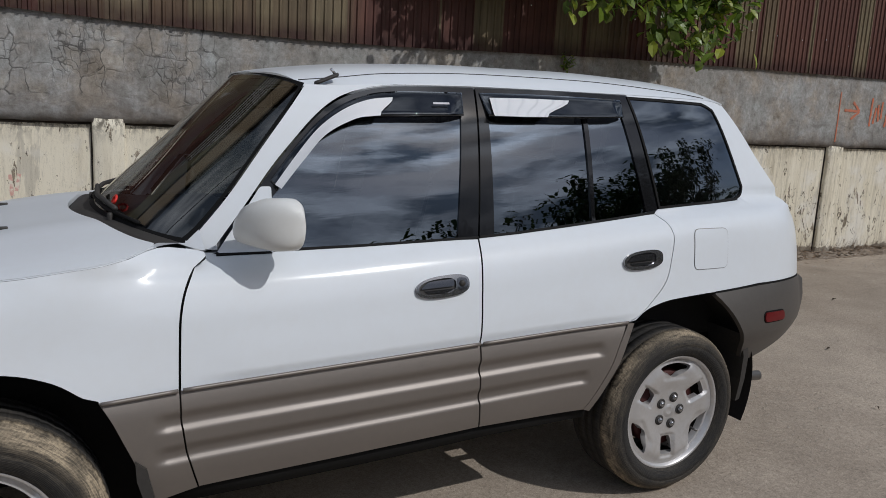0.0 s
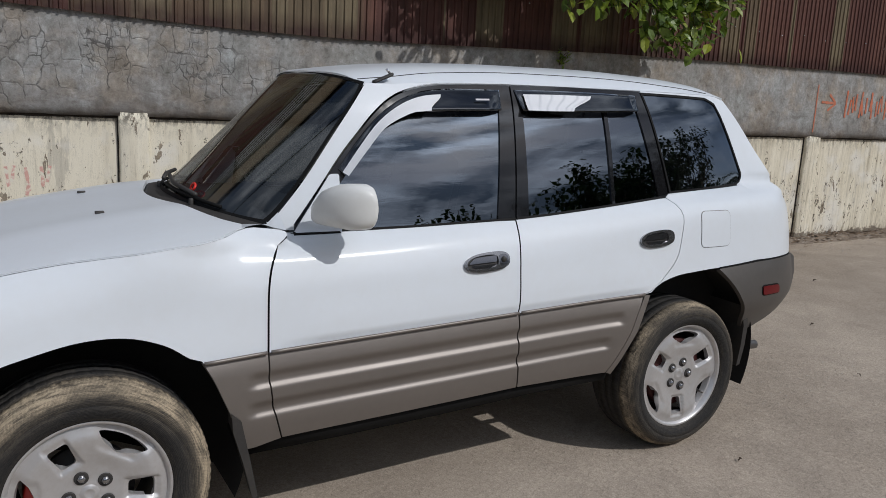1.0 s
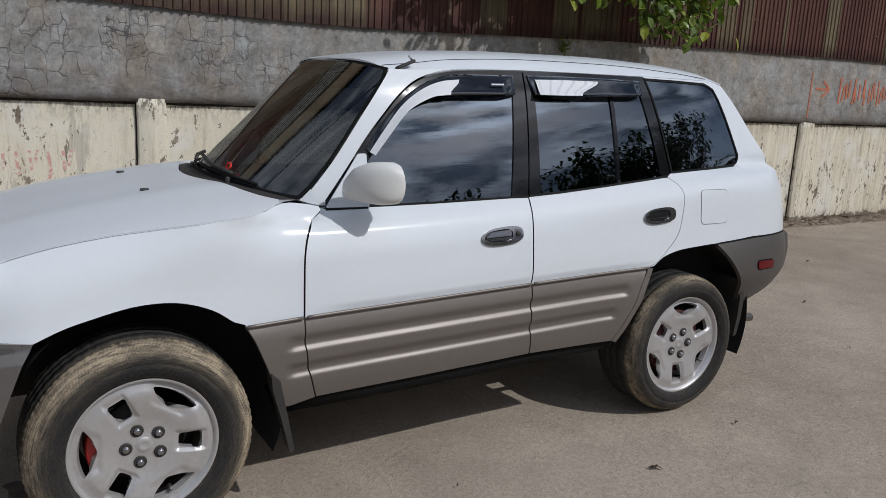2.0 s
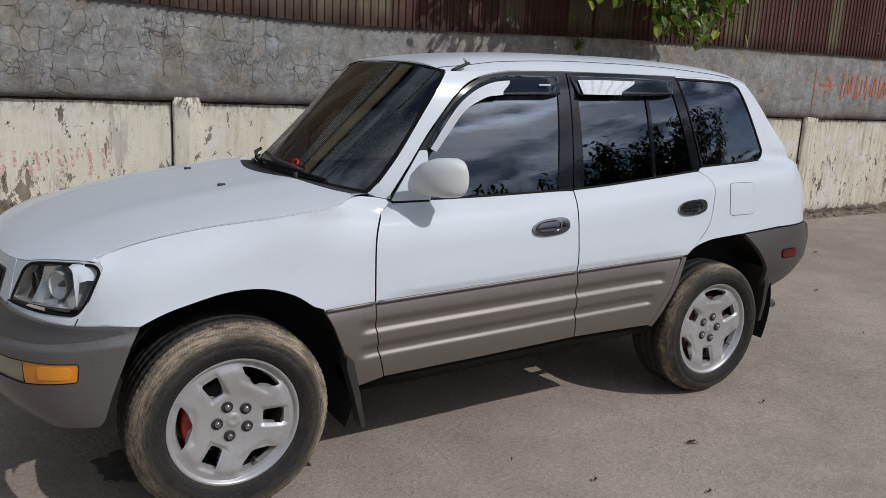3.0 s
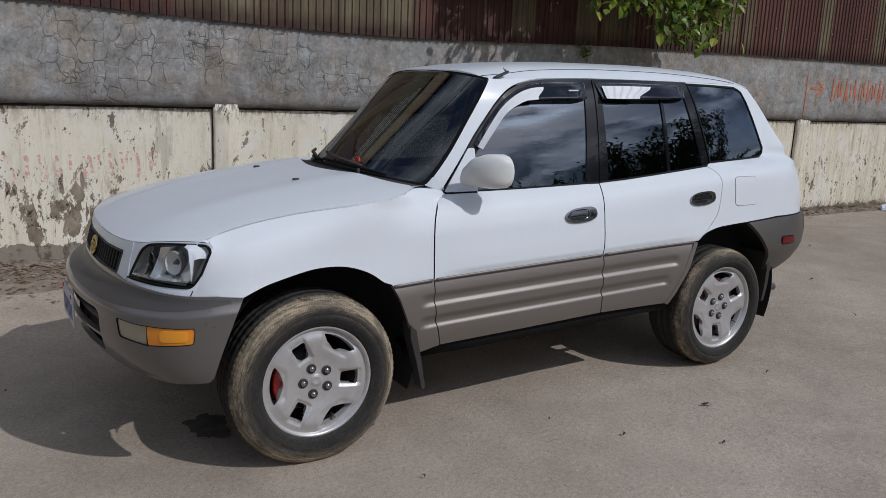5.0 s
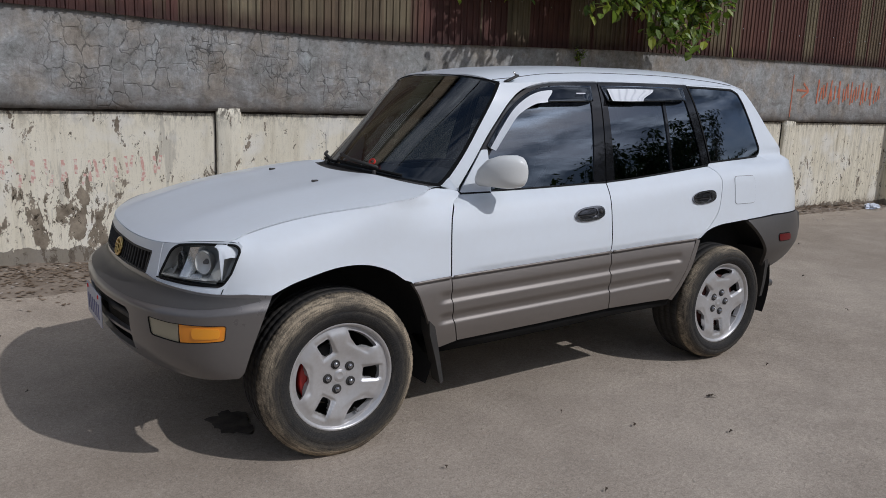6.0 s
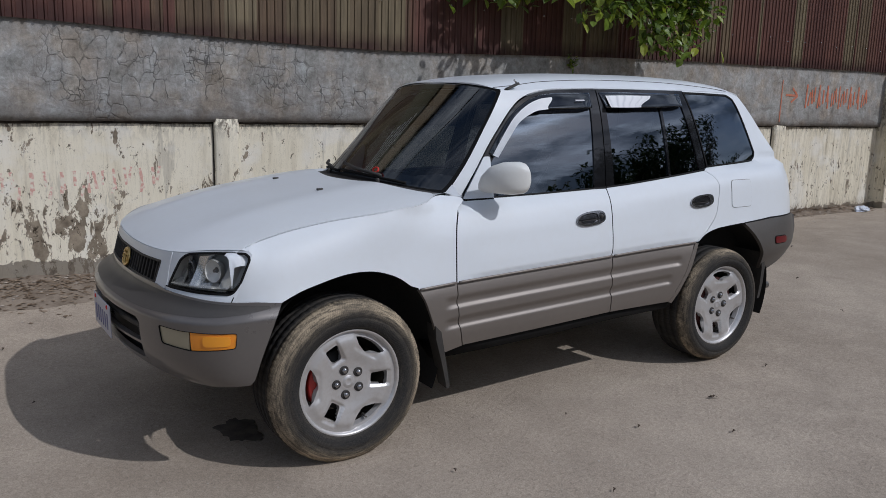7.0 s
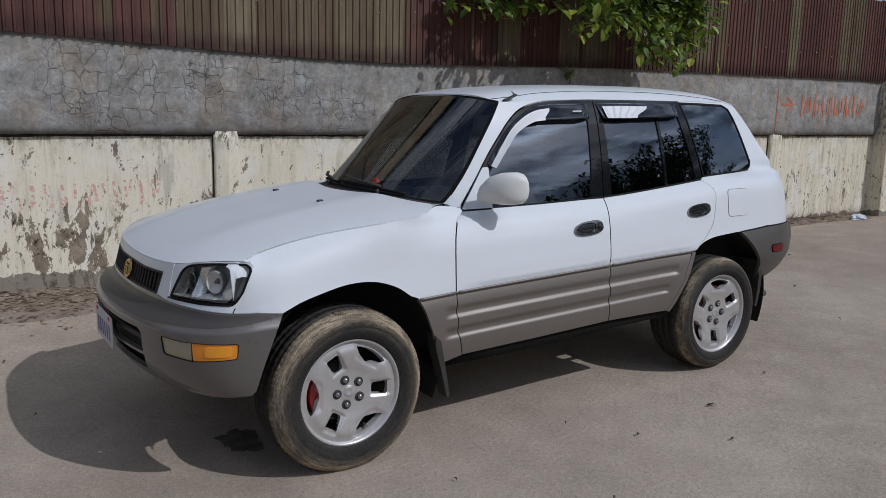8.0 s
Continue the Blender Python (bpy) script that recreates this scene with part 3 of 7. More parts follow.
def rounded(pts, radius, n=5):
    """A closed 2D outline with rounded corners."""
    out, m = [], len(pts)
    for i in range(m):
        a, b, c = Vector(pts[i - 1]), Vector(pts[i]), Vector(pts[(i + 1) % m])
        r = min(radius, 0.45 * (a - b).length, 0.45 * (c - b).length)
        p, q = b + (a - b).normalized() * r, b + (c - b).normalized() * r
        for k in range(n + 1):
            t = k / n
            out.append(tuple((1 - t) ** 2 * p + 2 * t * (1 - t) * b + t * t * q))
    return out


def area(poly):
    return 0.5 * sum(poly[i - 1][0] * poly[i][1] - poly[i][0] * poly[i - 1][1] for i in range(len(poly)))


def inset(poly, d):
    """Moves a closed outline inwards by d."""
    poly = [p for i, p in enumerate(poly) if math.dist(p, poly[i - 1]) > 1e-6]
    s = 1 if area(poly) > 0 else -1
    out, m = [], len(poly)
    for i in range(m):
        a, b, c = Vector(poly[i - 1]), Vector(poly[i]), Vector(poly[(i + 1) % m])
        e, f = (b - a), (c - b)
        if e.length < 1e-6 or f.length < 1e-6:
            continue
        e.normalize(), f.normalize()
        n1, n2 = Vector((-e.y, e.x)) * s, Vector((-f.y, f.x)) * s
        k = (n1 + n2)
        k = k / max(k.length_squared / 2, 0.35)
        out.append(tuple(b + k * d))
    return out


def densify(poly, step):
    out = []
    for i in range(len(poly)):
        a, b = Vector(poly[i]), Vector(poly[(i + 1) % len(poly)])
        n = max(1, int((b - a).length / step + 0.5))
        out += [tuple(a + (b - a) * (k / n)) for k in range(n)]
    return out


def inside(poly, x, y):
    c, j = False, len(poly) - 1
    for i in range(len(poly)):
        xi, yi = poly[i]
        xj, yj = poly[j]
        if (yi > y) != (yj > y) and x < (xj - xi) * (y - yi) / (yj - yi) + xi:
            c = not c
        j = i
    return c


def patch(poly, surf, du=0.03, dv=0.03, gap=0.0025, flange=0.012, holes=(), out=None, rows=None, dark=False):
    """A panel: a closed outline in (u, v) with holes, filled and laid on the surface surf(u, v), with its edges turned inwards."""
    poly = inset(poly, gap) if gap else list(poly)
    step = min(du, dv) * 1.1
    loops = [densify(poly, step)] + [densify(h, step) for h in holes]
    verts, edges = [], []
    for lp in loops:
        b = len(verts)
        verts += [Vector(p) for p in lp]
        edges += [(b + i, b + (i + 1) % len(lp)) for i in range(len(lp))]
    border = np.array([tuple(v) for v in verts])
    us = [p[0] for p in poly]
    vs = [p[1] for p in poly]
    levels = rows or [min(vs) + dv * (k + 0.5) for k in range(int((max(vs) - min(vs)) / dv) + 1)]
    clear = (0.45 * min(du, dv)) ** 2
    for v in levels:
        k = 0
        while min(us) + du * (k + 0.5) < max(us):
            u = min(us) + du * (k + 0.5)
            k += 1
            if inside(poly, u, v) and not any(inside(h, u, v) for h in loops[1:]):
                if ((border[:, 0] - u) ** 2 + (border[:, 1] - v) ** 2).min() > clear:
                    verts.append(Vector((u, v)))
    vo, _, fo, _, _, _ = geometry.delaunay_2d_cdt(verts, edges, [], 0, 1e-6)
    bm = bmesh.new()
    made = [None] * len(vo)
    for f in fo:
        cx, cy = sum(vo[i][0] for i in f) / len(f), sum(vo[i][1] for i in f) / len(f)
        if not inside(loops[0], cx, cy) or any(inside(h, cx, cy) for h in loops[1:]):
            continue
        for i in f:
            if made[i] is None:
                made[i] = bm.verts.new(surf(vo[i][0], vo[i][1]))
        try:
            bm.faces.new([made[i] for i in f])
        except ValueError:
            pass
    bm.normal_update()
    way = Vector(out) if out else None
    if way is not None:
        total = Vector()
        for f in bm.faces:
            total += f.normal * f.calc_area()
        if total.dot(way) < 0:
            for f in bm.faces:
                f.normal_flip()
            bm.normal_update()
    if flange:
        rim = [e for e in bm.edges if len(e.link_faces) == 1]
        turned = {}
        for e in rim:
            e.smooth = False
            for v in e.verts:
                if v not in turned:
                    turned[v] = bm.verts.new(v.co - v.normal * flange)
        for e in rim:
            lp = next(l for l in e.link_faces[0].loops if l.edge == e)
            a, b = lp.vert, lp.link_loop_next.vert
            # dark: edges coloured black, so the panel gaps look shaded
            bm.faces.new((b, a, turned[a], turned[b])).material_index = 1 if dark else 0
    return bm


def box(size, at=(0, 0, 0), bevel=0.0, segments=2, bm=None):
    bm = bm or bmesh.new()
    got = bmesh.ops.create_cube(bm, size=1.0, matrix=Matrix.Translation(at) @ Matrix.Diagonal((*size, 1)))
    if bevel:
        es = list({e for v in got["verts"] for e in v.link_edges})
        bmesh.ops.bevel(bm, geom=es, offset=bevel, segments=segments, profile=0.5, affect="EDGES")
    return bm


def lathe(profile, n=48, axis="Y", closed=False, bm=None):
    """Turns (radius, along) points about an axis."""
    bm = bm or bmesh.new()
    rings = []
    for k in range(n):
        a = 2 * math.pi * k / n
        c, s = math.cos(a), math.sin(a)
        rings.append([bm.verts.new((r * c, y, r * s) if axis == "Y" else (r * c, r * s, y)) for r, y in profile])
    m = len(profile)
    for k in range(n):
        p, q = rings[k], rings[(k + 1) % n]
        for i in range(m if closed else m - 1):
            bm.faces.new((p[i], p[(i + 1) % m], q[(i + 1) % m], q[i]))
    bmesh.ops.recalc_face_normals(bm, faces=bm.faces)
    return bm


def tube(points, radius, n=8, bm=None, taper=None):
    """A round bar along a line of 3D points."""
    bm = bm or bmesh.new()
    pts = [Vector(p) for p in points]
    rings = []
    for i, p in enumerate(pts):
        d = (pts[min(i + 1, len(pts) - 1)] - pts[max(i - 1, 0)]).normalized()
        side = d.cross(Vector((0, 0, 1)) if abs(d.z) < 0.9 else Vector((1, 0, 0))).normalized()
        up = side.cross(d)
        r = radius if taper is None else radius * (1 + (taper - 1) * i / (len(pts) - 1))
        rings.append([bm.verts.new(p + (side * math.cos(2 * math.pi * k / n) + up * math.sin(2 * math.pi * k / n)) * r) for k in range(n)])
    for a, b in zip(rings, rings[1:]):
        for k in range(n):
            bm.faces.new((a[k], a[(k + 1) % n], b[(k + 1) % n], b[k]))
    bm.faces.new(rings[0][::-1])
    bm.faces.new(rings[-1])
    return bm


def loft(sections, bm=None, cap=True):
    bm = bm or bmesh.new()
    rings = [[bm.verts.new(p) for p in s] for s in sections]
    n = len(rings[0])
    for a, b in zip(rings, rings[1:]):
        for k in range(n):
            bm.faces.new((a[k], a[(k + 1) % n], b[(k + 1) % n], b[k]))
    if cap:
        bm.faces.new(rings[0][::-1])
        bm.faces.new(rings[-1])
    bmesh.ops.recalc_face_normals(bm, faces=bm.faces)
    return bm


def prism(poly, depth, place, bm=None):
    """A flat outline (2D) given a thickness; place(x, y, d) gives the 3D point."""
    bm = bm or bmesh.new()
    a = [bm.verts.new(place(x, y, 0)) for x, y in poly]
    b = [bm.verts.new(place(x, y, depth)) for x, y in poly]
    bm.faces.new(a)
    bm.faces.new(b[::-1])
    n = len(poly)
    for i in range(n):
        bm.faces.new((a[i], b[i], b[(i + 1) % n], a[(i + 1) % n]))
    bmesh.ops.recalc_face_normals(bm, faces=bm.faces)
    return bm


# ---- ground ----
def ground_height(x, y):
    """Level under the car; towards the wall the yard falls a little from one end to the other."""
    fall = -0.0185 * (min(max(x, -8), 16) - 2.6) * smooth01(1.0, 2.7, y)
    return fall + 0.011 * smooth01(0.4, 1.0, x) * smooth01(3.5, 1.5, x) + 0.004 * noise.noise(Vector((x * 0.9, y * 0.9, 0)))


def build_ground():
    xs = sorted({round(-9 + 0.25 * k, 3) for k in range(101)} | {-600, -300, -120, -60, -30, -16, 24, 40, 70, 130, 300, 600})
    ys = sorted({round(-6 + 0.25 * k, 3) for k in range(41)} | {-600, -300, -120, -60, -30, -14, -9, 6, 12, 30, 80, 200, 600})
    bm = bmesh.new()
    grid = [[bm.verts.new((x, y, ground_height(x, y))) for y in ys] for x in xs]
    for i in range(len(xs) - 1):
        for j in range(len(ys) - 1):
            bm.faces.new((grid[i][j], grid[i + 1][j], grid[i + 1][j + 1], grid[i][j + 1]))
    tagged(part("ground", bm, GROUND, None), "dusty pale concrete yard with grit and worn patches", "ground", kind="structure")


build_ground()

# ---- boundary wall ----
WALL = pose(0, 2.86, 0.075, 0, 1.0, 0)          # the wall follows the fall of the yard
BAND_TOP = ((-12, 2.06), (-8, 1.99), (-2, 1.865), (0.72, 1.80), (4.4, 1.89), (9.7, 1.945), (14, 1.97), (26, 2.0))


def band_top(x):
    """The lower edge of the fence sheets, which hang a little in front of the band."""
    return lerp_table([p[0] for p in BAND_TOP], [p[1] for p in BAND_TOP], x) + 0.045


def band_face(x, z):
    """The uneven face of the cement band."""
    return -0.004 + 0.009 * noise.noise(Vector((x * 1.7, 4, z * 2.3))) + 0.004 * noise.noise(Vector((x * 8, 4, z * 9)))


def panel_face(x, z, a, b):
    """The slightly wavy face of the cream panel between a and b."""
    i = (x - a) / (b - a) * max(2, int((b - a) / 0.1))
    k = (z + 0.35) / 1.56 * 15
    return 0.045 + 0.003 * noise.noise(Vector((i * 0.3 + a, k * 0.4, 2)))


def build_wall():
    wall = tagged(new("wall_north"), "old boundary wall of cream panels under a cracked grey cement band", "wall", kind="structure")
    wall.matrix_world = WALL
    pillars = [(-8.35, -8.15), (-4.46, -4.26), (-0.57, -0.37), (3.20, 3.42), (7.00, 7.26), (10.9, 11.15), (14.8, 15.05)]
    # cream panels, set back between the pillars
    ends = [(-12.0, pillars[0][0])] + [(a[1], b[0]) for a, b in zip(pillars, pillars[1:])] + [(pillars[-1][1], 26.0)]
    for a, b in ends:
        bm = bmesh.new()
        nx = max(2, int((b - a) / 0.1))
        nz = 15
        grid = [[bm.verts.new((a + (b - a) * i / nx, panel_face(a + (b - a) * i / nx, -0.35 + 1.56 * k / nz, a, b), -0.35 + 1.56 * k / nz)) for k in range(nz + 1)] for i in range(nx + 1)]
        for i in range(nx):
            for k in range(nz):
                bm.faces.new((grid[i][k], grid[i + 1][k], grid[i + 1][k + 1], grid[i][k + 1]))
        box((b - a, 0.15, 1.56), ((a + b) / 2, 0.135, 0.43), bm=bm)
        part("wall_panel", bm, CREAM, wall, "stained cream painted panel with peeling patches")
    for a, b in pillars:
        bm = bmesh.new()
        rings = []
        n = 20
        for k in range(n + 1):
            z = -0.35 + (1.575 if a < 0 else 1.545) * k / n
            j = 0.006 * noise.noise(Vector((a, k * 0.7, 1)))
            e = 0.02 * random.random() if k == n else 0
            rings.append([(a - j, 0.13, z), (a - j, 0.012, z), (a - j + 0.012, j, z + e), ((a + b) / 2, j, z + e * 0.4), (b + j - 0.012, j, z - e), (b + j, 0.012, z), (b + j, 0.13, z)])
        part("wall_pillar", loft(rings, bm), CREAM, wall, "cream concrete pillar with chipped edges")
    # cement band, a little proud of the panels, uneven along its lower and upper edge
    bm = bmesh.new()
    xs = [-12 + 0.05 * k for k in range(int(38 / 0.05) + 1)]
    nz = 14
    front = []
    for x in xs:
        low = 1.192 + 0.010 * noise.noise(Vector((x * 2.1, 0, 7))) + 0.006 * noise.noise(Vector((x * 9, 0, 3)))
        top = band_top(x) + 0.12
        col = [bm.verts.new((x, 0.20, low))]
        for k in range(nz + 1):
            z = low + (top - low) * k / nz
            y = band_face(x, z)
            if k in (0, nz):
                y += 0.012
            col.append(bm.verts.new((x, y, z)))
        col.append(bm.verts.new((x, 0.20, top)))
        front.append(col)
    for a, b in zip(front, front[1:]):
        for k in range(len(a) - 1):
            bm.faces.new((a[k], b[k], b[k + 1], a[k + 1]))
    part("cement_band", bm, CEMENT, wall, "rough grey cement band with map cracks")
    # ragged black strip: mould, and the gap's shade painted under the band
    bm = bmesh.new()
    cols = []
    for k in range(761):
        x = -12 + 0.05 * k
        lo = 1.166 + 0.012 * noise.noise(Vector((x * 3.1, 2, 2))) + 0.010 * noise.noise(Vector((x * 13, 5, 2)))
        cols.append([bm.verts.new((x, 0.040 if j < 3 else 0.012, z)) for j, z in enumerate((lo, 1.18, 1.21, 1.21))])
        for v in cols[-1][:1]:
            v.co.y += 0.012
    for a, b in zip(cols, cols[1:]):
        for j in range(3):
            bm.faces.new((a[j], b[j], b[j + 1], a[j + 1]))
    part("gap_edge", bm, WALL_EDGE, wall, "black strip of mould and painted gap shade", False)
    for a, b in pillars:
        part("panel_joint", box((0.011, 0.02, 1.20), (a - 0.005, 0.045, 0.58)), WALL_EDGE, wall, "dark joint beside a pillar", False)
    # the wall steps forward at a gate pier
    part("gate_pier", box((2.2, 0.40, 2.35), (10.75, 0.02, 0.82), 0.012), CREAM, wall, "stained cream gate pier", False)
    return wall


build_wall()


def build_fence():
    fence = thing("corrugated_fence", "rusty maroon and khaki corrugated steel fence on the wall", "fence", WALL, kind="")
    pitch, ribs = 0.068, 11
    prof = ((0.0, 0.0), (0.40, 0.0), (0.50, -0.013), (0.72, -0.013), (0.82, 0.0))
    xs = []
    for r in range(ribs):
        xs += [((r + u) * pitch, y) for u, y in prof]
    xs.append((ribs * pitch, 0.0))
    width = ribs * pitch
    x0, k = -12.0, 0
    while x0 < 25:
        z0 = band_top(x0 + width / 2)
        bm = bmesh.new()
        cols, back = [], []
        for x, y in xs:
            lo = band_top(x0 + x) - z0 + 0.004 * noise.noise(Vector((x0 + x, 3, 1)))
            levels = (lo, lo + 0.25, 0.7, 1.14 + 0.010 * (k % 3))
            cols.append([bm.verts.new((x, y, z)) for z in levels])
            back.append([bm.verts.new((x, y + 0.003, z)) for z in levels])
        for a, b in zip(cols, cols[1:]):
            for i in range(3):
                bm.faces.new((a[i], b[i], b[i + 1], a[i + 1]))
        for a, b in zip(back, back[1:]):
            for i in range(3):
                bm.faces.new((b[i], a[i], a[i + 1], b[i + 1]))
        ob = part("steel_sheet", bm, SHEET, fence, "", False)
        ob.location = (x0, -0.030 - (0.004 if k % 2 else 0.0), z0)
        x0 += width - 0.012
        k += 1
    # screw heads along one line
    for i in range(44):
        bm = lathe([(0.0, -0.006), (0.006, -0.004), (0.007, 0.0)], 8)
        s = part("screw", bm, CHROME, fence)
        s.location = (-4.0 + 0.38 * i, -0.047, 2.30 + 0.02 * math.sin(i * 2.3))
    # rails behind the sheets and posts that carry them
    for z in (2.35, 2.80):
        part("rail", box((38, 0.02, 0.05), (7, -0.014, z)), STEEL, fence, "", False)
    return fence


build_fence()


def build_shed():
    """A shed behind the fence: the windscreen mirrors its wall, louvres and eaves."""
    shed = thing("shed", "tall olive and tan shed behind the fence", "building", pose(-4.0, 7.0, 0))
    part("wall", box((20, 0.25, 7.0), (0, 0.13, 3.5)), OLIVE_WALL, shed, "olive rendered wall", False)
    part("fascia", box((20.4, 0.40, 1.5), (0, 0.06, 7.754), 0.02), TAN_WALL, shed, "tan fascia below the eaves", False)
    part("eaves", box((20.8, 1.0, 0.12), (0, 0.10, 8.57), 0.02), UNDER, shed, "dark eaves", False)
    for k in range(5):
        part("louvre_slat", box((3.4, 0.10, 0.05), (1.6, -0.06, 5.7 + 0.22 * k), 0.008), POLISHED, shed, "", False)


build_shed()


def build_cables():
    for x in (-20.0, 20.0):
        pole = thing("utility_pole", "grey concrete utility pole carrying the cables", "pole", pose(x, 3.55, 0), "utility poles")
        part("shaft", lathe([(0.0, 9.0), (0.10, 9.0), (0.16, -0.2), (0.0, -0.2)], 16, "Z"), CEMENT, pole)
        part("crossarm", box((0.10, 0.8, 0.10), (0, 0, 7.98), 0.01), STEEL, pole)
    for y, z in ((3.4, 7.1), (3.7, 7.5)):
        line = [(-20 + 2 * k, y, z + 0.0022 * (-20 + 2 * k) ** 2) for k in range(21)]
        ob = part("overhead_cable", tube(line, 0.022, 6), SEAL, None)
        tagged(ob, "black overhead power cable above the wall", "cable", "overhead cables")


build_cables()


# ---- car body: surfaces ----
def belt(x):
    return lerp_table((-0.7, -0.52, -0.245, 0.04, 0.348, 0.71, 1.164, 1.68, 2.1), (1.06, 1.057, 1.058, 1.064, 1.070, 1.091, 1.122, 1.151, 1.16), x)


def rear_end(z):
    return lerp_table((0.3, 0.5, 0.8, 0.9, 1.0, 1.05, 1.1, 1.15, 1.2, 1.3, 1.4, 1.5, 1.55, 1.65), (2.0, 2.06, 2.060, 2.057, 2.042, 2.028, 2.004, 1.974, 1.937, 1.869, 1.813, 1.748, 1.708, 1.64), z)


def glass_width(x, z):
    w = lerp_table((1.0, 1.07, 1.25, 1.45, 1.555, 1.62), (0.715, 0.700, 0.655, 0.588, 0.535, 0.495), z)
    w -= 0.055 * ((min(max(x, -0.6), 1.45) - 0.55) / 0.95) ** 2
    if x > 1.45:
        w -= 0.104 * (min(x, 1.75) - 1.45)
    return w + 0.022 * smooth01(1.70, 1.95, x) * smooth01(1.48, 1.16, z)


def side_width(x, z):
    """Half the width of the body at x along the car (front is minus) and the height z."""
    zb = belt(x)
    if z >= zb:
        w = glass_width(x, z)
    else:
        gw = glass_width(x, zb)
        w = lerp_table((0.30, 0.38, 0.48, 0.62, 0.72, 0.80, 0.90, zb - 0.095, zb - 0.045, zb),
                       (0.755, 0.775, 0.798, 0.808, 0.804, 0.797, 0.786, max(0.765, gw + 0.04), max(0.738, gw + 0.022), gw), z)
    for xc in (-1.16, 1.235):
        w += 0.024 * math.exp(-((x - xc) / 0.43) ** 4) * math.exp(-(max(z - 0.62, 0) / 0.20) ** 2)
    xe = rear_end(z)
    if x > xe - 0.68:
        w -= (0.145 - 0.110 * smooth01(1.08, 1.2, z)) * ((min(x, xe) - xe + 0.68) / 0.68) ** 3.2
    if x < -1.45:
        w -= 0.10 * ((-1.45 - x) / 0.3) ** 2
    return w


def hood_line(x):
    return lerp_table((-1.935, -1.905, -1.875, -1.83, -1.78, -1.7, -1.6, -1.4, -1.07, -0.85, -0.6), (0.795, 0.835, 0.872, 0.903, 0.925, 0.955, 0.984, 1.034, 1.089, 1.116, 1.13), x)


def hood_z(x, y):
    return hood_line(x) - 0.035 * (abs(y) / 0.66) ** 3 + 0.006 * math.exp(-((abs(y) - 0.36) / 0.10) ** 2) * smooth01(-1.8, -1.5, x)


SEAM = ((-1.62, 0.716), (-1.53, 0.690), (-1.44, 0.692), (-1.25, 0.710), (-1.12, 0.736), (-1.0, 0.758), (-0.87, 0.763), (-0.78, 0.735), (-0.70, 0.672), (-0.64, 0.655), (-0.55, 0.66))


def seam_y(x):
    return lerp_table([p[0] for p in SEAM], [p[1] for p in SEAM], x)


def fender_width(x, z):
    """The wing: like the doors below, rolled in at the top to meet the bonnet's seam."""
    ys = seam_y(x)
    zs = hood_z(x, ys)
    w = lerp_table((0.30, 0.38, 0.48, 0.62, 0.72, zs - 0.20, zs - 0.12, zs - 0.065, zs - 0.025, zs),
                   (0.755, 0.775, 0.798, 0.808, 0.804, 0.794, 0.794 + (ys - 0.794) * 0.14, 0.794 + (ys - 0.794) * 0.38, 0.794 + (ys - 0.794) * 0.72, ys), z)
    w += 0.024 * math.exp(-((x + 1.16) / 0.43) ** 4) * math.exp(-(max(z - 0.62, 0) / 0.20) ** 2)
    if x < -1.45:
        w -= 0.10 * ((-1.45 - x) / 0.3) ** 2 * (1 - smooth01(zs - 0.12, zs, z))
    # towards the door it takes up the door's shoulder
    b = smooth01(-0.98, -0.62, x) * smooth01(1.055, 1.005, z)
    return w + b * (side_width(x, z) - w) if b > 0 else w


def rail_z(x):
    return lerp_table((-0.3, -0.1, 0.1, 0.4, 1.1, 1.6, 1.75), (1.50, 1.530, 1.562, 1.570, 1.566, 1.558, 1.545), x)


def roof_z(x, y):
    zr = lerp_table((-0.32, -0.2, 0.1, 0.5, 0.9, 1.3, 1.6, 1.75), (1.582, 1.608, 1.640, 1.654, 1.654, 1.640, 1.612, 1.565), x)
    ye = side_width(x, rail_z(x))
    t = min(abs(y) / ye, 1.02)
    return zr - (zr - rail_z(x)) * (0.22 * t ** 2 + 0.78 * t ** 6)


def plan(points):
    """A half outline seen from above, from the middle of the nose round to the flank, by its length."""
    us, xs, ys = [0.0], [points[0][0]], [points[0][1]]
    for a, b in zip(points, points[1:]):
        us.append(us[-1] + math.dist(a, b))
        xs.append(b[0])
        ys.append(b[1])
    return lambda u: (lerp_table(us, xs, u), lerp_table(us, ys, u))


FASCIA = plan(((-1.886, 0), (-1.883, 0.15), (-1.866, 0.345), (-1.836, 0.468), (-1.762, 0.632), (-1.672, 0.748), (-1.60, 0.788), (-1.46, 0.815)))
BUMPER = plan(((-1.992, 0), (-1.986, 0.16), (-1.962, 0.36), (-1.910, 0.565), (-1.805, 0.735), (-1.706, 0.806), (-1.60, 0.832), (-1.44, 0.842)))


def fascia(u, z, off=0.0):
    x, y = FASCIA(abs(u))
    k = (0.28 + 0.25 * smooth01(0.45, 0.9, abs(u))) * (z - 0.762)
    v = Vector((x + k, math.copysign(y, u), z))
    d = Vector((x + 1.15, math.copysign(y, u) * 0.8, 0)).normalized()
    return v + d * off


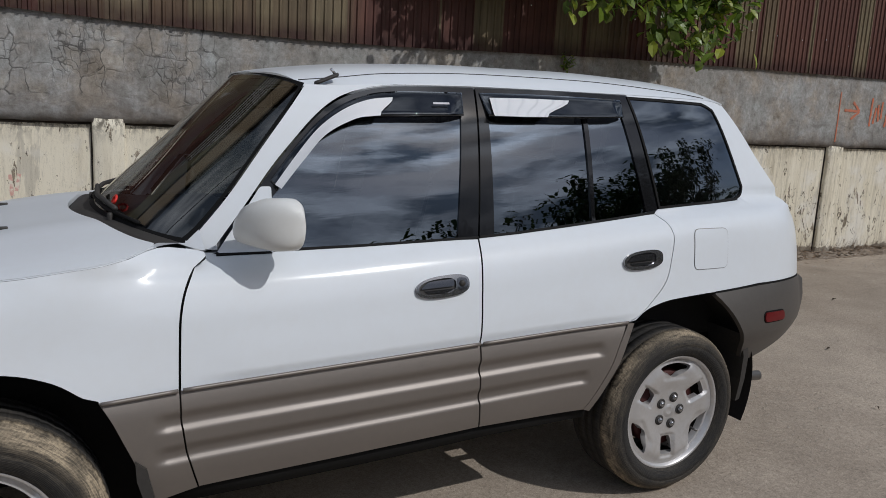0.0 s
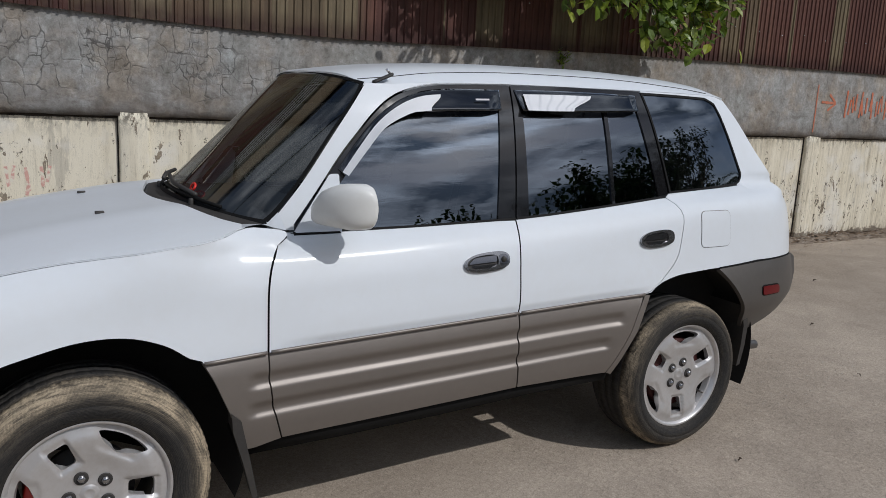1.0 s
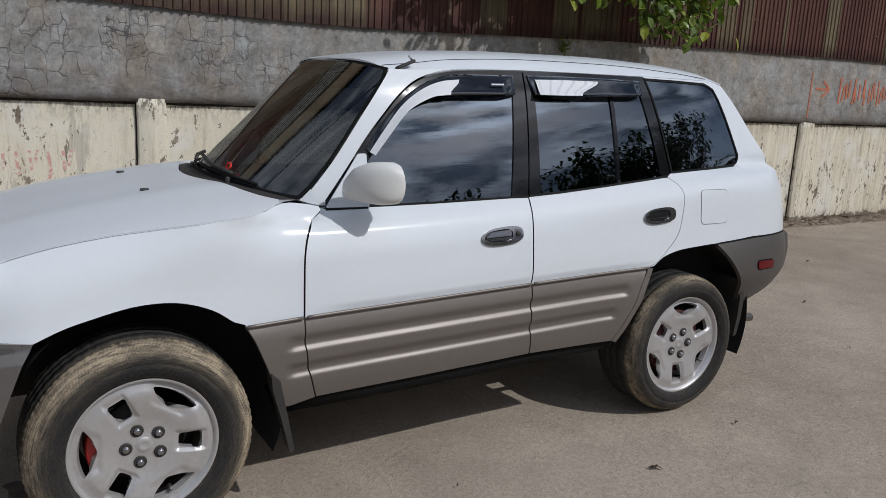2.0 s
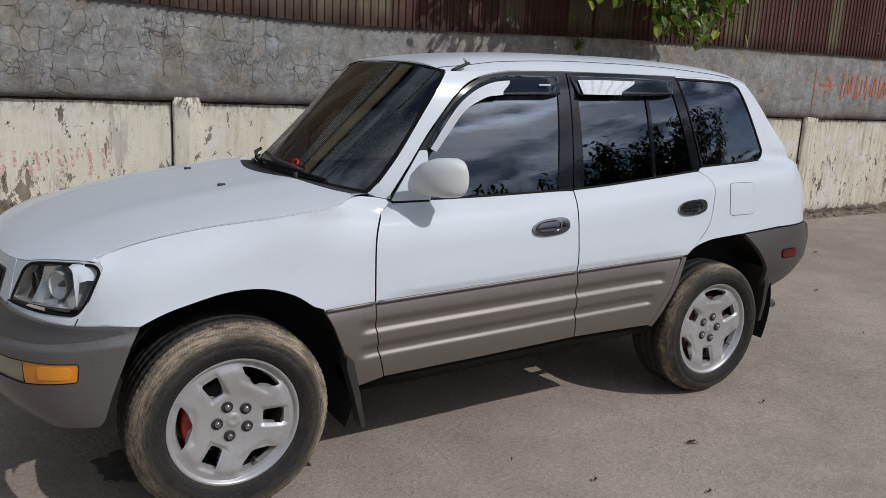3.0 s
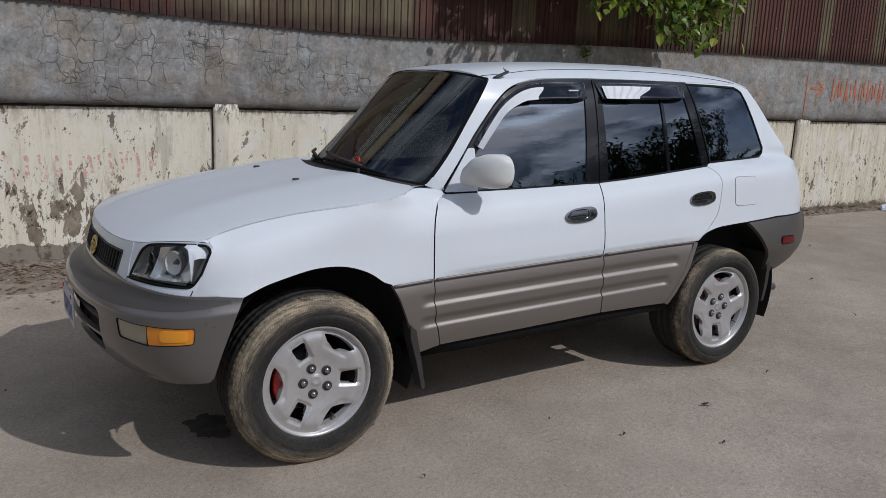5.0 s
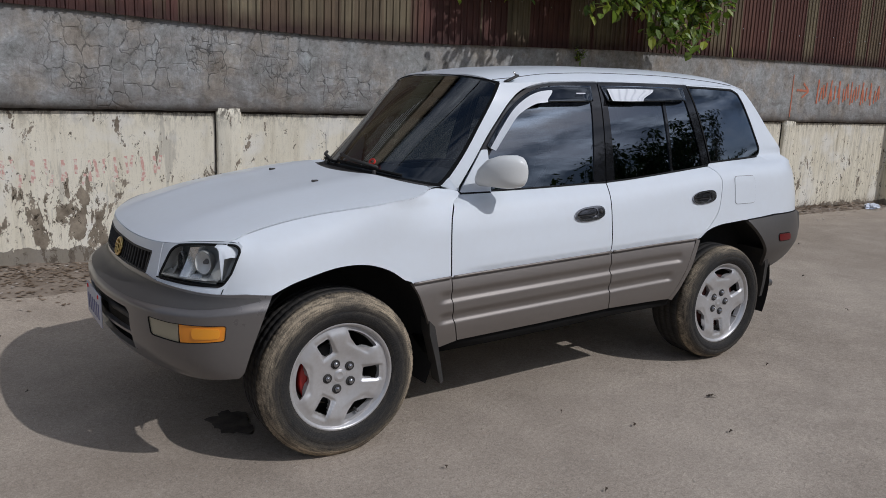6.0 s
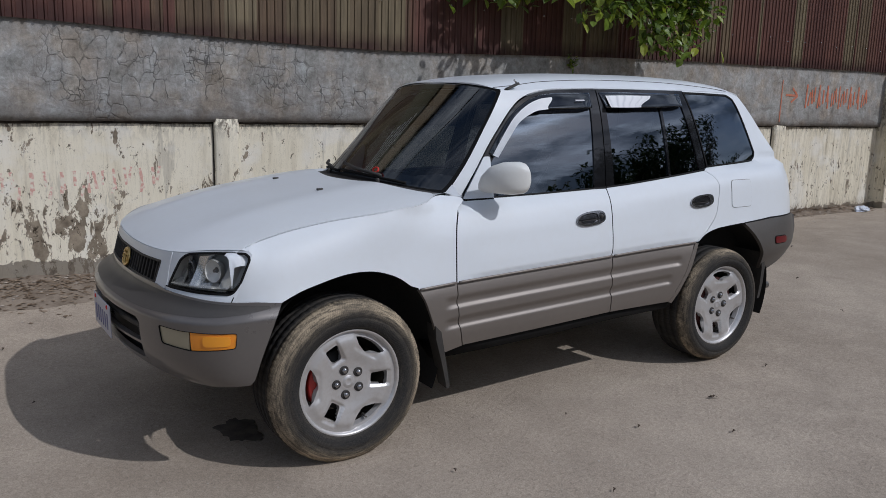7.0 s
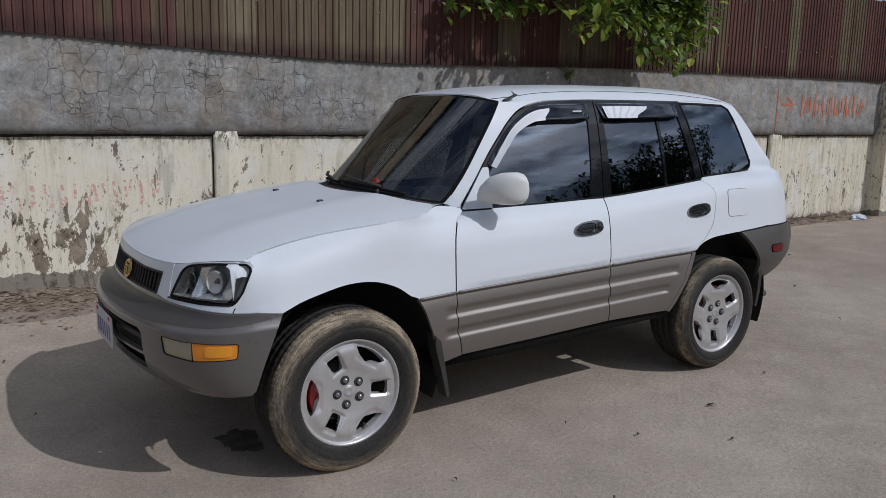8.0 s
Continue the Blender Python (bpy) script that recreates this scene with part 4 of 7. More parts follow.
def bumper(u, z, off=0.0):
    x, y = BUMPER(abs(u))
    k = lerp_table((0.39, 0.42, 0.455, 0.52, 0.60, 0.662, 0.676, 0.686, 0.698, 0.722, 0.745, 0.775), (1.15, 0.72, 0.40, 0.13, 0.0, 0.0, 0.04, 0.18, 0.42, 0.80, 0.95, 1.0), z)
    d = Vector((x + 1.15, y * 0.8, 0)).normalized()
    back = 0.095 * (1 - 0.72 * smooth01(0.55, 1.05, abs(u)))
    p = Vector((x, y, z)) - d * (back * k - off)
    return Vector((p.x, math.copysign(p.y, u), z))


def nose_top(u):
    """The height at which the upright nose meets the bonnet."""
    lo, hi = 0.78, 1.0
    for _ in range(30):
        z = (lo + hi) / 2
        p = fascia(u, z)
        if hood_z(p.x, p.y) > z:
            lo = z
        else:
            hi = z
    return lo


def windshield(a, b, off=0.0):
    """a runs across from -1 to 1, b from the cowl to the roof."""
    t = (0.0, 0.29, 0.62, 0.93, 1.0)
    ex, ez = lerp_table(t, (-0.600, -0.478, -0.348, -0.224, -0.202), b), lerp_table(t, (1.076, 1.213, 1.378, 1.528, 1.556), b)
    ey = glass_width(ex, ez)
    cx, cz = -0.80 + 0.535 * b + 0.02 * math.sin(b * math.pi), 1.113 + 0.480 * b + 0.018 * math.sin(b * math.pi)
    s = 1 - abs(a) ** 2.2
    return Vector((ex + (cx - ex) * s + off * 0.7, a * ey, ez + (cz - ez) * s - off * 0.7))


# ---- car body: outlines, as (along, height) ----
A_SEAM = [(-0.559, 1.060), (-0.598, 1.030), (-0.627, 0.984), (-0.648, 0.913), (-0.655, 0.820), (-0.660, 0.710), (-0.659, 0.628), (-0.645, 0.522), (-0.612, 0.401)]
B_SEAM = [(0.344, 1.066), (0.334, 1.020), (0.322, 0.931), (0.314, 0.820), (0.308, 0.735), (0.309, 0.587), (0.323, 0.424)]
C_SEAM = [(1.150, 1.117), (1.170, 1.092), (1.181, 1.045), (1.165, 0.975), (1.129, 0.875), (1.042, 0.796), (0.975, 0.752), (0.931, 0.740)]
C_LOW = [(0.931, 0.740), (0.893, 0.662), (0.862, 0.578), (0.804, 0.472), (0.769, 0.417)]
F_ARCH = [(-1.490, 0.728), (-1.420, 0.757), (-1.345, 0.778), (-1.205, 0.806), (-1.080, 0.804), (-0.975, 0.770), (-0.905, 0.722), (-0.871, 0.709)]
F_ARCH_LOW = [(-0.871, 0.709), (-0.840, 0.650), (-0.815, 0.590), (-0.785, 0.515), (-0.765, 0.440), (-0.752, 0.385)]
R_ARCH = [(1.371, 0.814), (1.334, 0.813), (1.244, 0.809), (1.127, 0.801), (1.030, 0.778), (0.972, 0.744)]


def mold(x):
    return 0.709 + 0.0205 * (x + 0.87)


def wheel_shape():
    """One alloy wheel with its tyre, outer face towards -y, centred on the axle's outer end."""
    R = 0.205
    holes = []
    for k in range(3):
        a0 = 2 * math.pi * k / 3
        slot = rounded([(0.100, -0.0215), (0.168, -0.0285), (0.168, 0.0285), (0.100, 0.0215)], 0.011, 4)
        holes.append([(x * math.cos(a0) - y * math.sin(a0), x * math.sin(a0) + y * math.cos(a0)) for x, y in slot])
        b0 = a0 + math.pi / 3
        arc = [(0.186 * math.cos(t), 0.186 * math.sin(t)) for t in [math.radians(-24 + 48 * i / 10) for i in range(11)]]
        gap = rounded(arc + [(0.148, 0.048), (0.130, 0.0), (0.148, -0.048)], 0.012, 3)
        holes.append([(x * math.cos(b0) - y * math.sin(b0), x * math.sin(b0) + y * math.cos(b0)) for x, y in gap])

    def face(x, z):
        r = math.hypot(x, z)
        d = lerp_table((0, 0.030, 0.040, 0.075, 0.12, 0.165, 0.19, 0.21), (0.023, 0.023, 0.025, 0.0225, 0.011, 0.003, 0.010, 0.016), r)
        ang = (math.atan2(z, x) % (2 * math.pi / 3))
        ang = min(ang, 2 * math.pi / 3 - ang)
        across, along = r * math.sin(ang), r * math.cos(ang)
        # a channel between the two arms of each spoke, sunk rim beyond their ends
        d += 0.011 * (1 - smooth01(0.0285, 0.0350, across)) * smooth01(0.086, 0.099, along) * smooth01(0.186, 0.172, along)
        gap_ang = abs(ang - math.pi / 3)
        d += 0.008 * smooth01(0.118, 0.132, r * math.cos(gap_ang)) * smooth01(0.50, 0.30, gap_ang)
        return Vector((x, d, z))

    disc = [(R * math.cos(2 * math.pi * i / 72), R * math.sin(2 * math.pi * i / 72)) for i in range(72)]
    bm = patch(disc, face, 0.0062, 0.0062, 0, 0.024, holes, (0, -1, 0))
    barrel = lathe([(0.170, 0.19), (0.188, 0.19), (0.194, 0.10), (0.187, 0.055), (0.192, 0.032), (0.198, 0.024)], 72)
    lip = lathe([(0.197, 0.026), (0.203, 0.018), (0.208, 0.002), (0.216, -0.002), (0.221, 0.004), (0.219, 0.014), (0.205, 0.03)], 72)
    for part_bm in (bm, barrel, lip):
        for v in part_bm.verts:
            v.co.x *= 1.07
            v.co.z *= 1.07
    wheel = part("wheel", bm, ALLOY, None, "silver alloy wheel with three split spokes")
    part("rim", lip, ALLOY, wheel)
    part("barrel", barrel, DRUM_DUST, wheel, "wheel barrel black with brake dust")
    # tyre
    prof = [(0.214, 0.006), (0.219, -0.004), (0.232, -0.013), (0.252, -0.020), (0.270, -0.0225), (0.274, -0.0195), (0.279, -0.0225), (0.296, -0.020), (0.312, -0.013), (0.324, -0.004), (0.333, 0.006), (0.338, 0.013), (0.3435, 0.024),
            (0.346, 0.036), (0.339, 0.038), (0.339, 0.044), (0.3475, 0.046), (0.348, 0.072), (0.340, 0.074), (0.340, 0.080), (0.348, 0.082), (0.348, 0.106), (0.340, 0.108), (0.340, 0.114), (0.348, 0.116), (0.3475, 0.142), (0.339, 0.144), (0.339, 0.150), (0.346, 0.152),
            (0.343, 0.166), (0.334, 0.180), (0.312, 0.200), (0.270, 0.208), (0.230, 0.198), (0.214, 0.182)]
    n = 240
    bm = bmesh.new()
    rings = []
    for k in range(n):
        a = 2 * math.pi * k / n
        ring = []
        for i, (r, y) in enumerate(prof):
            r = 0.229 + (r - 0.214) * 0.953
            y = y if y < 0.02 else 0.02 + (y - 0.02) * 1.27
            lug = k % 3 == 0
            if lug and 9 <= i <= 13:
                r -= 0.0032 if i > 10 else 0.0018
            if k % 4 == 0 and 15 < i < 27 and prof[i][0] > 0.345:
                r -= 0.0018
            ring.append(bm.verts.new((r * math.cos(a), y, r * math.sin(a))))
        rings.append(ring)
    for k in range(n):
        p, q = rings[k], rings[(k + 1) % n]
        for i in range(len(prof) - 1):
            bm.faces.new((p[i], p[i + 1], q[i + 1], q[i]))
    bmesh.ops.recalc_face_normals(bm, faces=bm.faces)
    part("tyre", bm, TYRE, wheel, "black tyre caked with dried tan mud")
    cap = lathe([(0.0, 0.0225), (0.012, 0.0225), (0.0130, 0.0218), (0.017, 0.0218), (0.018, 0.0226), (0.028, 0.0226), (0.031, 0.026)], 32)
    part("centre_cap", cap, ALLOY, wheel)
    for k in range(5):
        a = radians(42 + 72 * k)
        bm = lathe([(0.0, 0.008), (0.0080, 0.009), (0.0115, 0.013), (0.0125, 0.030)], 6)
        nut = part("lug_nut", bm, BRIGHT_TRIM, wheel, "dull chrome lug nut")
        well = part("nut_well", lathe([(0.010, 0.0225), (0.0175, 0.0195), (0.0205, 0.0205), (0.0205, 0.03)], 20), BLACK, wheel)
        well.location = (0.057 * math.cos(a), 0.0, 0.057 * math.sin(a))
        nut.location = (0.057 * math.cos(a), 0.0, 0.057 * math.sin(a))
    valve = part("valve", lathe([(0.0, -0.002), (0.005, -0.002), (0.005, 0.022), (0.007, 0.03)], 10), STEEL, wheel)
    valve.location = (0.184 * math.cos(radians(-63)), 0.012, 0.184 * math.sin(radians(-63)))
    disc_b = lathe([(0.03, 0.075), (0.135, 0.075), (0.135, 0.095), (0.03, 0.095)], 48)
    part("brake_disc", disc_b, DRUM_DUST, wheel, "dull steel brake disc")
    return wheel


def build_car():
    car = thing("car", "white off-road estate car with taupe lower cladding and dark tinted windows", "car", Matrix.Identity(4))

    def flank(s):
        side = lambda x, z, off=0.0: Vector((x, s * (side_width(x, z) + off), z))
        wing = lambda x, z: Vector((x, s * fender_width(x, z), z))
        out = (0, s, 0)

        def clad(x, z):
            """Lower cladding, proud of the doors, with two pressed grooves."""
            zz = z - (mold(x) - 0.73)
            o = 0.0085 - 0.011 * max(0.0, 1 - (mold(x) - z) / 0.065) ** 2
            for z0, x1 in ((0.622, 0.835), (0.524, 0.780)):
                d = zz - z0
                if -0.02 < d < 0.055:
                    g = (smooth01(-0.016, 0.006, d) * (1 - smooth01(0.016, 0.050, d)))
                    o -= 0.0125 * g * (1 - smooth01(x1 - 0.03, x1, x)) * smooth01(-0.735, -0.70, x)
            return Vector((x, s * (side_width(x, z) + o), z))

        fine = [0.375 + 0.0055 * k for k in range(70)]
        door_rows = [0.690 + 0.0045 * k for k in range(28)] + [0.826 + 0.022 * k for k in range(14)]

        def skin(x, z):
            """Door skin: it swells a little above the cladding."""
            d = z - mold(x)
            o = 0.007 * smooth01(0.17, 0.06, d) * smooth01(-0.004, 0.030, d)
            return Vector((x, s * (side_width(x, z) + o * smooth01(-0.66, -0.45, x) * smooth01(1.10, 0.85, x)), z))

        # front wing
        top = [(x, hood_z(x, seam_y(x)) - 0.0015) for x in [-1.57 + 0.04 * k for k in range(23)]] + [(-0.66, hood_z(-0.66, seam_y(-0.66)) - 0.004)]
        lamp_edge = [(fascia(0.812, z).x - 0.002, z) for z in (0.762, 0.80, 0.84, 0.88, nose_top(0.806) - 0.018)] + [(fascia(0.800, 0.92).x + 0.006, nose_top(0.80) - 0.004), (0, 0)]
        outline = curve(F_ARCH)[::-1] + [(-1.497, 0.712), (-1.56, 0.712), (-1.655, 0.715)] + lamp_edge[:-1] + top + [(-0.60, 1.082), (-0.562, 1.074)] + curve(A_SEAM[:6]) + [(-0.661, 0.702), (-0.866, 0.702)]
        w = part("front_wing", patch(outline, wing, 0.028, 0.020, 0.003, 0.014, out=out, dark=True), PAINT, car)
        outline = curve(F_ARCH_LOW) + [(-0.70, 0.385)] + curve(A_SEAM[5:])[::-1]
        part("wing_cladding", patch(outline, clad, 0.02, 0.007, 0.002, 0.016, out=out, rows=fine), CLAD, w, "taupe lower cladding")

        # front door
        outline = curve(A_SEAM[:6]) + [(-0.660, mold(-0.66) - 0.012), (0.308, mold(0.308) - 0.012)] + curve(B_SEAM[:5])[::-1] + [(x, belt(x) + 0.001) for x in (0.2, 0.0, -0.2, -0.4, -0.5)]
        fd = part("front_door", patch(outline, skin, 0.028, 0.022, 0.0038, 0.014, out=out, rows=door_rows, dark=True), PAINT, car)
        outline = curve(A_SEAM[5:]) + [(-0.18, 0.410)] + curve(B_SEAM[4:])[::-1]
        part("door_cladding", patch(outline, clad, 0.03, 0.007, 0.003, 0.016, out=out, rows=fine), CLAD, fd, "taupe lower cladding with pressed ribs")
        # rear door
        outline = curve(B_SEAM[:5]) + [(0.309, mold(0.309) - 0.012), (0.6, mold(0.6) - 0.012), (0.922, mold(0.922) - 0.012)] + curve(C_SEAM)[::-1] + [(x, belt(x) + 0.001) for x in (1.0, 0.8, 0.6, 0.45)]
        rd = part("rear_door", patch(outline, skin, 0.028, 0.022, 0.002, 0.014, out=out, rows=door_rows, dark=True), PAINT, car)
        outline = curve(B_SEAM[4:]) + curve(C_LOW)[::-1]
        part("door_cladding", patch(outline, clad, 0.03, 0.007, 0.003, 0.016, out=out, rows=fine), CLAD, rd, "taupe lower cladding with pressed ribs")
        # rounded bead along the top of the cladding
        for owner, xa, xb in ((w, -0.864, -0.666), (fd, -0.652, 0.302), (rd, 0.316, 0.928)):
            n_ = max(3, int((xb - xa) / 0.03))
            line = [side(xa + (xb - xa) * k / n_, mold(xa + (xb - xa) * k / n_) - 0.0030, 0.0105) for k in range(n_ + 1)]
            part("cladding_bead", tube(line, 0.0058, 10), CLAD, owner, "rounded top edge of the cladding")
        # arch strip behind the rear door
        strip = curve(C_LOW) + [(0.800, 0.405), (0.838, 0.472), (0.900, 0.585), (0.930, 0.665), (0.962, 0.738)]
        part("arch_strip", patch(strip, lambda x, z: side(x, z, 0.006), 0.02, 0.02, 0.002, 0.03, out=out), CLAD, car, "taupe wheel arch strip")

        # quarter panel with its window opening
        rear = [(rear_end(z) + 0.0, z) for z in [1.545 - 0.0372 * k for k in range(21)]]
        outline = [(1.104, 1.566), (1.4, 1.561), (1.6, 1.558)] + rear + [(1.90, 0.815), (1.644, 0.825)] + curve(R_ARCH) + curve(C_SEAM)[::-1] \
            + [(1.186, 1.134), (1.45, 1.141), (1.676, 1.149)] + curve([(1.676, 1.149), (1.714, 1.164), (1.727, 1.202)], 0.008)[1:] + curve([(1.727, 1.202), (1.637, 1.485), (1.610, 1.525), (1.556, 1.545)], 0.01)[1:] + [(1.30, 1.553), (1.104, 1.557)]
        q = part("quarter_panel", patch(outline, side, 0.028, 0.022, 0.0010, 0.012, out=out), PAINT, car)
        flap = rounded([(1.284, 1.064), (1.462, 1.063), (1.456, 0.906), (1.273, 0.907)], 0.028)
        part("fuel_flap", patch(flap, lambda x, z: side(x, z, 0.0025), 0.02, 0.02, 0.002, 0.003, out=out), PAINT, q)
        part("fuel_flap_gap", patch(inset(flap, -0.0004), lambda x, z: side(x, z, 0.0009), 0.02, 0.02, 0, 0.0, out=out), STEEL, q)
        glass_outline = [(1.104, 1.557), (1.30, 1.553), (1.556, 1.545)] + curve([(1.556, 1.545), (1.610, 1.525), (1.637, 1.485), (1.727, 1.202)], 0.01)[1:] + curve([(1.727, 1.202), (1.714, 1.164), (1.676, 1.149)], 0.008)[1:] + [(1.45, 1.141), (1.186, 1.134)]
        part("quarter_seal", patch(glass_outline, lambda x, z: side(x, z, 0.002), 0.03, 0.03, -0.002, 0.010, [inset(glass_outline, 0.008)], out=out), SEAL, q, "black rubber window seal")
        part("quarter_glass", patch(glass_outline, lambda x, z: side(x, z, -0.002), 0.03, 0.03, 0.004, 0.0, out=out), TINT, q, "dark tinted quarter glass")

        # door window frames
        b_top = (0.400, 1.567)
        outer = [b_top, (0.25, 1.566)] + curve([(0.104, 1.560), (0.002, 1.546), (-0.099, 1.513), (-0.181, 1.458), (-0.262, 1.379), (-0.339, 1.295), (-0.383, 1.240)])
        inner = [(-0.350, 1.200)] + curve([(-0.309, 1.248), (-0.251, 1.314), (-0.171, 1.400), (-0.092, 1.446), (0.005, 1.457), (0.324, 1.469)]) + [(0.264, belt(0.264) - 0.002), (0.346, belt(0.346) - 0.002)]
        part("window_frame", patch(outer + inner, side, 0.02, 0.02, 0.002, 0.012, out=out), BLACK_GLOSS, fd, "glossy black window frame")
        outer = [(1.098, 1.564), (0.7, 1.569), (0.404, 1.567), (0.348, belt(0.348)), (0.410, belt(0.41))]
        inner = [(0.436, 1.470), (0.846, 1.474), (1.046, 1.486), (1.112, 1.122), (1.176, 1.128)]
        part("window_frame", patch(outer + inner, side, 0.02, 0.02, 0.002, 0.012, out=out), BLACK_GLOSS, rd, "glossy black window frame")
        part("window_divider", patch([(0.850, 1.495), (0.872, 1.495), (0.852, 1.098), (0.834, 1.096)], side, 0.02, 0.02, 0, 0.012, out=out), BLACK_GLOSS, rd, "black window divider bar")
        # belt seals
        low = [(x, belt(x) - 0.004) for x in (-0.53, -0.3, -0.1, 0.1, 0.344)]
        high = [(x, belt(x) + 0.003) for x in (0.344, 0.1, -0.1, -0.3, -0.50)]
        part("belt_seal", patch(low + high, lambda x, z: side(x, z, 0.003), 0.03, 0.03, 0, 0.006, out=out), SEAL, fd, "black belt seal")
        low = [(x, belt(x) - 0.004) for x in (0.350, 0.5, 0.7, 0.9, 1.145)]
        high = [(x, belt(x) + 0.004) for x in (1.165, 0.9, 0.7, 0.5, 0.350)]
        part("belt_seal", patch(low + high, lambda x, z: side(x, z, 0.003), 0.03, 0.03, 0, 0.006, out=out), SEAL, rd, "black belt seal")
        # panes
        g = lambda x, z: Vector((x, s * (glass_width(x, z) - 0.006), z))
        part("window_glass", patch([(-0.372, 1.050), (0.275, 1.06), (0.334, 1.477), (0.0, 1.470), (-0.10, 1.456), (-0.18, 1.41), (-0.262, 1.324), (-0.36, 1.21)], g, 0.03, 0.03, 0, 0.0, out=out), TINT, fd, "dark tinted door glass")
        part("window_glass", patch([(0.40, 1.07), (0.845, 1.09), (0.862, 1.482), (0.425, 1.478)], g, 0.03, 0.03, 0, 0.0, out=out), TINT, rd, "dark tinted door glass")
        part("window_glass", patch([(0.848, 1.09), (1.122, 1.112), (1.056, 1.494), (0.864, 1.482)], g, 0.03, 0.03, 0, 0.0, out=out), TINT, rd, "dark tinted fixed glass")

        # smoked rain visors
        def visor(top, bottom, n=26, lift=0.034):
            t, b = curve(top, 0.01), curve(bottom, 0.01)
            bm = bmesh.new()
            pick = lambda line, f: Vector(line[min(int(f * (len(line) - 1) + 0.5), len(line) - 1)])
            rows_ = []
            m = 8
            for i in range(n * 2 + 1):
                f = i / (n * 2)
                p, q2 = pick(t, f), pick(b, f)
                end = min(1.0, 6 * f + 0.25, 9 * (1 - f) + 0.2)
                col = []
                for k in range(m + 1):
                    v = k / m
                    xz = p + (q2 - p) * v
                    col.append(bm.verts.new(side(xz.x, xz.y, 0.004 + lift * end * (v ** 1.35 if v < 0.93 else 0.90))))
                rows_.append(col)
            for a, c in zip(rows_, rows_[1:]):
                for k in range(m):
                    bm.faces.new((a[k], c[k], c[k + 1], a[k + 1]))
            bmesh.ops.recalc_face_normals(bm, faces=bm.faces)
            bmesh.ops.solidify(bm, geom=bm.faces[:], thickness=0.003)
            return bm

        part("rain_visor", visor([(-0.345, 1.262), (-0.275, 1.347), (-0.19, 1.432), (-0.10, 1.492), (0.0, 1.530), (0.10, 1.543), (0.22, 1.546), (0.345, 1.547)],
                                 [(-0.325, 1.240), (-0.248, 1.326), (-0.169, 1.404), (-0.07, 1.452), (0.007, 1.464), (0.09, 1.467), (0.20, 1.469), (0.332, 1.471)]), SMOKED, fd, "smoked plastic rain visor")
        part("rain_visor", visor([(0.415, 1.549), (0.6, 1.551), (0.85, 1.549), (1.060, 1.544)], [(0.430, 1.472), (0.6, 1.472), (0.85, 1.474), (1.050, 1.480)]), SMOKED, rd, "smoked plastic rain visor")
        # polished steel strips let into the visors
        def strip_on(line, lo, hi):
            bm = bmesh.new()
            cols = []
            for (x, zt), (x2, zb) in line:
                cols.append([bm.verts.new(side(x + (x2 - x) * (3 * v * v - 2 * v ** 3), zt + (zb - zt) * v, 0.0085 + 0.034 * (lo + (hi - lo) * v) ** 1.35)) for v in (0.0, 0.2, 0.4, 0.6, 0.8, 1.0)])
            for a, c in zip(cols, cols[1:]):
                for k in range(5):
                    bm.faces.new((a[k], c[k], c[k + 1], a[k + 1]))
            bmesh.ops.recalc_face_normals(bm, faces=bm.faces)
            return bm
        top = curve([(-0.342, 1.258), (-0.270, 1.346), (-0.186, 1.430), (-0.092, 1.488), (0.000, 1.520), (0.085, 1.530)], 0.008)
        low = curve([(-0.325, 1.241), (-0.248, 1.327), (-0.169, 1.405), (-0.070, 1.453), (-0.015, 1.462), (0.015, 1.465)], 0.008)
        n_ = 40
        pick_ = lambda line, f: line[min(int(f * (len(line) - 1) + 0.5), len(line) - 1)]
        narrow = []
        for k in range(n_ + 1):
            a0, b0, f_ = Vector(pick_(top, k / n_)), Vector(pick_(low, k / n_)), 0.66 + 0.24 * smooth01(0.1, 0.8, k / n_)
            narrow.append((tuple(b0.lerp(a0, f_)), tuple(b0)))
        part("visor_strip", strip_on(narrow, 0.40, 0.97), POLISHED, fd, "polished steel visor strip")
        top = curve([(0.447, 1.534), (0.60, 1.536), (0.795, 1.535)], 0.01)
        low = curve([(0.437, 1.474), (0.55, 1.473), (0.660, 1.474)], 0.01)
        part("visor_strip", strip_on([(pick_(top, k / n_), pick_(low, k / n_)) for k in range(n_ + 1)], 0.22, 0.97), POLISHED, rd, "polished steel visor strip")
        # white lettering bars on the front visor
        part("visor_mark", patch([(0.215, 1.506), (0.275, 1.507), (0.275, 1.513), (0.215, 1.512)], lambda x, z: side(x, z, 0.030), 0.02, 0.02, 0, 0.001, out=out), PLATE, fd)

        # A pillar and roof rail
        inn = [(-0.602, 1.076), (-0.478, 1.213), (-0.348, 1.378), (-0.224, 1.528), (-0.202, 1.556)]
        outr = [(0.400, 1.571), (0.25, 1.570)] + curve([(0.104, 1.564), (0.002, 1.550), (-0.099, 1.517), (-0.181, 1.462), (-0.262, 1.383), (-0.339, 1.299), (-0.431, 1.181), (-0.527, 1.060)])
        part("a_pillar", patch(curve(inn) + [(-0.10, 1.556 + 0.0), (0.05, 1.5655)] + outr, side, 0.02, 0.02, 0.0015, 0.014, out=out, dark=True), PAINT, car)
        gap = [(-0.545, 1.058), (-0.528, 1.058), (-0.383, 1.247), (-0.397, 1.247)]
        part("pillar_gap", patch(gap, lambda x, z: side(x, z, -0.004), 0.02, 0.02, 0, 0, out=out), SEAL, car)
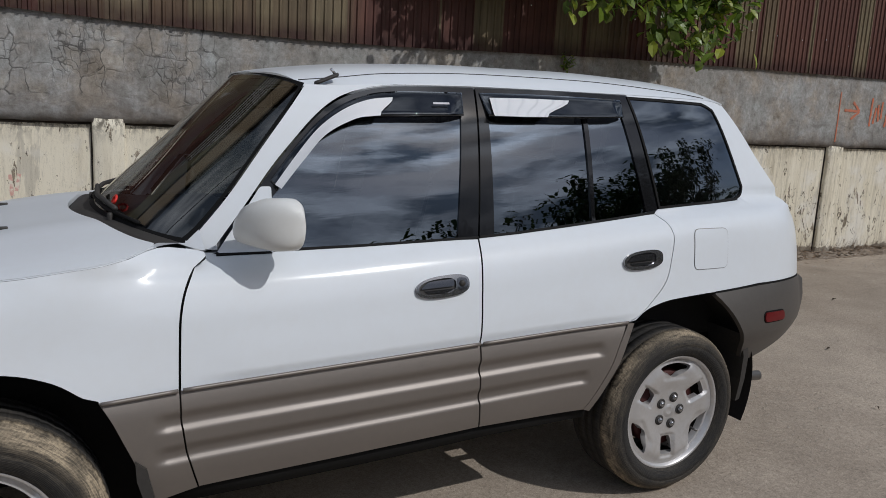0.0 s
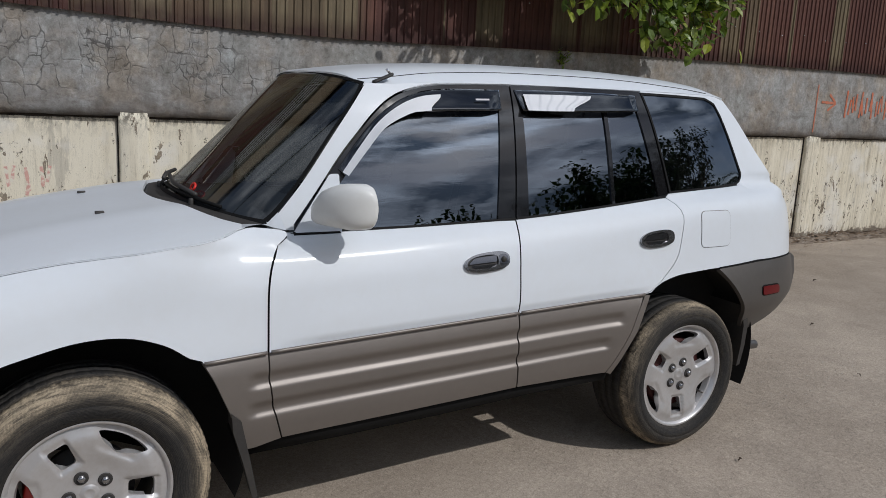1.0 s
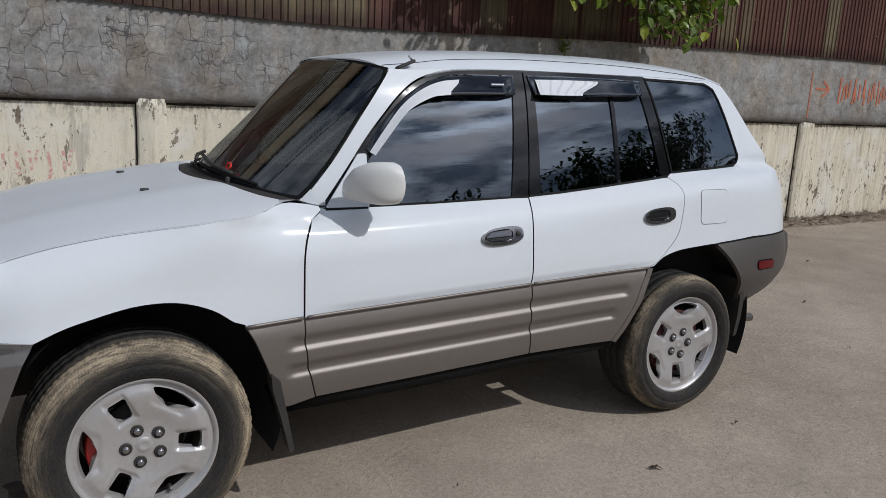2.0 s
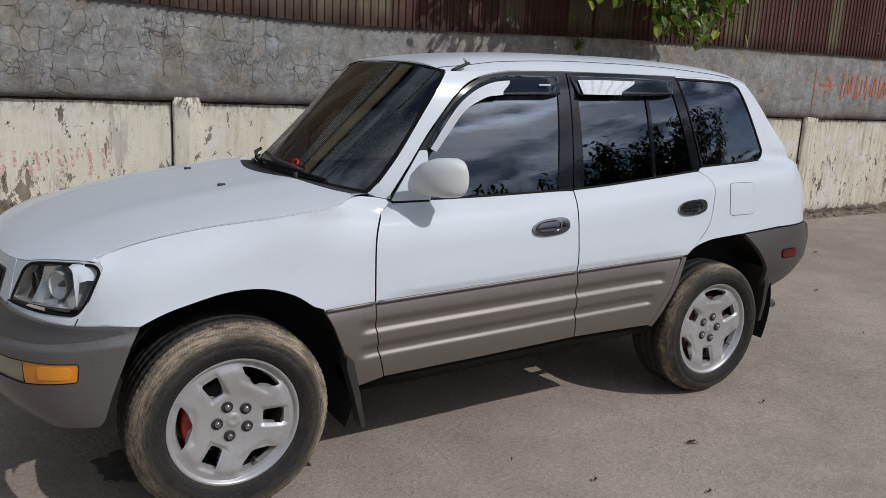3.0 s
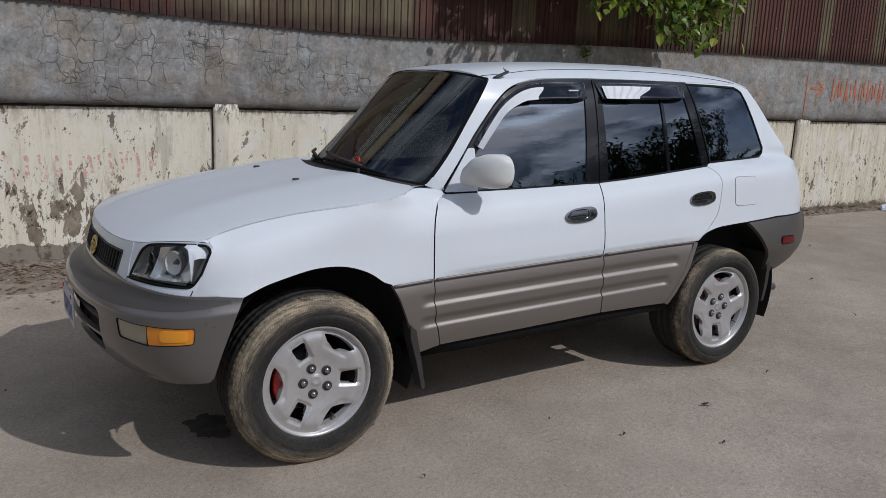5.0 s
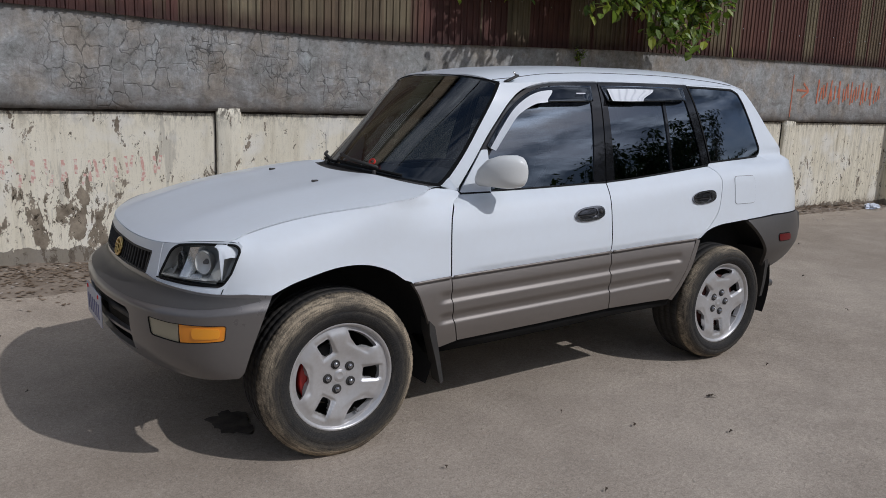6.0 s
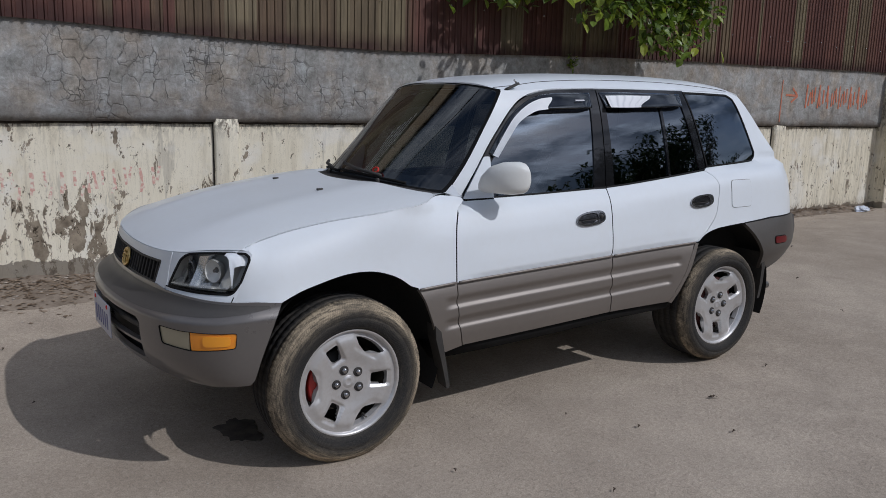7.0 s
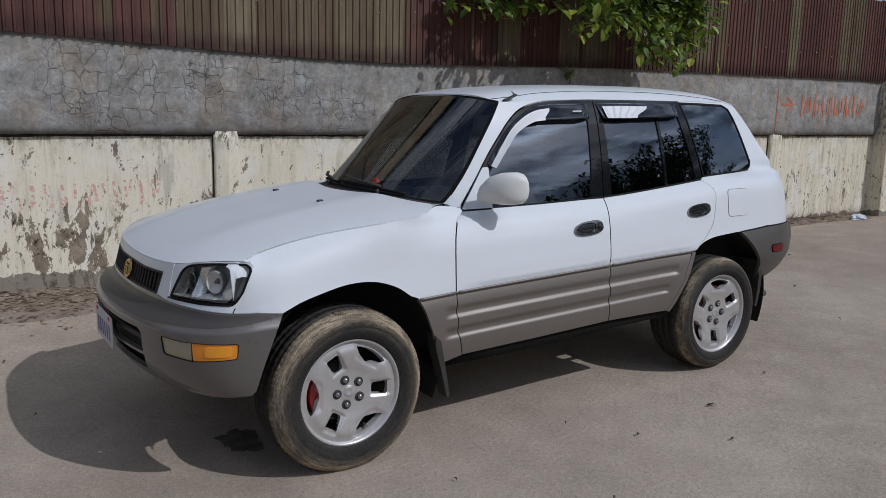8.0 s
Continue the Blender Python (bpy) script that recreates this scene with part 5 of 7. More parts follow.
        # door mirror on its white sail
        sail = rounded([(-0.520, 1.052), (-0.378, 1.246), (-0.344, 1.246), (-0.350, 1.052)], 0.008, 3)
        part("mirror_sail", patch(sail, lambda x, z: side(x, z, 0.006), 0.02, 0.02, 0.001, 0.012, out=out), PAINT, fd)
        secs = []
        for y, xf, rz, zc_ in ((0.700, -0.470, 0.022, 1.112), (0.712, -0.484, 0.036, 1.122), (0.735, -0.492, 0.052, 1.140), (0.770, -0.490, 0.066, 1.156), (0.810, -0.474, 0.073, 1.163), (0.850, -0.448, 0.0745, 1.165), (0.878, -0.420, 0.069, 1.165), (0.896, -0.392, 0.058, 1.164), (0.906, -0.366, 0.040, 1.163), (0.909, -0.348, 0.018, 1.163)):
            ring = []
            xr = -0.322 - 0.012 * smooth01(0.86, 0.91, y)
            for k in range(32):
                t = 2 * math.pi * k / 32
                c_, s_ = math.cos(t), math.sin(t)
                h = (xr - xf) / 2
                e = 2 / 2.6 if c_ < 0 else 2 / 5.0
                ring.append(((xr + xf) / 2 + h * math.copysign(abs(c_) ** e, c_), s * y, zc_ + rz * math.copysign(abs(s_) ** (2 / 2.5), s_)))
            secs.append(ring)
        mi = part("side_mirror", loft(secs), IVORY, car, "ivory white mirror housing") if s < 0 else None
        if mi:
            gl = [(-0.3205, s * (0.800 + 0.072 * math.cos(2 * math.pi * k / 28)), 1.160 + 0.052 * math.sin(2 * math.pi * k / 28)) for k in range(28)]
            bm = bmesh.new()
            bm.faces.new([bm.verts.new(p) for p in gl])
            part("mirror_glass", bm, CHROME, mi)
            part("foot_gasket", patch([(-0.522, 1.0505), (-0.360, 1.0520), (-0.360, 1.0570), (-0.518, 1.0570)], lambda x, z: side(x, z, 0.0085), 0.02, 0.01, 0, 0.006, out=out), SEAL, mi, "black gasket")

        # handles: chrome bezel, dark cup, chrome pull
        for dr, (x0, x1, z0, dz, key) in ((fd, (0.070, 0.266, 0.931, 0.006, True)), (rd, (0.920, 1.108, 0.964, 0.008, False))):
            cx, a_, b_ = (x0 + x1) / 2, (x1 - x0) / 2, 0.034

            def oval(shrink, x_end=None):
                pts = []
                for k in range(44):
                    t = 2 * math.pi * k / 44
                    c_, s_ = math.cos(t), math.sin(t)
                    e = 0.62 if c_ > 0 else 0.86
                    x = cx + (a_ - shrink) * math.copysign(abs(c_) ** e, c_)
                    z = z0 + 0.06 * (x - cx) + (b_ - shrink) * math.copysign(abs(s_) ** (0.72 if c_ > 0 else 0.9), s_)
                    if x_end is not None:
                        x = cx - (a_ - shrink) + (x - cx + a_ - shrink) * (x_end - cx + a_ - shrink) / (2 * (a_ - shrink))
                    pts.append((x, z))
                return pts

            hole = oval(0.010, x1 - (0.050 if key else 0.034))
            bz = part("door_handle", patch(oval(0), lambda x, z: side(x, z, 0.010), 0.009, 0.009, 0, 0.010, [hole], out=out), BRIGHT_TRIM, dr, "worn chrome handle surround")
            part("handle_cup", patch(inset(hole, -0.001), lambda x, z: side(x, z, 0.0015), 0.01, 0.01, 0, 0, out=out), BLACK, bz)
            if key:
                face = rounded([(x1 - 0.046, z0 - 0.018), (x1 - 0.046, z0 + 0.026), (x1 - 0.008, z0 + 0.022), (x1 - 0.008, z0 - 0.012)], 0.012, 4)
                part("lock_plate", patch(face, lambda x, z: side(x, z, 0.0108), 0.01, 0.01, 0, 0.002, out=out), DARK_CHROME, bz)
            hx1 = x1 - (0.056 if key else 0.040)
            pull = rounded([(x0 + 0.016, z0 - 0.004), (x0 + 0.045, z0 + 0.017), (hx1, z0 + 0.022), (hx1, z0 - 0.001)], 0.008, 3)
            part("pull", patch(pull, lambda x, z: side(x, z, 0.0085), 0.01, 0.01, 0, 0.006, out=out), DARK_CHROME, bz, "dark chrome pull")
            lip = rounded([(x0 + 0.030, z0 - 0.010), (hx1, z0 - 0.010), (hx1 - 0.006, z0 - 0.021), (x0 + 0.045, z0 - 0.020)], 0.005, 3)
            part("cup_lip", patch(lip, lambda x, z: side(x, z, 0.005), 0.01, 0.01, 0, 0.003, out=out), DARK_CHROME, bz)
            if key:
                bm = lathe([(0, -0.004), (0.009, -0.004), (0.011, 0.004)], 16)
                kh = part("key_lock", bm, BLACK, bz)
                kh.location = (x1 - 0.028, s * (side_width(x1 - 0.028, z0) + 0.011), z0 + 0.006)
        # rear bumper
        rb = lambda x, z: Vector((x, s * (side_width(x, min(z, 0.80)) + 0.012 * smooth01(0.82, 0.79, z) + 0.004 + 0.010 * smooth01(0.80, 0.68, z) - 0.058 * smooth01(0.655, 0.50, z)), z))
        outline = [(1.371, 0.812), (1.644, 0.822), (1.90, 0.815), (2.058, 0.808), (2.078, 0.790), (2.076, 0.72), (2.060, 0.655), (2.028, 0.588), (1.95, 0.544), (1.80, 0.513), (1.700, 0.497), (1.618, 0.490)] + curve([(1.602, 0.498), (1.538, 0.608), (1.455, 0.730), (1.371, 0.812)])[:-1]
        bp = part("rear_bumper", patch(outline, rb, 0.03, 0.03, 0.001, 0.02, out=out), DARK_CLAD, car, "dull dark grey rear bumper corner")
        part("bumper_gap", patch([(1.385, 0.806), (1.644, 0.816), (1.90, 0.809), (2.055, 0.800), (2.055, 0.811), (1.90, 0.820), (1.644, 0.829), (1.385, 0.8175)], lambda x, z: side(x, z, 0.0035), 0.03, 0.03, 0, 0.006, out=out), SEAL, bp, "black gap seal")
        mk = rounded([(1.656, 0.711), (1.806, 0.702), (1.812, 0.663), (1.656, 0.671)], 0.022, 4)
        part("marker_lamp", patch(mk, lambda x, z: rb(x, z) + Vector((0, s * 0.007, 0)), 0.015, 0.015, 0, 0.01, out=out), RED_LENS, bp, "red marker lens")
        part("marker_gasket", patch(inset(mk, -0.005), lambda x, z: rb(x, z) + Vector((0, s * 0.002, 0)), 0.02, 0.02, 0, 0.004, out=out), SEAL, bp)

        # black sheet added behind the doors to paint the gaps' shade
        shell = [(-0.74, 0.43), (0.80, 0.43), (0.93, 0.70), (1.10, 0.84), (1.20, 1.0), (1.20, 1.08), (0.6, 1.06), (-0.50, 1.03), (-0.68, 1.0), (-0.76, 0.80), (-0.80, 0.62)]
        part("inner_shell", patch(shell, lambda x, z: side(x, z, -0.020), 0.05, 0.05, 0, 0, out=out), UNDER, car)
        # sill
        bm = loft([[(x, s * 0.742, 0.425), (x, s * 0.775, 0.415), (x, s * 0.762, 0.352 + 0.02 * smooth01(-0.3, 0.5, x)), (x, s * 0.71, 0.345 + 0.02 * smooth01(-0.3, 0.5, x)), (x, s * 0.60, 0.40)] for x in (-0.74, -0.4, 0.0, 0.4, 0.80)])
        part("sill", bm, SEAL, car, "black plastic sill")

        # white corner between wing, bonnet and windscreen
        bm = bmesh.new()
        pa = [Vector((x, s * seam_y(x), hood_z(x, seam_y(x)) - 0.002)) for x in (-0.72, -0.69, -0.66, -0.63)] + [Vector((-0.600, s * fender_width(-0.60, 1.083), 1.083)), Vector((-0.560, s * fender_width(-0.56, 1.074), 1.074))]
        pb = [Vector((-0.730, s * 0.565, 1.075)), Vector((-0.700, s * 0.575, 1.080)), Vector((-0.670, s * 0.585, 1.083)), Vector((-0.640, s * 0.600, 1.084)), Vector((-0.602, s * 0.613, 1.084)), Vector((-0.562, s * 0.614, 1.122))]
        va, vb = [bm.verts.new(p) for p in pa], [bm.verts.new(p) for p in pb]
        for k in range(5):
            bm.faces.new((va[k], va[k + 1], vb[k + 1], vb[k]))
        bmesh.ops.recalc_face_normals(bm, faces=bm.faces)
        part("wing_corner", bm, PAINT, car)
        foot_ = [(-0.600, 1.060), (-0.512, 1.062), (-0.512, 1.094), (-0.600, 1.090)]
        part("pillar_foot", patch(foot_, lambda x, z: side(x, z, -0.004), 0.02, 0.02, 0, 0, out=out), PAINT, car)
        gap_line = [Vector((x, s * seam_y(x), hood_z(x, seam_y(x)) - 0.0035)) for x in [-1.59 + 0.03 * k for k in range(31)]]
        part("bonnet_gap", tube(gap_line, 0.0015, 6), PAINT, car)
        # mud flaps
        flapf = [(-0.785, 0.530), (-0.755, 0.500), (-0.728, 0.36), (-0.706, 0.235), (-0.722, 0.228), (-0.752, 0.36), (-0.782, 0.47)]
        part("mud_flap", prism(flapf, 0.085, lambda a, b, d: (a + d * 0.10, s * (0.832 - d), b)), BLACK, car, "black rubber mud flap", False)
        flapr = [(1.570, 0.620), (1.606, 0.600), (1.622, 0.52), (1.614, 0.42), (1.594, 0.335), (1.572, 0.330), (1.588, 0.42), (1.594, 0.52)]
        part("mud_flap", prism(flapr, 0.20, lambda a, b, d: (a + d * 0.05, s * (0.800 - d), b)), BLACK, car, "black rubber mud flap", False)

        # wheel housings
        for xc, zc_, r in ((-1.155, 0.40, 0.43), (1.26, 0.40, 0.43)):
            bm = bmesh.new()
            ring = []
            for k in range(29):
                a = radians(-25 + 181 * k / 28)
                ring.append((bm.verts.new((xc + r * math.cos(a), s * 0.775, zc_ + r * math.sin(a))), bm.verts.new((xc + r * math.cos(a), s * 0.50, zc_ + r * math.sin(a)))))
            for a, b in zip(ring, ring[1:]):
                bm.faces.new((a[0], b[0], b[1], a[1]))
            bm.faces.new([p[1] for p in ring])
            part("wheel_housing", bm, UNDER, car)

        # front lamps
        lamp = rounded([(0.478, 0.769), (0.492, 0.815), (0.516, nose_top(0.516) - 0.026), (0.548, nose_top(0.548) - 0.007), (0.60, nose_top(0.60) - 0.005), (0.66, nose_top(0.66) - 0.005), (0.73, nose_top(0.73) - 0.006), (0.786, nose_top(0.786) - 0.009), (0.8125, nose_top(0.8125) - 0.030), (0.8175, 0.810), (0.806, 0.772), (0.65, 0.766)], 0.030, 6)
        lamp = [(s * u, z) for u, z in lamp]
        nose = (-1, s * 0.6, 0.1)
        around = [(s * u, z) for u, z in ((0.470, 0.715), (0.65, 0.715), (0.826, 0.712), (0.826, 0.77), (0.818, 0.83), (0.814, nose_top(0.814) - 0.018), (0.796, nose_top(0.796) - 0.003), (0.76, nose_top(0.76) - 0.001), (0.65, nose_top(0.65) - 0.003), (0.50, nose_top(0.50) - 0.003), (0.462, nose_top(0.462) - 0.003))]
        part("lamp_bed", patch(around, lambda u, z: fascia(u, z, 0.0014), 0.02, 0.02, 0.0, 0.0, [inset(lamp, -0.002)], out=nose), PAINT, car)
        hl = part("headlamp", patch(lamp, lambda u, z: fascia(u, z, -0.050), 0.02, 0.02, 0.004, -0.046, out=nose), LAMP_SHELL, car, "headlamp with a clear lens and silver reflectors")
        lens = part("lamp_lens", patch(lamp, fascia, 0.02, 0.02, 0.005, 0.0, out=nose), LAMP_GLASS, hl, "clear headlamp lens")
        lens.visible_shadow = False
        part("lamp_gasket", patch(lamp, lambda u, z: fascia(u, z, 0.002), 0.012, 0.012, -0.003, 0.006, [inset(lamp, 0.0055)], out=nose), SEAL, hl, "black headlamp gasket")
        top_z = lambda u: nose_top(u) - 0.018
        # bright tray along the bottom and curved silver walls between the bowls
        bm = bmesh.new()
        cols = [[bm.verts.new(fascia(s * u, 0.779 + 0.024 * k, -0.006 - 0.042 * k)) for k in (0, 0.5, 1.0)] for u in [0.49 + 0.02 * i for i in range(15)]]
        for a0, b0 in zip(cols, cols[1:]):
            for k in range(2):
                bm.faces.new((a0[k], b0[k], b0[k + 1], a0[k + 1]))
        part("reflector_tray", bm, REFLECTOR, hl, "silver tray")
        for u0, w_, d0, d1 in ((0.530, 0.022, 0.046, 0.016), (0.616, 0.026, 0.010, 0.034), (0.752, 0.026, 0.018, 0.046)):
            bm = bmesh.new()
            cols = []
            for i in range(9):
                t = i / 8
                u = u0 + w_ * (2 * t - 1)
                dep = d0 + (d1 - d0) * t - 0.006 * math.sin(math.pi * t)
                cols.append([bm.verts.new(fascia(s * (u + 0.012 * k), 0.786 + (top_z(u) - 0.786) * k, -dep - 0.008 * math.sin(math.pi * k))) for k in (0, 0.25, 0.5, 0.75, 1.0)])
            for a0, b0 in zip(cols, cols[1:]):
                for k in range(4):
                    bm.faces.new((a0[k], b0[k], b0[k + 1], a0[k + 1]))
            part("reflector_wall", bm, REFLECTOR if u0 < 0.7 else LAMP_SHELL, hl, "curved silver reflector")
        for u0, z0, ru, rz, mat_, edge_ in ((0.574, 0.842, 0.013, 0.036, LAMP_DARK, LAMP_DARK), (0.680, 0.848, 0.036, 0.045, LAMP_GREY, LAMP_SHELL)):
            c0 = fascia(s * u0, z0, -0.020)
            d = (fascia(s * u0, z0, 0.05) - c0).normalized()
            turn_ = Matrix.Translation(c0) @ d.to_track_quat("Z", "Y").to_matrix().to_4x4() @ Matrix.Diagonal((ru / rz, 1, 1, 1))
            bowl = part("reflector_bowl", lathe([(0.004, -0.024), (rz * 0.55, -0.018), (rz * 0.85, -0.006), (rz * 0.96, 0.006)], 32, "Z"), mat_, hl, "round reflector")
            bowl.matrix_local = turn_
            ring_ = part("bowl_rim", lathe([(rz * 0.96, 0.006), (rz, 0.009), (rz * 1.04, 0.006), (rz * 1.05, -0.020)], 32, "Z"), edge_, hl, "round bowl rim")
            ring_.matrix_local = turn_
            b2 = part("bulb", lathe([(0.0, 0.002), (0.006, 0.0), (0.008, -0.01), (0.012, -0.022)], 12, "Z"), STEEL, hl)
            b2.matrix_local = turn_
        # white strip below the lamp
        strip = [(s * u, z) for u, z in ((0.470, 0.705), (0.482, 0.764), (0.65, 0.760), (0.812, 0.762), (0.812, 0.718), (0.65, 0.708))]
        part("lamp_underline", patch(strip, lambda u, z: fascia(u, z, 0.003), 0.02, 0.02, 0.002, 0.012, out=nose), PAINT, car)
        # dark joint between the white nose and the bumper
        joint = []
        for k in range(17):
            u = 0.47 + 0.02 * k
            lo, hi = 0.690, 0.770
            for _ in range(24):
                z = (lo + hi) / 2
                if bumper(s * u, z).x < fascia(s * u, z, 0.003).x:
                    lo = z
                else:
                    hi = z
            joint.append(fascia(s * u, lo + 0.001, 0.0035))
        part("bumper_joint", tube(joint, 0.0028, 6), SEAL, car, "black joint above the bumper")
        joint = [wing(x, 0.7155) + Vector((0, s * 0.003, 0)) for x in (-1.640, -1.61, -1.58, -1.53, -1.498)]
        part("bumper_joint", tube(joint, 0.0036, 6), SEAL, car, "black joint above the bumper")
        part("strip_gap", tube([fascia(s * 0.8145, 0.716 + 0.008 * k, 0.0035) for k in range(7)], 0.0018, 6), SEAL, car, "black panel gap")
        def corner(x, y):
            """Just under the bonnet, and under the wing beyond its seam."""
            ys = seam_y(x)
            if abs(y) <= ys:
                return Vector((x, y, hood_z(x, y) - 0.005))
            hi = hood_z(x, ys)
            lo = hi - 0.15
            for _ in range(24):
                z = (lo + hi) / 2
                if fender_width(x, z) > abs(y):
                    lo = z
                else:
                    hi = z
            return Vector((x, y, lo - 0.005))

        ledge = [(-1.672, s * 0.70), (-1.660, s * 0.738), (-1.60, s * 0.748), (-1.55, s * 0.735), (-1.54, s * 0.68), (-1.64, s * 0.67)]
        part("bonnet_ledge", patch(ledge, corner, 0.012, 0.012, 0, 0, out=(0, 0, 1)), PAINT, car)
        # fog and turn lamp in the bumper
        fog = rounded([(0.592, 0.648), (0.70, 0.640), (0.931, 0.637), (0.924, 0.577), (0.74, 0.564), (0.606, 0.577)], 0.012, 4)
        left = [(s * u, z) for u, z in fog if u <= 0.7405] + [(s * 0.741, 0.561), (s * 0.741, 0.640)]
        left = sorted(left, key=lambda p: math.atan2(p[1] - 0.60, p[0] - s * 0.66))
        right = [(s * u, z) for u, z in fog if u > 0.7405] + [(s * 0.7435, 0.561), (s * 0.7435, 0.640)]
        right = sorted(right, key=lambda p: math.atan2(p[1] - 0.60, p[0] - s * 0.81))
        fo = part("fog_lamp", patch(left, lambda u, z: bumper(u, z, -0.004), 0.02, 0.015, 0.0015, 0.02, out=nose), CLEAR_LENS, car, "yellowed clear front lamp")
        part("turn_lamp", patch(right, lambda u, z: bumper(u, z, -0.002), 0.02, 0.015, 0.0015, 0.02, out=nose), AMBER, car, "amber turn signal lens")
        # lighter amber oval paints the reflector's brightness seen in the lens
        eye = rounded([(0.80, 0.584), (0.905, 0.588), (0.908, 0.626), (0.80, 0.627)], 0.016, 4)
        part("lens_bulge", patch([(s * u, z) for u, z in eye], lambda u, z: bumper(u, z, 0.001), 0.015, 0.015, 0.0, 0.004, out=nose), AMBER_GLOW, fo, "lighter amber patch imitating the reflector's brightness")
        fo2 = [(s * u, z) for u, z in fog]
        part("lamp_gasket", patch(fo2, lambda u, z: bumper(u, z, 0.001), 0.015, 0.015, -0.0010, 0.02, [inset(fo2, 0.0012)], out=nose), SEAL, fo, "black lamp gasket")
        return fo2

    fogs = [flank(-1), flank(1)]

    # darker glossy patch laid over the bumper's top ledge
    ledge_outline = [(-1.06, 0.717), (-0.96, 0.705), (-0.80, 0.694), (-0.45, 0.6875), (0.0, 0.687), (0.45, 0.6875), (0.80, 0.694), (0.96, 0.705), (1.06, 0.717), (1.05, 0.728), (0.90, 0.740), (0.45, 0.752), (0.0, 0.755), (-0.45, 0.752), (-0.90, 0.740), (-1.05, 0.728)]
    part("bumper_tread", patch(ledge_outline, lambda u, z: bumper(u, z, 0.0015), 0.03, 0.006, 0.0, 0.0, out=(-0.4, 0, 1)), DARK_LEDGE, car, "dark glossy ledge along the bumper")

    # bonnet
    edge = [tuple(fascia(u, nose_top(u), 0.002).xy) for u in (0.0, 0.12, 0.24, 0.34, 0.42, 0.50, 0.57, 0.64, 0.70, 0.735)] + [(-1.63, 0.722), (-1.600, seam_y(-1.60))]
    back = [(-0.650, 0.655), (-0.690, 0.640), (-0.735, 0.572), (-0.785, 0.44), (-0.822, 0.300), (-0.862, 0.12), (-0.872, 0.0)]
    half = curve(edge) + [(x, seam_y(x)) for x in [-1.58 + 0.04 * k for k in range(23)]] + curve(back[1:])
    outline = half + [(x, -y) for x, y in half[::-1]][1:-1]
    bonnet = part("bonnet", patch(outline, lambda x, y: Vector((x, y, hood_z(x, y))), 0.03, 0.03, 0.0014, 0.014, out=(0, 0, 1)), PAINT, car)
    for y in (-0.27, 0.27):
        bm = box((0.030, 0.016, 0.010), (0, 0, 0.003), 0.003)
        nz = part("washer_jet", bm, BLACK, bonnet, "small black washer jet")
        nz.location = (-1.07, y, hood_z(-1.07, y))
    # nose: white surround of the grille
    GZ0, GZ1 = 0.768, 0.862
    g_out = [(-0.455, 0.732), (0.455, 0.732)] + curve([(0.455, 0.732), (0.470, 0.78), (0.463, 0.84), (0.460, nose_top(0.46) - 0.003)])[1:] + [(u, nose_top(u) - 0.003) for u in (0.42, 0.36, 0.30, 0.24, 0.18, 0.12, 0.06, 0.0)]
    g_out += [(-u, z) for u, z in g_out[::-1] if u > 0.001 and z > 0.74]
    opening = rounded([(-0.385, GZ0), (0.385, GZ0), (0.398, GZ1), (0.20, GZ1 - 0.006), (-0.20, GZ1 - 0.006), (-0.398, GZ1)], 0.010, 3)
    front = (-1, 0, 0)
    part("grille_surround", patch(g_out, lambda u, z: fascia(u, z, 0.003), 0.02, 0.012, 0.0, 0.02, [opening], out=front), PAINT, car)
    gr = part("grille", patch(inset(opening, -0.004), lambda u, z: fascia(u, z, -0.040), 0.03, 0.02, 0, 0, out=front), UNDER, car, "black grille with upright slats")
    part("grille_frame", patch(opening, lambda u, z: fascia(u, z, 0.005), 0.015, 0.01, 0, 0.03, [inset(opening, 0.008)], out=front), BLACK, gr, "black grille frame")
    for k in range(21):
        u = -0.365 + 0.0365 * k
        a0, a1 = fascia(u, GZ0 + 0.004, -0.001), fascia(u, GZ1 - 0.008, -0.001)
        d = (fascia(u, 0.8, 0.05) - fascia(u, 0.8, 0)).normalized()
        side_ = Vector((-d.y, d.x, 0))
        bm = loft([[p + side_ * 0.0035, p + side_ * 0.002 + d * 0.003, p - side_ * 0.002 + d * 0.003, p - side_ * 0.0035, p - side_ * 0.003 - d * 0.03, p + side_ * 0.003 - d * 0.03] for p in (a0, a1)])
        part("slat", bm, BLACK, gr, "", False)
    # plain gold badge: an oval ring with an inner upright oval
    c0 = fascia(0.0, 0.812, 0.012)
    bm = bmesh.new()
    for ry, rz, w in ((0.050, 0.036, 0.006), (0.019, 0.034, 0.0045)):
        pts = [Vector((c0.x + 0.28 * rz * math.sin(2 * math.pi * k / 32), ry * math.cos(2 * math.pi * k / 32), c0.z + rz * math.sin(2 * math.pi * k / 32))) for k in range(33)]
        tube(pts, w, 8, bm)
    tube([(c0.x, -0.035, c0.z + 0.012), (c0.x - 0.001, 0, c0.z + 0.014), (c0.x, 0.035, c0.z + 0.012)], 0.0045, 8, bm)
    part("badge", bm, GOLD, gr, "oval gold badge")

    # front bumper with intake and lamp openings
    end = curve([(1.104, 0.733), (1.066, 0.637), (1.022, 0.53), (0.985, 0.435), (0.965, 0.415)])
    upper = [(0.0, 0.772), (0.30, 0.772), (0.44, 0.770), (0.52, 0.758), (0.80, 0.752), (1.0, 0.746)]
    lower_ = [(0.80, 0.408), (0.60, 0.405), (0.30, 0.405), (0.0, 0.405)]
    half = upper + end + lower_
    outline = half + [(-u, z) for u, z in half[::-1] if u > 0.001]
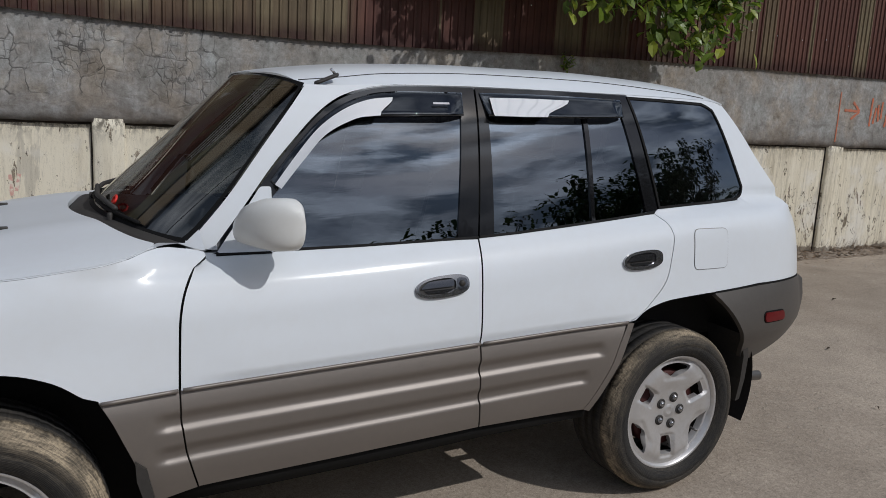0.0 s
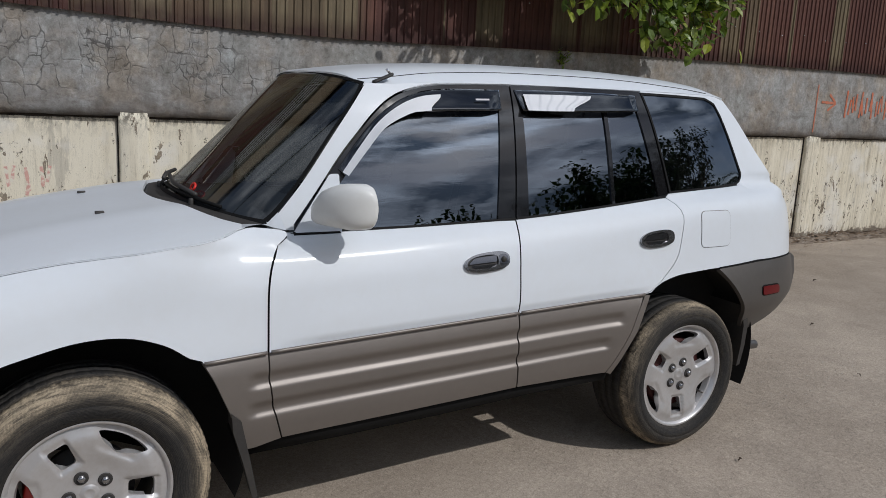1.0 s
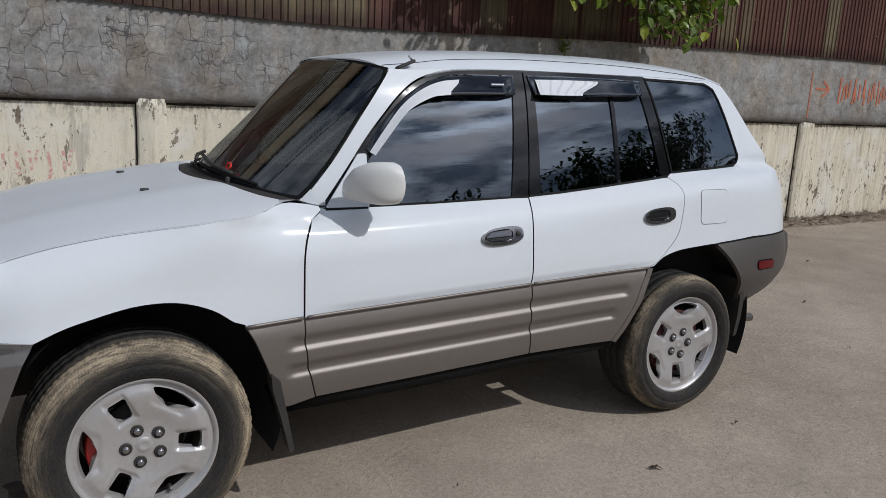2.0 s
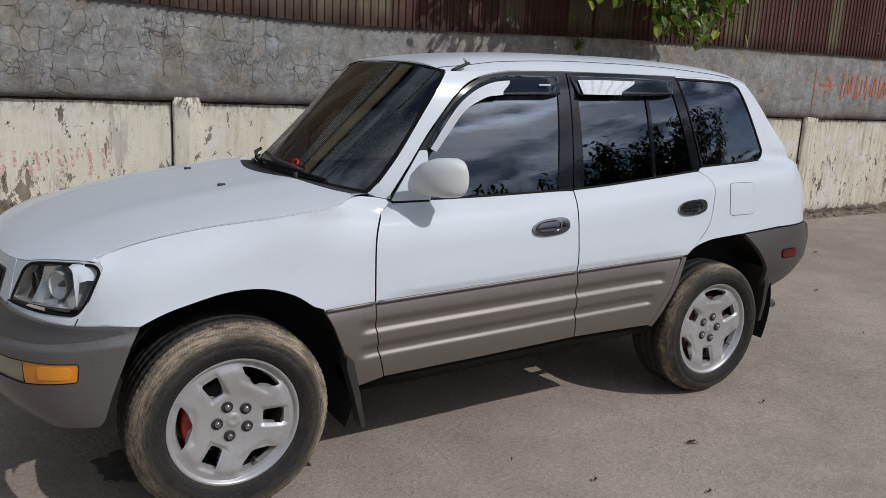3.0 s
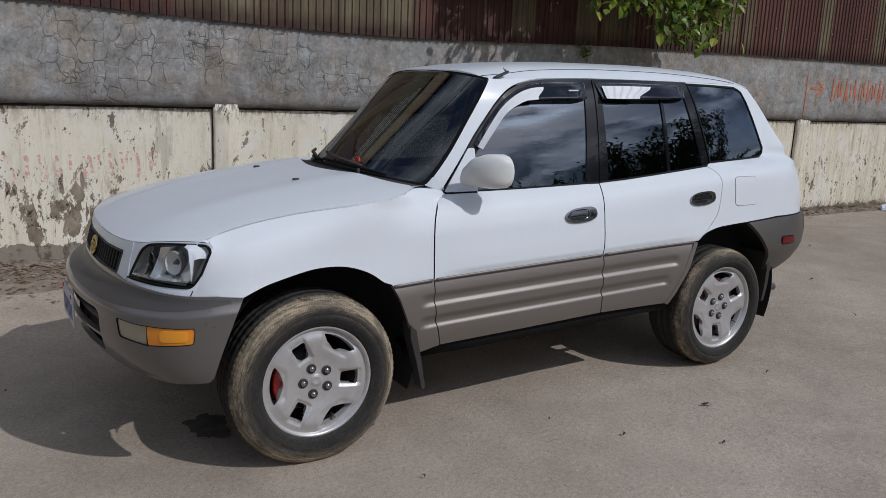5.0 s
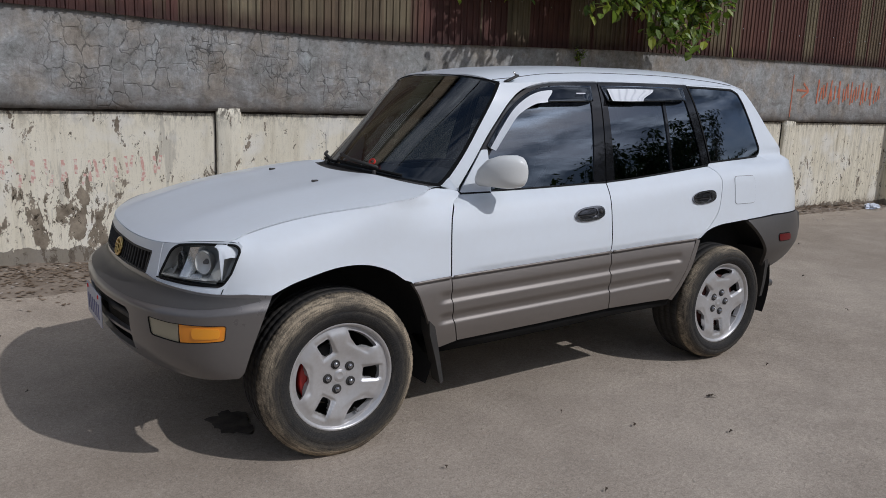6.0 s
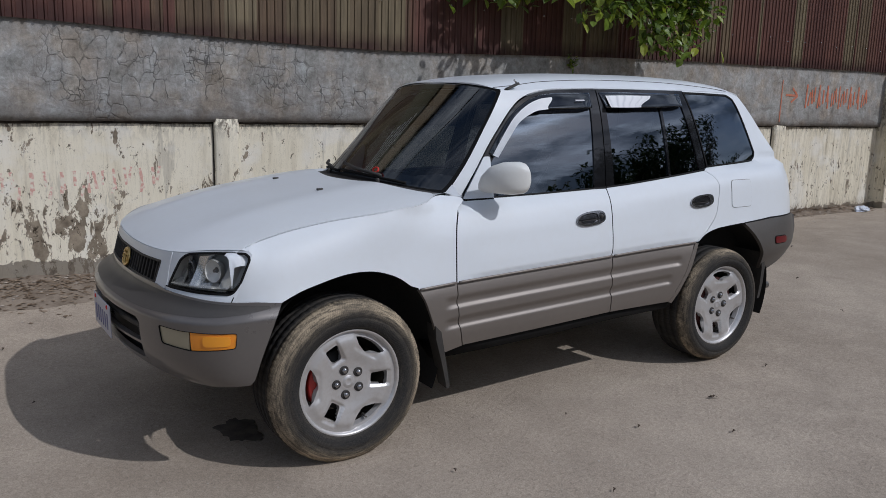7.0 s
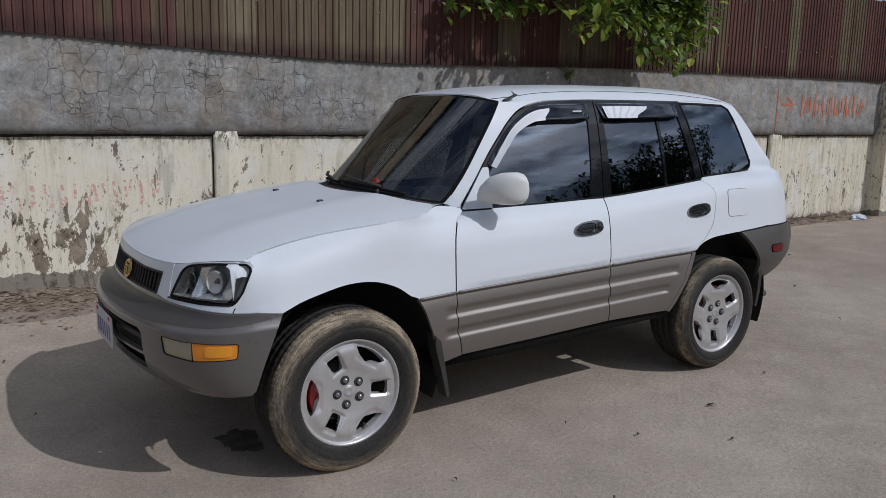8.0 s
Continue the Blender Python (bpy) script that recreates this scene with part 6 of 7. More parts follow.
    intake_hi = rounded([(-0.45, 0.553), (0.45, 0.553), (0.45, 0.630), (0.42, 0.650), (-0.42, 0.650), (-0.45, 0.630)], 0.01, 3)
    intake_lo = rounded([(-0.44, 0.472), (0.44, 0.472), (0.45, 0.540), (-0.45, 0.540)], 0.014, 3)
    bu = part("front_bumper", patch(outline, bumper, 0.025, 0.008, 0.001, 0.02, [intake_hi, intake_lo] + fogs, out=front, rows=[0.41 + 0.015 * k for k in range(17)] + [0.662 + 0.0045 * k for k in range(14)] + [0.735, 0.752]), FRONT_CLAD, car, "taupe plastic front bumper")
    part("bumper_recess", patch([(-0.60, 0.435), (0.60, 0.435), (0.60, 0.70), (-0.60, 0.70)], lambda u, z: bumper(u, min(max(z, 0.52), 0.64), -0.065) + Vector((0, 0, z - min(max(z, 0.52), 0.64))), 0.04, 0.04, 0, 0, out=front), UNDER, bu)
    part("intake_bar", tube([bumper(-0.50 + 0.1 * k, 0.600, -0.035) for k in range(11)], 0.014, 8), BLACK, bu)
    for sgn in (-1, 1):
        part("towing_eye", box((0.05, 0.06, 0.035), bumper(sgn * 0.40, 0.585, -0.05), 0.01), UNDER, bu)
    # number plate with plain bars
    pc = bumper(0.0, 0.60, 0.012)
    pl = part("number_plate", box((0.006, 0.33, 0.140), (pc.x + 0.004, 0.0, 0.565), 0.002), PLATE, bu, "white number plate with plain dark bars")
    for k in range(6):
        part("plate_bar", box((0.003, 0.018, 0.068), (pc.x + 0.0, -0.115 + 0.046 * k, 0.556)), PLATE_INK, pl, "", False)
    for yb in (-0.12, 0.12):
        part("plate_bolt", lathe([(0, -0.005), (0.008, -0.004), (0.01, 0.0)], 10, "Y"), RED_CLIP, pl).matrix_local = pose(pc.x + 0.001, yb, 0.622, 0, 0, -90)

    # windscreen, cowl, roof
    def ws(a, b):
        return windshield(a, b)
    bm = bmesh.new()
    NA, NB = 40, 24
    grid = [[bm.verts.new(ws(-0.985 + 1.97 * i / NA, 0.015 + 0.965 * k / NB)) for k in range(NB + 1)] for i in range(NA + 1)]
    for i in range(NA):
        for k in range(NB):
            bm.faces.new((grid[i][k], grid[i + 1][k], grid[i + 1][k + 1], grid[i][k + 1]))
    bmesh.ops.recalc_face_normals(bm, faces=bm.faces)
    wsob = part("windscreen", bm, WINDSHIELD, car, "dark tinted windscreen")
    ring = [(-1.0 + 2.0 * i / 40, 0.0) for i in range(40)] + [(1.0, k / 24) for k in range(24)] + [(1.0 - 2.0 * i / 40, 1.0) for i in range(40)] + [(-1.0, 1 - k / 24) for k in range(24)]
    inner = []
    for u, v in ring:
        w_ = 2 * v - 1
        c_ = (abs(u) * abs(w_)) ** 9
        inner.append((u * (0.974 - 0.016 * c_), 0.502 + w_ * (0.482 - 0.012 * c_)))
    bm = bmesh.new()
    o1 = [bm.verts.new(windshield(u, v, -0.003)) for u, v in ring]
    o2 = [bm.verts.new(windshield(u, v, -0.002)) for u, v in inner]
    for i in range(len(ring)):
        j = (i + 1) % len(ring)
        bm.faces.new((o1[i], o1[j], o2[j], o2[i]))
    bmesh.ops.recalc_face_normals(bm, faces=bm.faces)
    part("windscreen_seal", bm, SEAL, wsob, "black windscreen seal")
    # cowl
    bm = bmesh.new()
    rowsc = []
    bk = curve(back)
    bk = [(x, -y) for x, y in bk][:-1] + bk[::-1]
    for i, (x, y) in enumerate(bk):
        a = max(-1, min(1, y / 0.665))
        w0 = windshield(a, 0.02)
        h0 = Vector((x + 0.004, y, hood_z(x, y) - 0.012))
        rowsc.append([bm.verts.new(h0 + Vector((0.0, 0, -0.03))), bm.verts.new(h0), bm.verts.new(h0 * 0.5 + w0 * 0.5 + Vector((0, 0, -0.006))), bm.verts.new(w0 + Vector((0.01, 0, -0.004)))])
    for a, b in zip(rowsc, rowsc[1:]):
        for k in range(3):
            bm.faces.new((a[k], b[k], b[k + 1], a[k + 1]))
    bmesh.ops.recalc_face_normals(bm, faces=bm.faces)
    part("cowl", bm, BLACK, car, "black plastic cowl panel")
    # wipers
    for y0, y1 in ((-0.30, 0.24), (0.26, 0.62)):
        wp = part("wiper", tube([windshield(y0 / 0.66, 0.045, -0.018), windshield((y0 * 0.6 + y1 * 0.4) / 0.66, 0.055, -0.030), windshield((y0 * 0.3 + y1 * 0.7) / 0.66, 0.080, -0.030)], 0.0085, 8), BLACK, car, "black wiper arm and blade")
        part("blade", tube([windshield(((y0 - 0.16) + 0.56 * k / 6) / 0.66, 0.028 + 0.012 * k / 6, -0.012) for k in range(7)], 0.0070, 6), SEAL, wp)
        part("pivot", lathe([(0.0, 0.004), (0.007, 0.003), (0.009, -0.004), (0.010, -0.02)], 16, "Z"), BLACK, wp).location = windshield(y0 / 0.66, 0.02, -0.008) + Vector((-0.01, 0, 0.005))
    rc = windshield(-0.36, 0.078, -0.02)
    clip = part("red_clip", tube([rc + Vector((0.012 * math.sin(a) * 0.5, 0.026 * math.cos(a), 0.012 * math.sin(a))) for a in [2 * math.pi * k / 16 for k in range(17)]], 0.0045, 6), RED_CLIP, car, "red plastic clip on the wiper")
    # roof
    ROOF_END = rear_end(1.55)
    hdr = curve([(-0.206, 0.468), (-0.238, 0.36), (-0.264, 0.18), (-0.275, 0.0)])
    edge_r = [(x, side_width(x, rail_z(x))) for x in [-0.16 + 0.05 * k for k in range(38)] if x < ROOF_END - 0.055]
    half = [(-0.275, 0.0)] + hdr[::-1][1:] + edge_r + curve([(ROOF_END, 0.44), (ROOF_END + 0.015, 0.30), (ROOF_END + 0.02, 0.0)])
    outline = half + [(x, -y) for x, y in half[::-1]][1:-1]
    roof = part("roof", patch(outline, lambda x, y: Vector((x, y, roof_z(x, y))), 0.03, 0.03, 0.0, 0.012, out=(0, 0, 1)), PAINT, car)
    for s in (-1, 1):
        line = [Vector((x, s * yy, roof_z(x, yy) + 0.0005)) for x, yy in [(-0.205 + 0.05 * k, min(0.452, 0.440 + 0.10 * k * 0.05) - 0.055 * max(0, (-0.205 + 0.05 * k - 1.3))) for k in range(37)]]
        part("roof_moulding", tube(line, 0.0020, 6), BLACK, roof, "thin dark roof moulding")
    # antenna base
    an = part("antenna", loft([[(-0.165 + 0.075 * f, -0.487 + 0.013 * c - 0.004, 1.558 + 0.030 * f + 0.007 * sn) for c, sn in [(math.cos(a), math.sin(a)) for a in [2 * math.pi * k / 14 for k in range(14)]]] for f in (0.0, 0.12, 0.5, 0.85, 1.0)]), BLACK, car, "short black antenna base")
    part("antenna_tip", tube([(-0.098, -0.488, 1.592), (-0.112, -0.488, 1.606)], 0.005, 8), CHROME, an)

    # rear panel, underbody, inner shell
    ze = [0.57 + 0.0166 * k for k in range(60)]
    bm = bmesh.new()
    rowsr = []
    for z in ze:
        x = rear_end(z)
        w = side_width(x, z)
        rowsr.append([bm.verts.new((x - 0.003 + 0.07 * (1 - (t / 1.0) ** 2), t * (w - 0.001), z)) for t in [-1 + 0.1 * k for k in range(21)]])
    for a, b in zip(rowsr, rowsr[1:]):
        for k in range(20):
            bm.faces.new((a[k], b[k], b[k + 1], a[k + 1]))
    bmesh.ops.recalc_face_normals(bm, faces=bm.faces)
    part("tailgate", bm, PAINT, car)
    # unseen rod added to split the sunlit patch on the ground
    part("brake_pipe", tube([(0.74, -0.60, 0.41), (0.86, -0.595, 0.40), (1.0, -0.58, 0.42)], 0.017, 8), UNDER, car)
    part("underbody", box((3.20, 0.94, 0.16), (0.12, 0, 0.42), 0.03), UNDER, car)
    part("floor_pan", box((1.50, 1.44, 0.10), (0.03, 0, 0.44), 0.02), UNDER, car)
    part("engine_bay", box((0.95, 0.90, 0.46), (-1.20, 0, 0.66), 0.03), UNDER, car)
    part("bulkhead", box((0.06, 1.28, 0.55), (-0.66, 0, 0.74), 0.01), UNDER, car)
    part("boot_floor", box((0.95, 1.20, 0.28), (1.36, 0, 0.70), 0.03), UNDER, car)
    # exhaust
    part("exhaust_pipe", lathe([(0.018, 0.30), (0.022, 0.30), (0.022, 0.0), (0.018, 0.0), (0.018, 0.25)], 20, "Z"), STEEL, car, "dull steel tail pipe").matrix_local = look((1.895, -0.640, 0.345), (2.5, -0.70, 0.33))

    # cabin
    bm = box((0.40, 1.26, 0.18), (-0.44, 0, 0.985), 0.05, 3)
    box((0.22, 0.42, 0.09), (-0.40, -0.34, 1.075), 0.04, 3, bm=bm)
    part("dashboard", bm, INSIDE, car, "dark dashboard")
    st = part("steering_wheel", tube([(0.0, 0.185 * math.cos(2 * math.pi * k / 32), 0.185 * math.sin(2 * math.pi * k / 32)) for k in range(33)], 0.014, 8), BLACK, car)
    st.matrix_local = pose(-0.20, -0.34, 1.00, 0, -25, 0)
    part("hub", box((0.04, 0.15, 0.12), (0, 0, 0), 0.02), BLACK, st)
    for x, ys_ in ((0.28, (-0.34, 0.34)), (1.02, (-0.36, 0.0, 0.36))):
        for y in ys_:
            seat = part("seat", box((0.50, 0.50, 0.16), (x - 0.12, y, 0.66), 0.06, 3), INSIDE, car, "dark cloth seat")
            bk_ = part("backrest", box((0.14, 0.48, 0.58), (0, 0, 0.27), 0.06, 3), INSIDE, seat)
            bk_.matrix_local = pose(x + 0.12, y, 0.70, 0, 14, 0)
            hr = part("headrest", box((0.09, 0.27, 0.17), (0, 0, 0.66), 0.04, 3), INSIDE, seat)
            hr.matrix_local = pose(x + 0.12, y, 0.70, 0, 12, 0)
    bm = box((0.02, 0.20, 0.06), (0, 0, 0), 0.008)
    rm = part("rear_view_mirror", bm, BLACK, car)
    rm.location = (-0.20, 0.0, 1.50)
    # wheels
    base = wheel_shape()
    spots = ((-1.195, -1, -3), (1.207, -1, 28), (-1.195, 1, 20), (1.207, 1, 75))
    for k, (x, s, spin) in enumerate(spots):
        m = pose(x, s * 0.815, 0.343, 0, 0, 0 if s < 0 else 180) @ pose(0, 0, 0, 0, -spin, 0)
        w = base if k == 0 else copy_thing(base, m)
        w.parent = car
        w.matrix_local = m
        if x > 0:
            # the rear tyres have a lower wall
            low_tyre = next(c for c in w.children if c.name.startswith("tyre"))
            low_tyre.data = low_tyre.data.copy()
            for v in low_tyre.data.vertices:
                r = math.hypot(v.co.x, v.co.z)
                f = (0.229 + (r - 0.229) * 0.80) / r
                v.co.x *= f
                v.co.z *= f
        cm = Matrix.Translation((x, s * 0.815, 0.343)) @ (Matrix.Identity(4) if s < 0 else pose(0, 0, 0, 0, 0, 180))
        bm = loft([[(r * math.cos(a), y, r * math.sin(a)) for r, y in ((0.095, 0.045), (0.168, 0.045), (0.172, 0.06), (0.172, 0.13), (0.095, 0.13))] for a in [radians(152 + 56 * i / 8) for i in range(9)]])
        if x < 0:
            part("brake_caliper", bm, CALIPER, car, "red painted brake caliper").matrix_local = cm
        else:
            part("brake_drum", lathe([(0.0, 0.05), (0.150, 0.052), (0.158, 0.06), (0.158, 0.13)], 40), DRUM, car, "dark rusty brake drum").matrix_local = cm
        part("axle", tube([(x, s * 0.74, 0.343), (x, s * 0.45, 0.35)], 0.045, 12), UNDER, car)
    return car


build_car()


# ---- trees ----
def leaf_shape(bm, at, way, up, length, width):
    """One leaf, folded a little along its rib."""
    d = way.normalized()
    s = d.cross(up)
    s = s.normalized() if s.length > 1e-4 else Vector((1, 0, 0))
    n = s.cross(d).normalized()
    p = [at, at + d * length * 0.30 + s * width * 0.42 + n * width * 0.10, at + d * length * 0.68 + s * width * 0.40 + n * width * 0.06, at + d * length - n * length * 0.10,
         at + d * length * 0.68 - s * width * 0.40 + n * width * 0.06, at + d * length * 0.30 - s * width * 0.42 + n * width * 0.10, at + d * length * 0.5]
    v = [bm.verts.new(q) for q in p]
    for f in ((0, 1, 6), (1, 2, 6), (2, 3, 6), (3, 4, 6), (4, 5, 6), (5, 0, 6)):
        bm.faces.new([v[i] for i in f])


def wander(a, b, n, rnd, amount, sag=0.0):
    a, b = Vector(a), Vector(b)
    out = []
    for k in range(n + 1):
        t = k / n
        p = a.lerp(b, t) + Vector((0, 0, sag * math.sin(math.pi * t)))
        if 0 < k < n:
            p += Vector((rnd.uniform(-1, 1), rnd.uniform(-1, 1), rnd.uniform(-1, 1))) * amount
        out.append(p)
    return out


def overhanging_tree():
    rnd = random.Random(11)
    tree = thing("tree", "leafy green tree hanging over the fence from behind", "tree", pose(3.6, 4.3, 0))
    back = Matrix.Translation((-3.6, -4.3, 0))
    bm = tube([back @ Vector(p) for p in wander((3.6, 4.3, -0.1), (3.5, 4.0, 3.4), 7, rnd, 0.05)], 0.16, 12, taper=0.6)
    part("trunk", bm, BARK, tree)
    tips = [(3.20, 1.80, 2.30), (3.45, 1.82, 2.10), (3.66, 1.80, 1.97), (3.86, 1.80, 2.06), (4.04, 1.80, 2.20), (4.20, 1.76, 2.36), (3.40, 1.80, 2.45), (3.75, 1.85, 2.35), (4.00, 1.78, 2.50), (3.12, 1.80, 2.55),
            (2.45, 1.78, 2.21), (2.66, 1.76, 2.32), (2.86, 1.80, 2.27), (2.55, 1.80, 2.48), (2.92, 1.80, 2.48), (1.15, 1.80, 2.35), (1.40, 1.78, 2.34), (1.64, 1.80, 2.31), (1.88, 1.80, 2.32), (1.50, 1.80, 2.47), (1.78, 1.78, 2.50)]
    low = len(tips)
    for k in range(44):
        tips.append((2.35 + 2.65 * ((k * 0.618) % 1.0), 1.45 + 0.95 * ((k * 0.414) % 1.0), 2.72 + 0.85 * ((k * 0.732) % 1.0)))
    crown = bmesh.new()
    twigs = bmesh.new()
    for i, tip in enumerate(tips):
        tip = Vector(tip)
        if i < low:
            k_ = 1.150 if tip.x < 2.0 else 1.064
            tip = Vector((-2.646 + (tip.x + 2.646) * k_, -3.669 + (tip.y + 3.669) * k_, 1.549 + (tip.z - 1.549) * k_ - 0.07))
        root = Vector((3.5 + 0.5 * (tip.x - 3.5), 2.9 + rnd.uniform(-0.2, 0.2), 3.55 + rnd.uniform(-0.15, 0.25)))
        path = wander(root, tip, 8, rnd, 0.05, 0.22)
        tube([back @ p for p in path], 0.012, 6, twigs, 0.35)
        if i % 4 == 0:
            tube([back @ p for p in wander((3.5, 4.0, 3.3), root, 6, rnd, 0.05)], 0.055, 8, twigs, 0.4)
        dense = (70 if tip.x < 2.3 else 60 if tip.x < 3.2 else 120) if i < low else (54 if tip.x > 3.5 else 44)
        for k in range(dense):
            t = rnd.random() ** (0.28 if i < low else 0.55)
            p = path[min(int(t * 8), 7)].lerp(path[min(int(t * 8) + 1, 8)], t * 8 % 1)
            spread = 0.095 if i < low else 0.22
            p = p + Vector((rnd.gauss(0, spread), rnd.gauss(0, spread * 0.8), rnd.gauss(0.03, spread * 0.6)))
            way = Vector((rnd.uniform(-1, 1), rnd.uniform(-1, 0.7), rnd.uniform(-1.1, 0.35)))
            size = rnd.uniform(0.085, 0.175)
            leaf_shape(crown, back @ p, way, Vector((rnd.uniform(-0.5, 0.5), rnd.uniform(-0.7, 0.2), 1)), size, size * rnd.uniform(0.5, 0.68))
    part("limbs", twigs, BARK, tree)
    tagged(part("crown", crown, LEAF, tree, "broad glossy green leaves", False), kind="stuff")


overhanging_tree()


def wall_sprig():
    rnd = random.Random(5)
    plant = thing("wall_plant", "small green shrub rooted in the top of the wall", "plant", pose(3.29, 2.83, 1.80))
    crown, twig = bmesh.new(), bmesh.new()
    for k in range(9):
        tip = Vector((rnd.uniform(-0.10, 0.10), rnd.uniform(-0.10, -0.01), rnd.uniform(0.0, 0.14)))
        tube(wander((0, 0.03, 0), tip, 3, rnd, 0.01), 0.003, 5, twig)
        for j in range(7):
            p = tip * rnd.uniform(0.5, 1.1) + Vector((rnd.gauss(0, 0.02), rnd.gauss(0, 0.015), rnd.gauss(0, 0.02)))
            leaf_shape(crown, p, Vector((rnd.uniform(-1, 1), rnd.uniform(-1, 0.2), rnd.uniform(-0.6, 0.6))), Vector((0, -0.4, 1)), rnd.uniform(0.025, 0.05), 0.024)
    part("stems", twig, BARK, plant)
    tagged(part("leaves", crown, LEAF, plant, "", False), kind="stuff")


wall_sprig()


def yard_tree(x, y, h, spread, seed, leaves):
    rnd = random.Random(seed)
    tree = thing("tree", "dark leafy tree across the yard, mirrored in the car windows", "tree", pose(x, y, 0), "trees across the yard")
    part("trunk", tube(wander((0, 0, -0.1), (0.2, 0.1, h * 0.55), 6, rnd, 0.12), 0.20, 10, taper=0.45), BARK, tree)
    crown, limbs = bmesh.new(), bmesh.new()
    for k in range(26):
        a, r = rnd.uniform(0, 6.283), spread * rnd.uniform(0.25, 1.0)
        tip = Vector((r * math.cos(a), r * math.sin(a), h * rnd.uniform(0.42, 1.0) - 0.25 * r))
        path = wander((0.1, 0.05, h * rnd.uniform(0.3, 0.5)), tip, 5, rnd, 0.15, 0.2)
        tube(path, 0.05, 6, limbs, 0.25)
        for j in range(leaves):
            t = rnd.uniform(0.45, 1.0)
            p = path[min(int(t * 5), 4)].lerp(path[min(int(t * 5) + 1, 5)], t * 5 % 1) + Vector((rnd.gauss(0, 0.28), rnd.gauss(0, 0.28), rnd.gauss(0, 0.18)))
            size = rnd.uniform(0.26, 0.50)
            leaf_shape(crown, p, Vector((rnd.uniform(-1, 1), rnd.uniform(-1, 1), rnd.uniform(-0.8, 0.4))), Vector((0, 0, 1)), size, size * 0.5)
    part("limbs", limbs, BARK, tree)
    tagged(part("crown", crown, FAR_LEAF, tree, "", False), kind="stuff")


for k, (x, y, h, sp, leaves) in enumerate(((10.5, -11.0, 6.2, 2.7, 62), (14.0, -11.5, 8.0, 3.5, 70), (16.8, -11.8, 9.6, 4.2, 84), (7.2, -13.5, 5.6, 2.6, 60), (20.8, -12.0, 10.4, 4.6, 95), (3.6, -15.0, 5.0, 2.4, 60))):
    yard_tree(x, y, h, sp, 40 + k, leaves)


def tree_belt():
    """Unseen dark foliage added on the open sides to block low sky light."""
    rnd = random.Random(21)
    bm = bmesh.new()
    for k in range(9000):
        u = rnd.uniform(0, 132)
        if u < 28:
            x, y = -32 + rnd.gauss(0, 0.8), -24 + u
        elif u < 104:
            x, y = -32 + (u - 28), -24 + rnd.gauss(0, 0.8)
        else:
            x, y = 44 + rnd.gauss(0, 0.8), -24 + (u - 104)
        top = 5.6 + 1.6 * noise.noise(Vector((x * 0.21, y * 0.21, 4)))
        p = Vector((x, y, rnd.uniform(0.1, 1.0) * top))
        size = rnd.uniform(0.7, 1.4)
        leaf_shape(bm, p, Vector((rnd.uniform(-1, 1), rnd.uniform(-1, 1), rnd.uniform(-0.9, 0.5))), Vector((rnd.uniform(-1, 1), rnd.uniform(-1, 1), 0.6)), size, size * 0.6)
    tagged(part("tree_belt", bm, FAR_LEAF, None, "", False), "unseen dark foliage added to block low sky light", "trees", kind="stuff")


tree_belt()


# ---- paint marks on the wall ----
def stroke(bm, pts, width, face):
    """A painted line on the wall: face gives the wall's depth at x and z."""
    pts = [Vector(p) for p in pts]
    fine = []
    for a, b in zip(pts, pts[1:]):
        n = max(1, int((b - a).length / 0.03))
        fine += [a.lerp(b, k / n) for k in range(n)]
    fine.append(pts[-1])
    rows_ = []
    for k, p in enumerate(fine):
        d = (fine[min(k + 1, len(fine) - 1)] - fine[max(k - 1, 0)]).normalized()
        n = Vector((-d.y, d.x)) * width * (0.5 + 0.12 * math.sin(k * 2.3))
        rows_.append([bm.verts.new((q.x, face(q.x, q.y), q.y)) for q in (p + n, p - n)])
    for a, b in zip(rows_, rows_[1:]):
        bm.faces.new((a[0], a[1], b[1], b[0]))


def on_band(x, z):
    return band_face(x, z) - 0.0045


def on_panel(x, z):
    return panel_face(x, z, -4.26, -0.57) - 0.0012


def build_marks():
    mark = thing("painted_sign", "orange-red sprayed arrow and row of bars on grey cement", "graffiti", WALL)
    bm = bmesh.new()
    stroke(bm, [(7.07, 1.25), (7.07, 1.80)], 0.018, on_band)
    part("upright_line", bm, ORANGE_PAINT, mark, "", False)
    bm = bmesh.new()
    stroke(bm, [(7.16, 1.605), (7.41, 1.60)], 0.028, on_band)
    stroke(bm, [(7.30, 1.70), (7.43, 1.603)], 0.028, on_band)
    stroke(bm, [(7.43, 1.597), (7.29, 1.51)], 0.028, on_band)
    part("arrow", bm, ORANGE_PAINT, mark, "", False)
    for k in range(24):
        x = 7.64 + 0.066 * k + 0.012 * math.sin(k * 3.7)
        lean = 0.03 * math.sin(k * 2.1)
        bm = bmesh.new()
        stroke(bm, [(x, 1.44 + 0.03 * ((k * 5) % 4)), (x + lean, 1.76 - 0.035 * ((k * 7) % 4))], 0.030, on_band)
        part("sign_bar", bm, ORANGE_PAINT, mark, "", False)
    old = thing("faded_sign", "faded pink row of painted bars on the cream wall", "graffiti", WALL)
    for k in range(24):
        x = -2.22 + 0.052 * k + 0.018 * math.sin(k * 2.9)
        z = 0.615 + 0.030 * ((k * 5) % 4) + 0.022 * (k > 15)
        bm = bmesh.new()
        stroke(bm, [(x, z), (x + 0.022 * math.sin(k * 1.7), z + 0.09 + 0.024 * ((k * 3) % 4))], 0.021, on_panel)
        part("sign_bar", bm, PINK_PAINT, old, "", False)


build_marks()


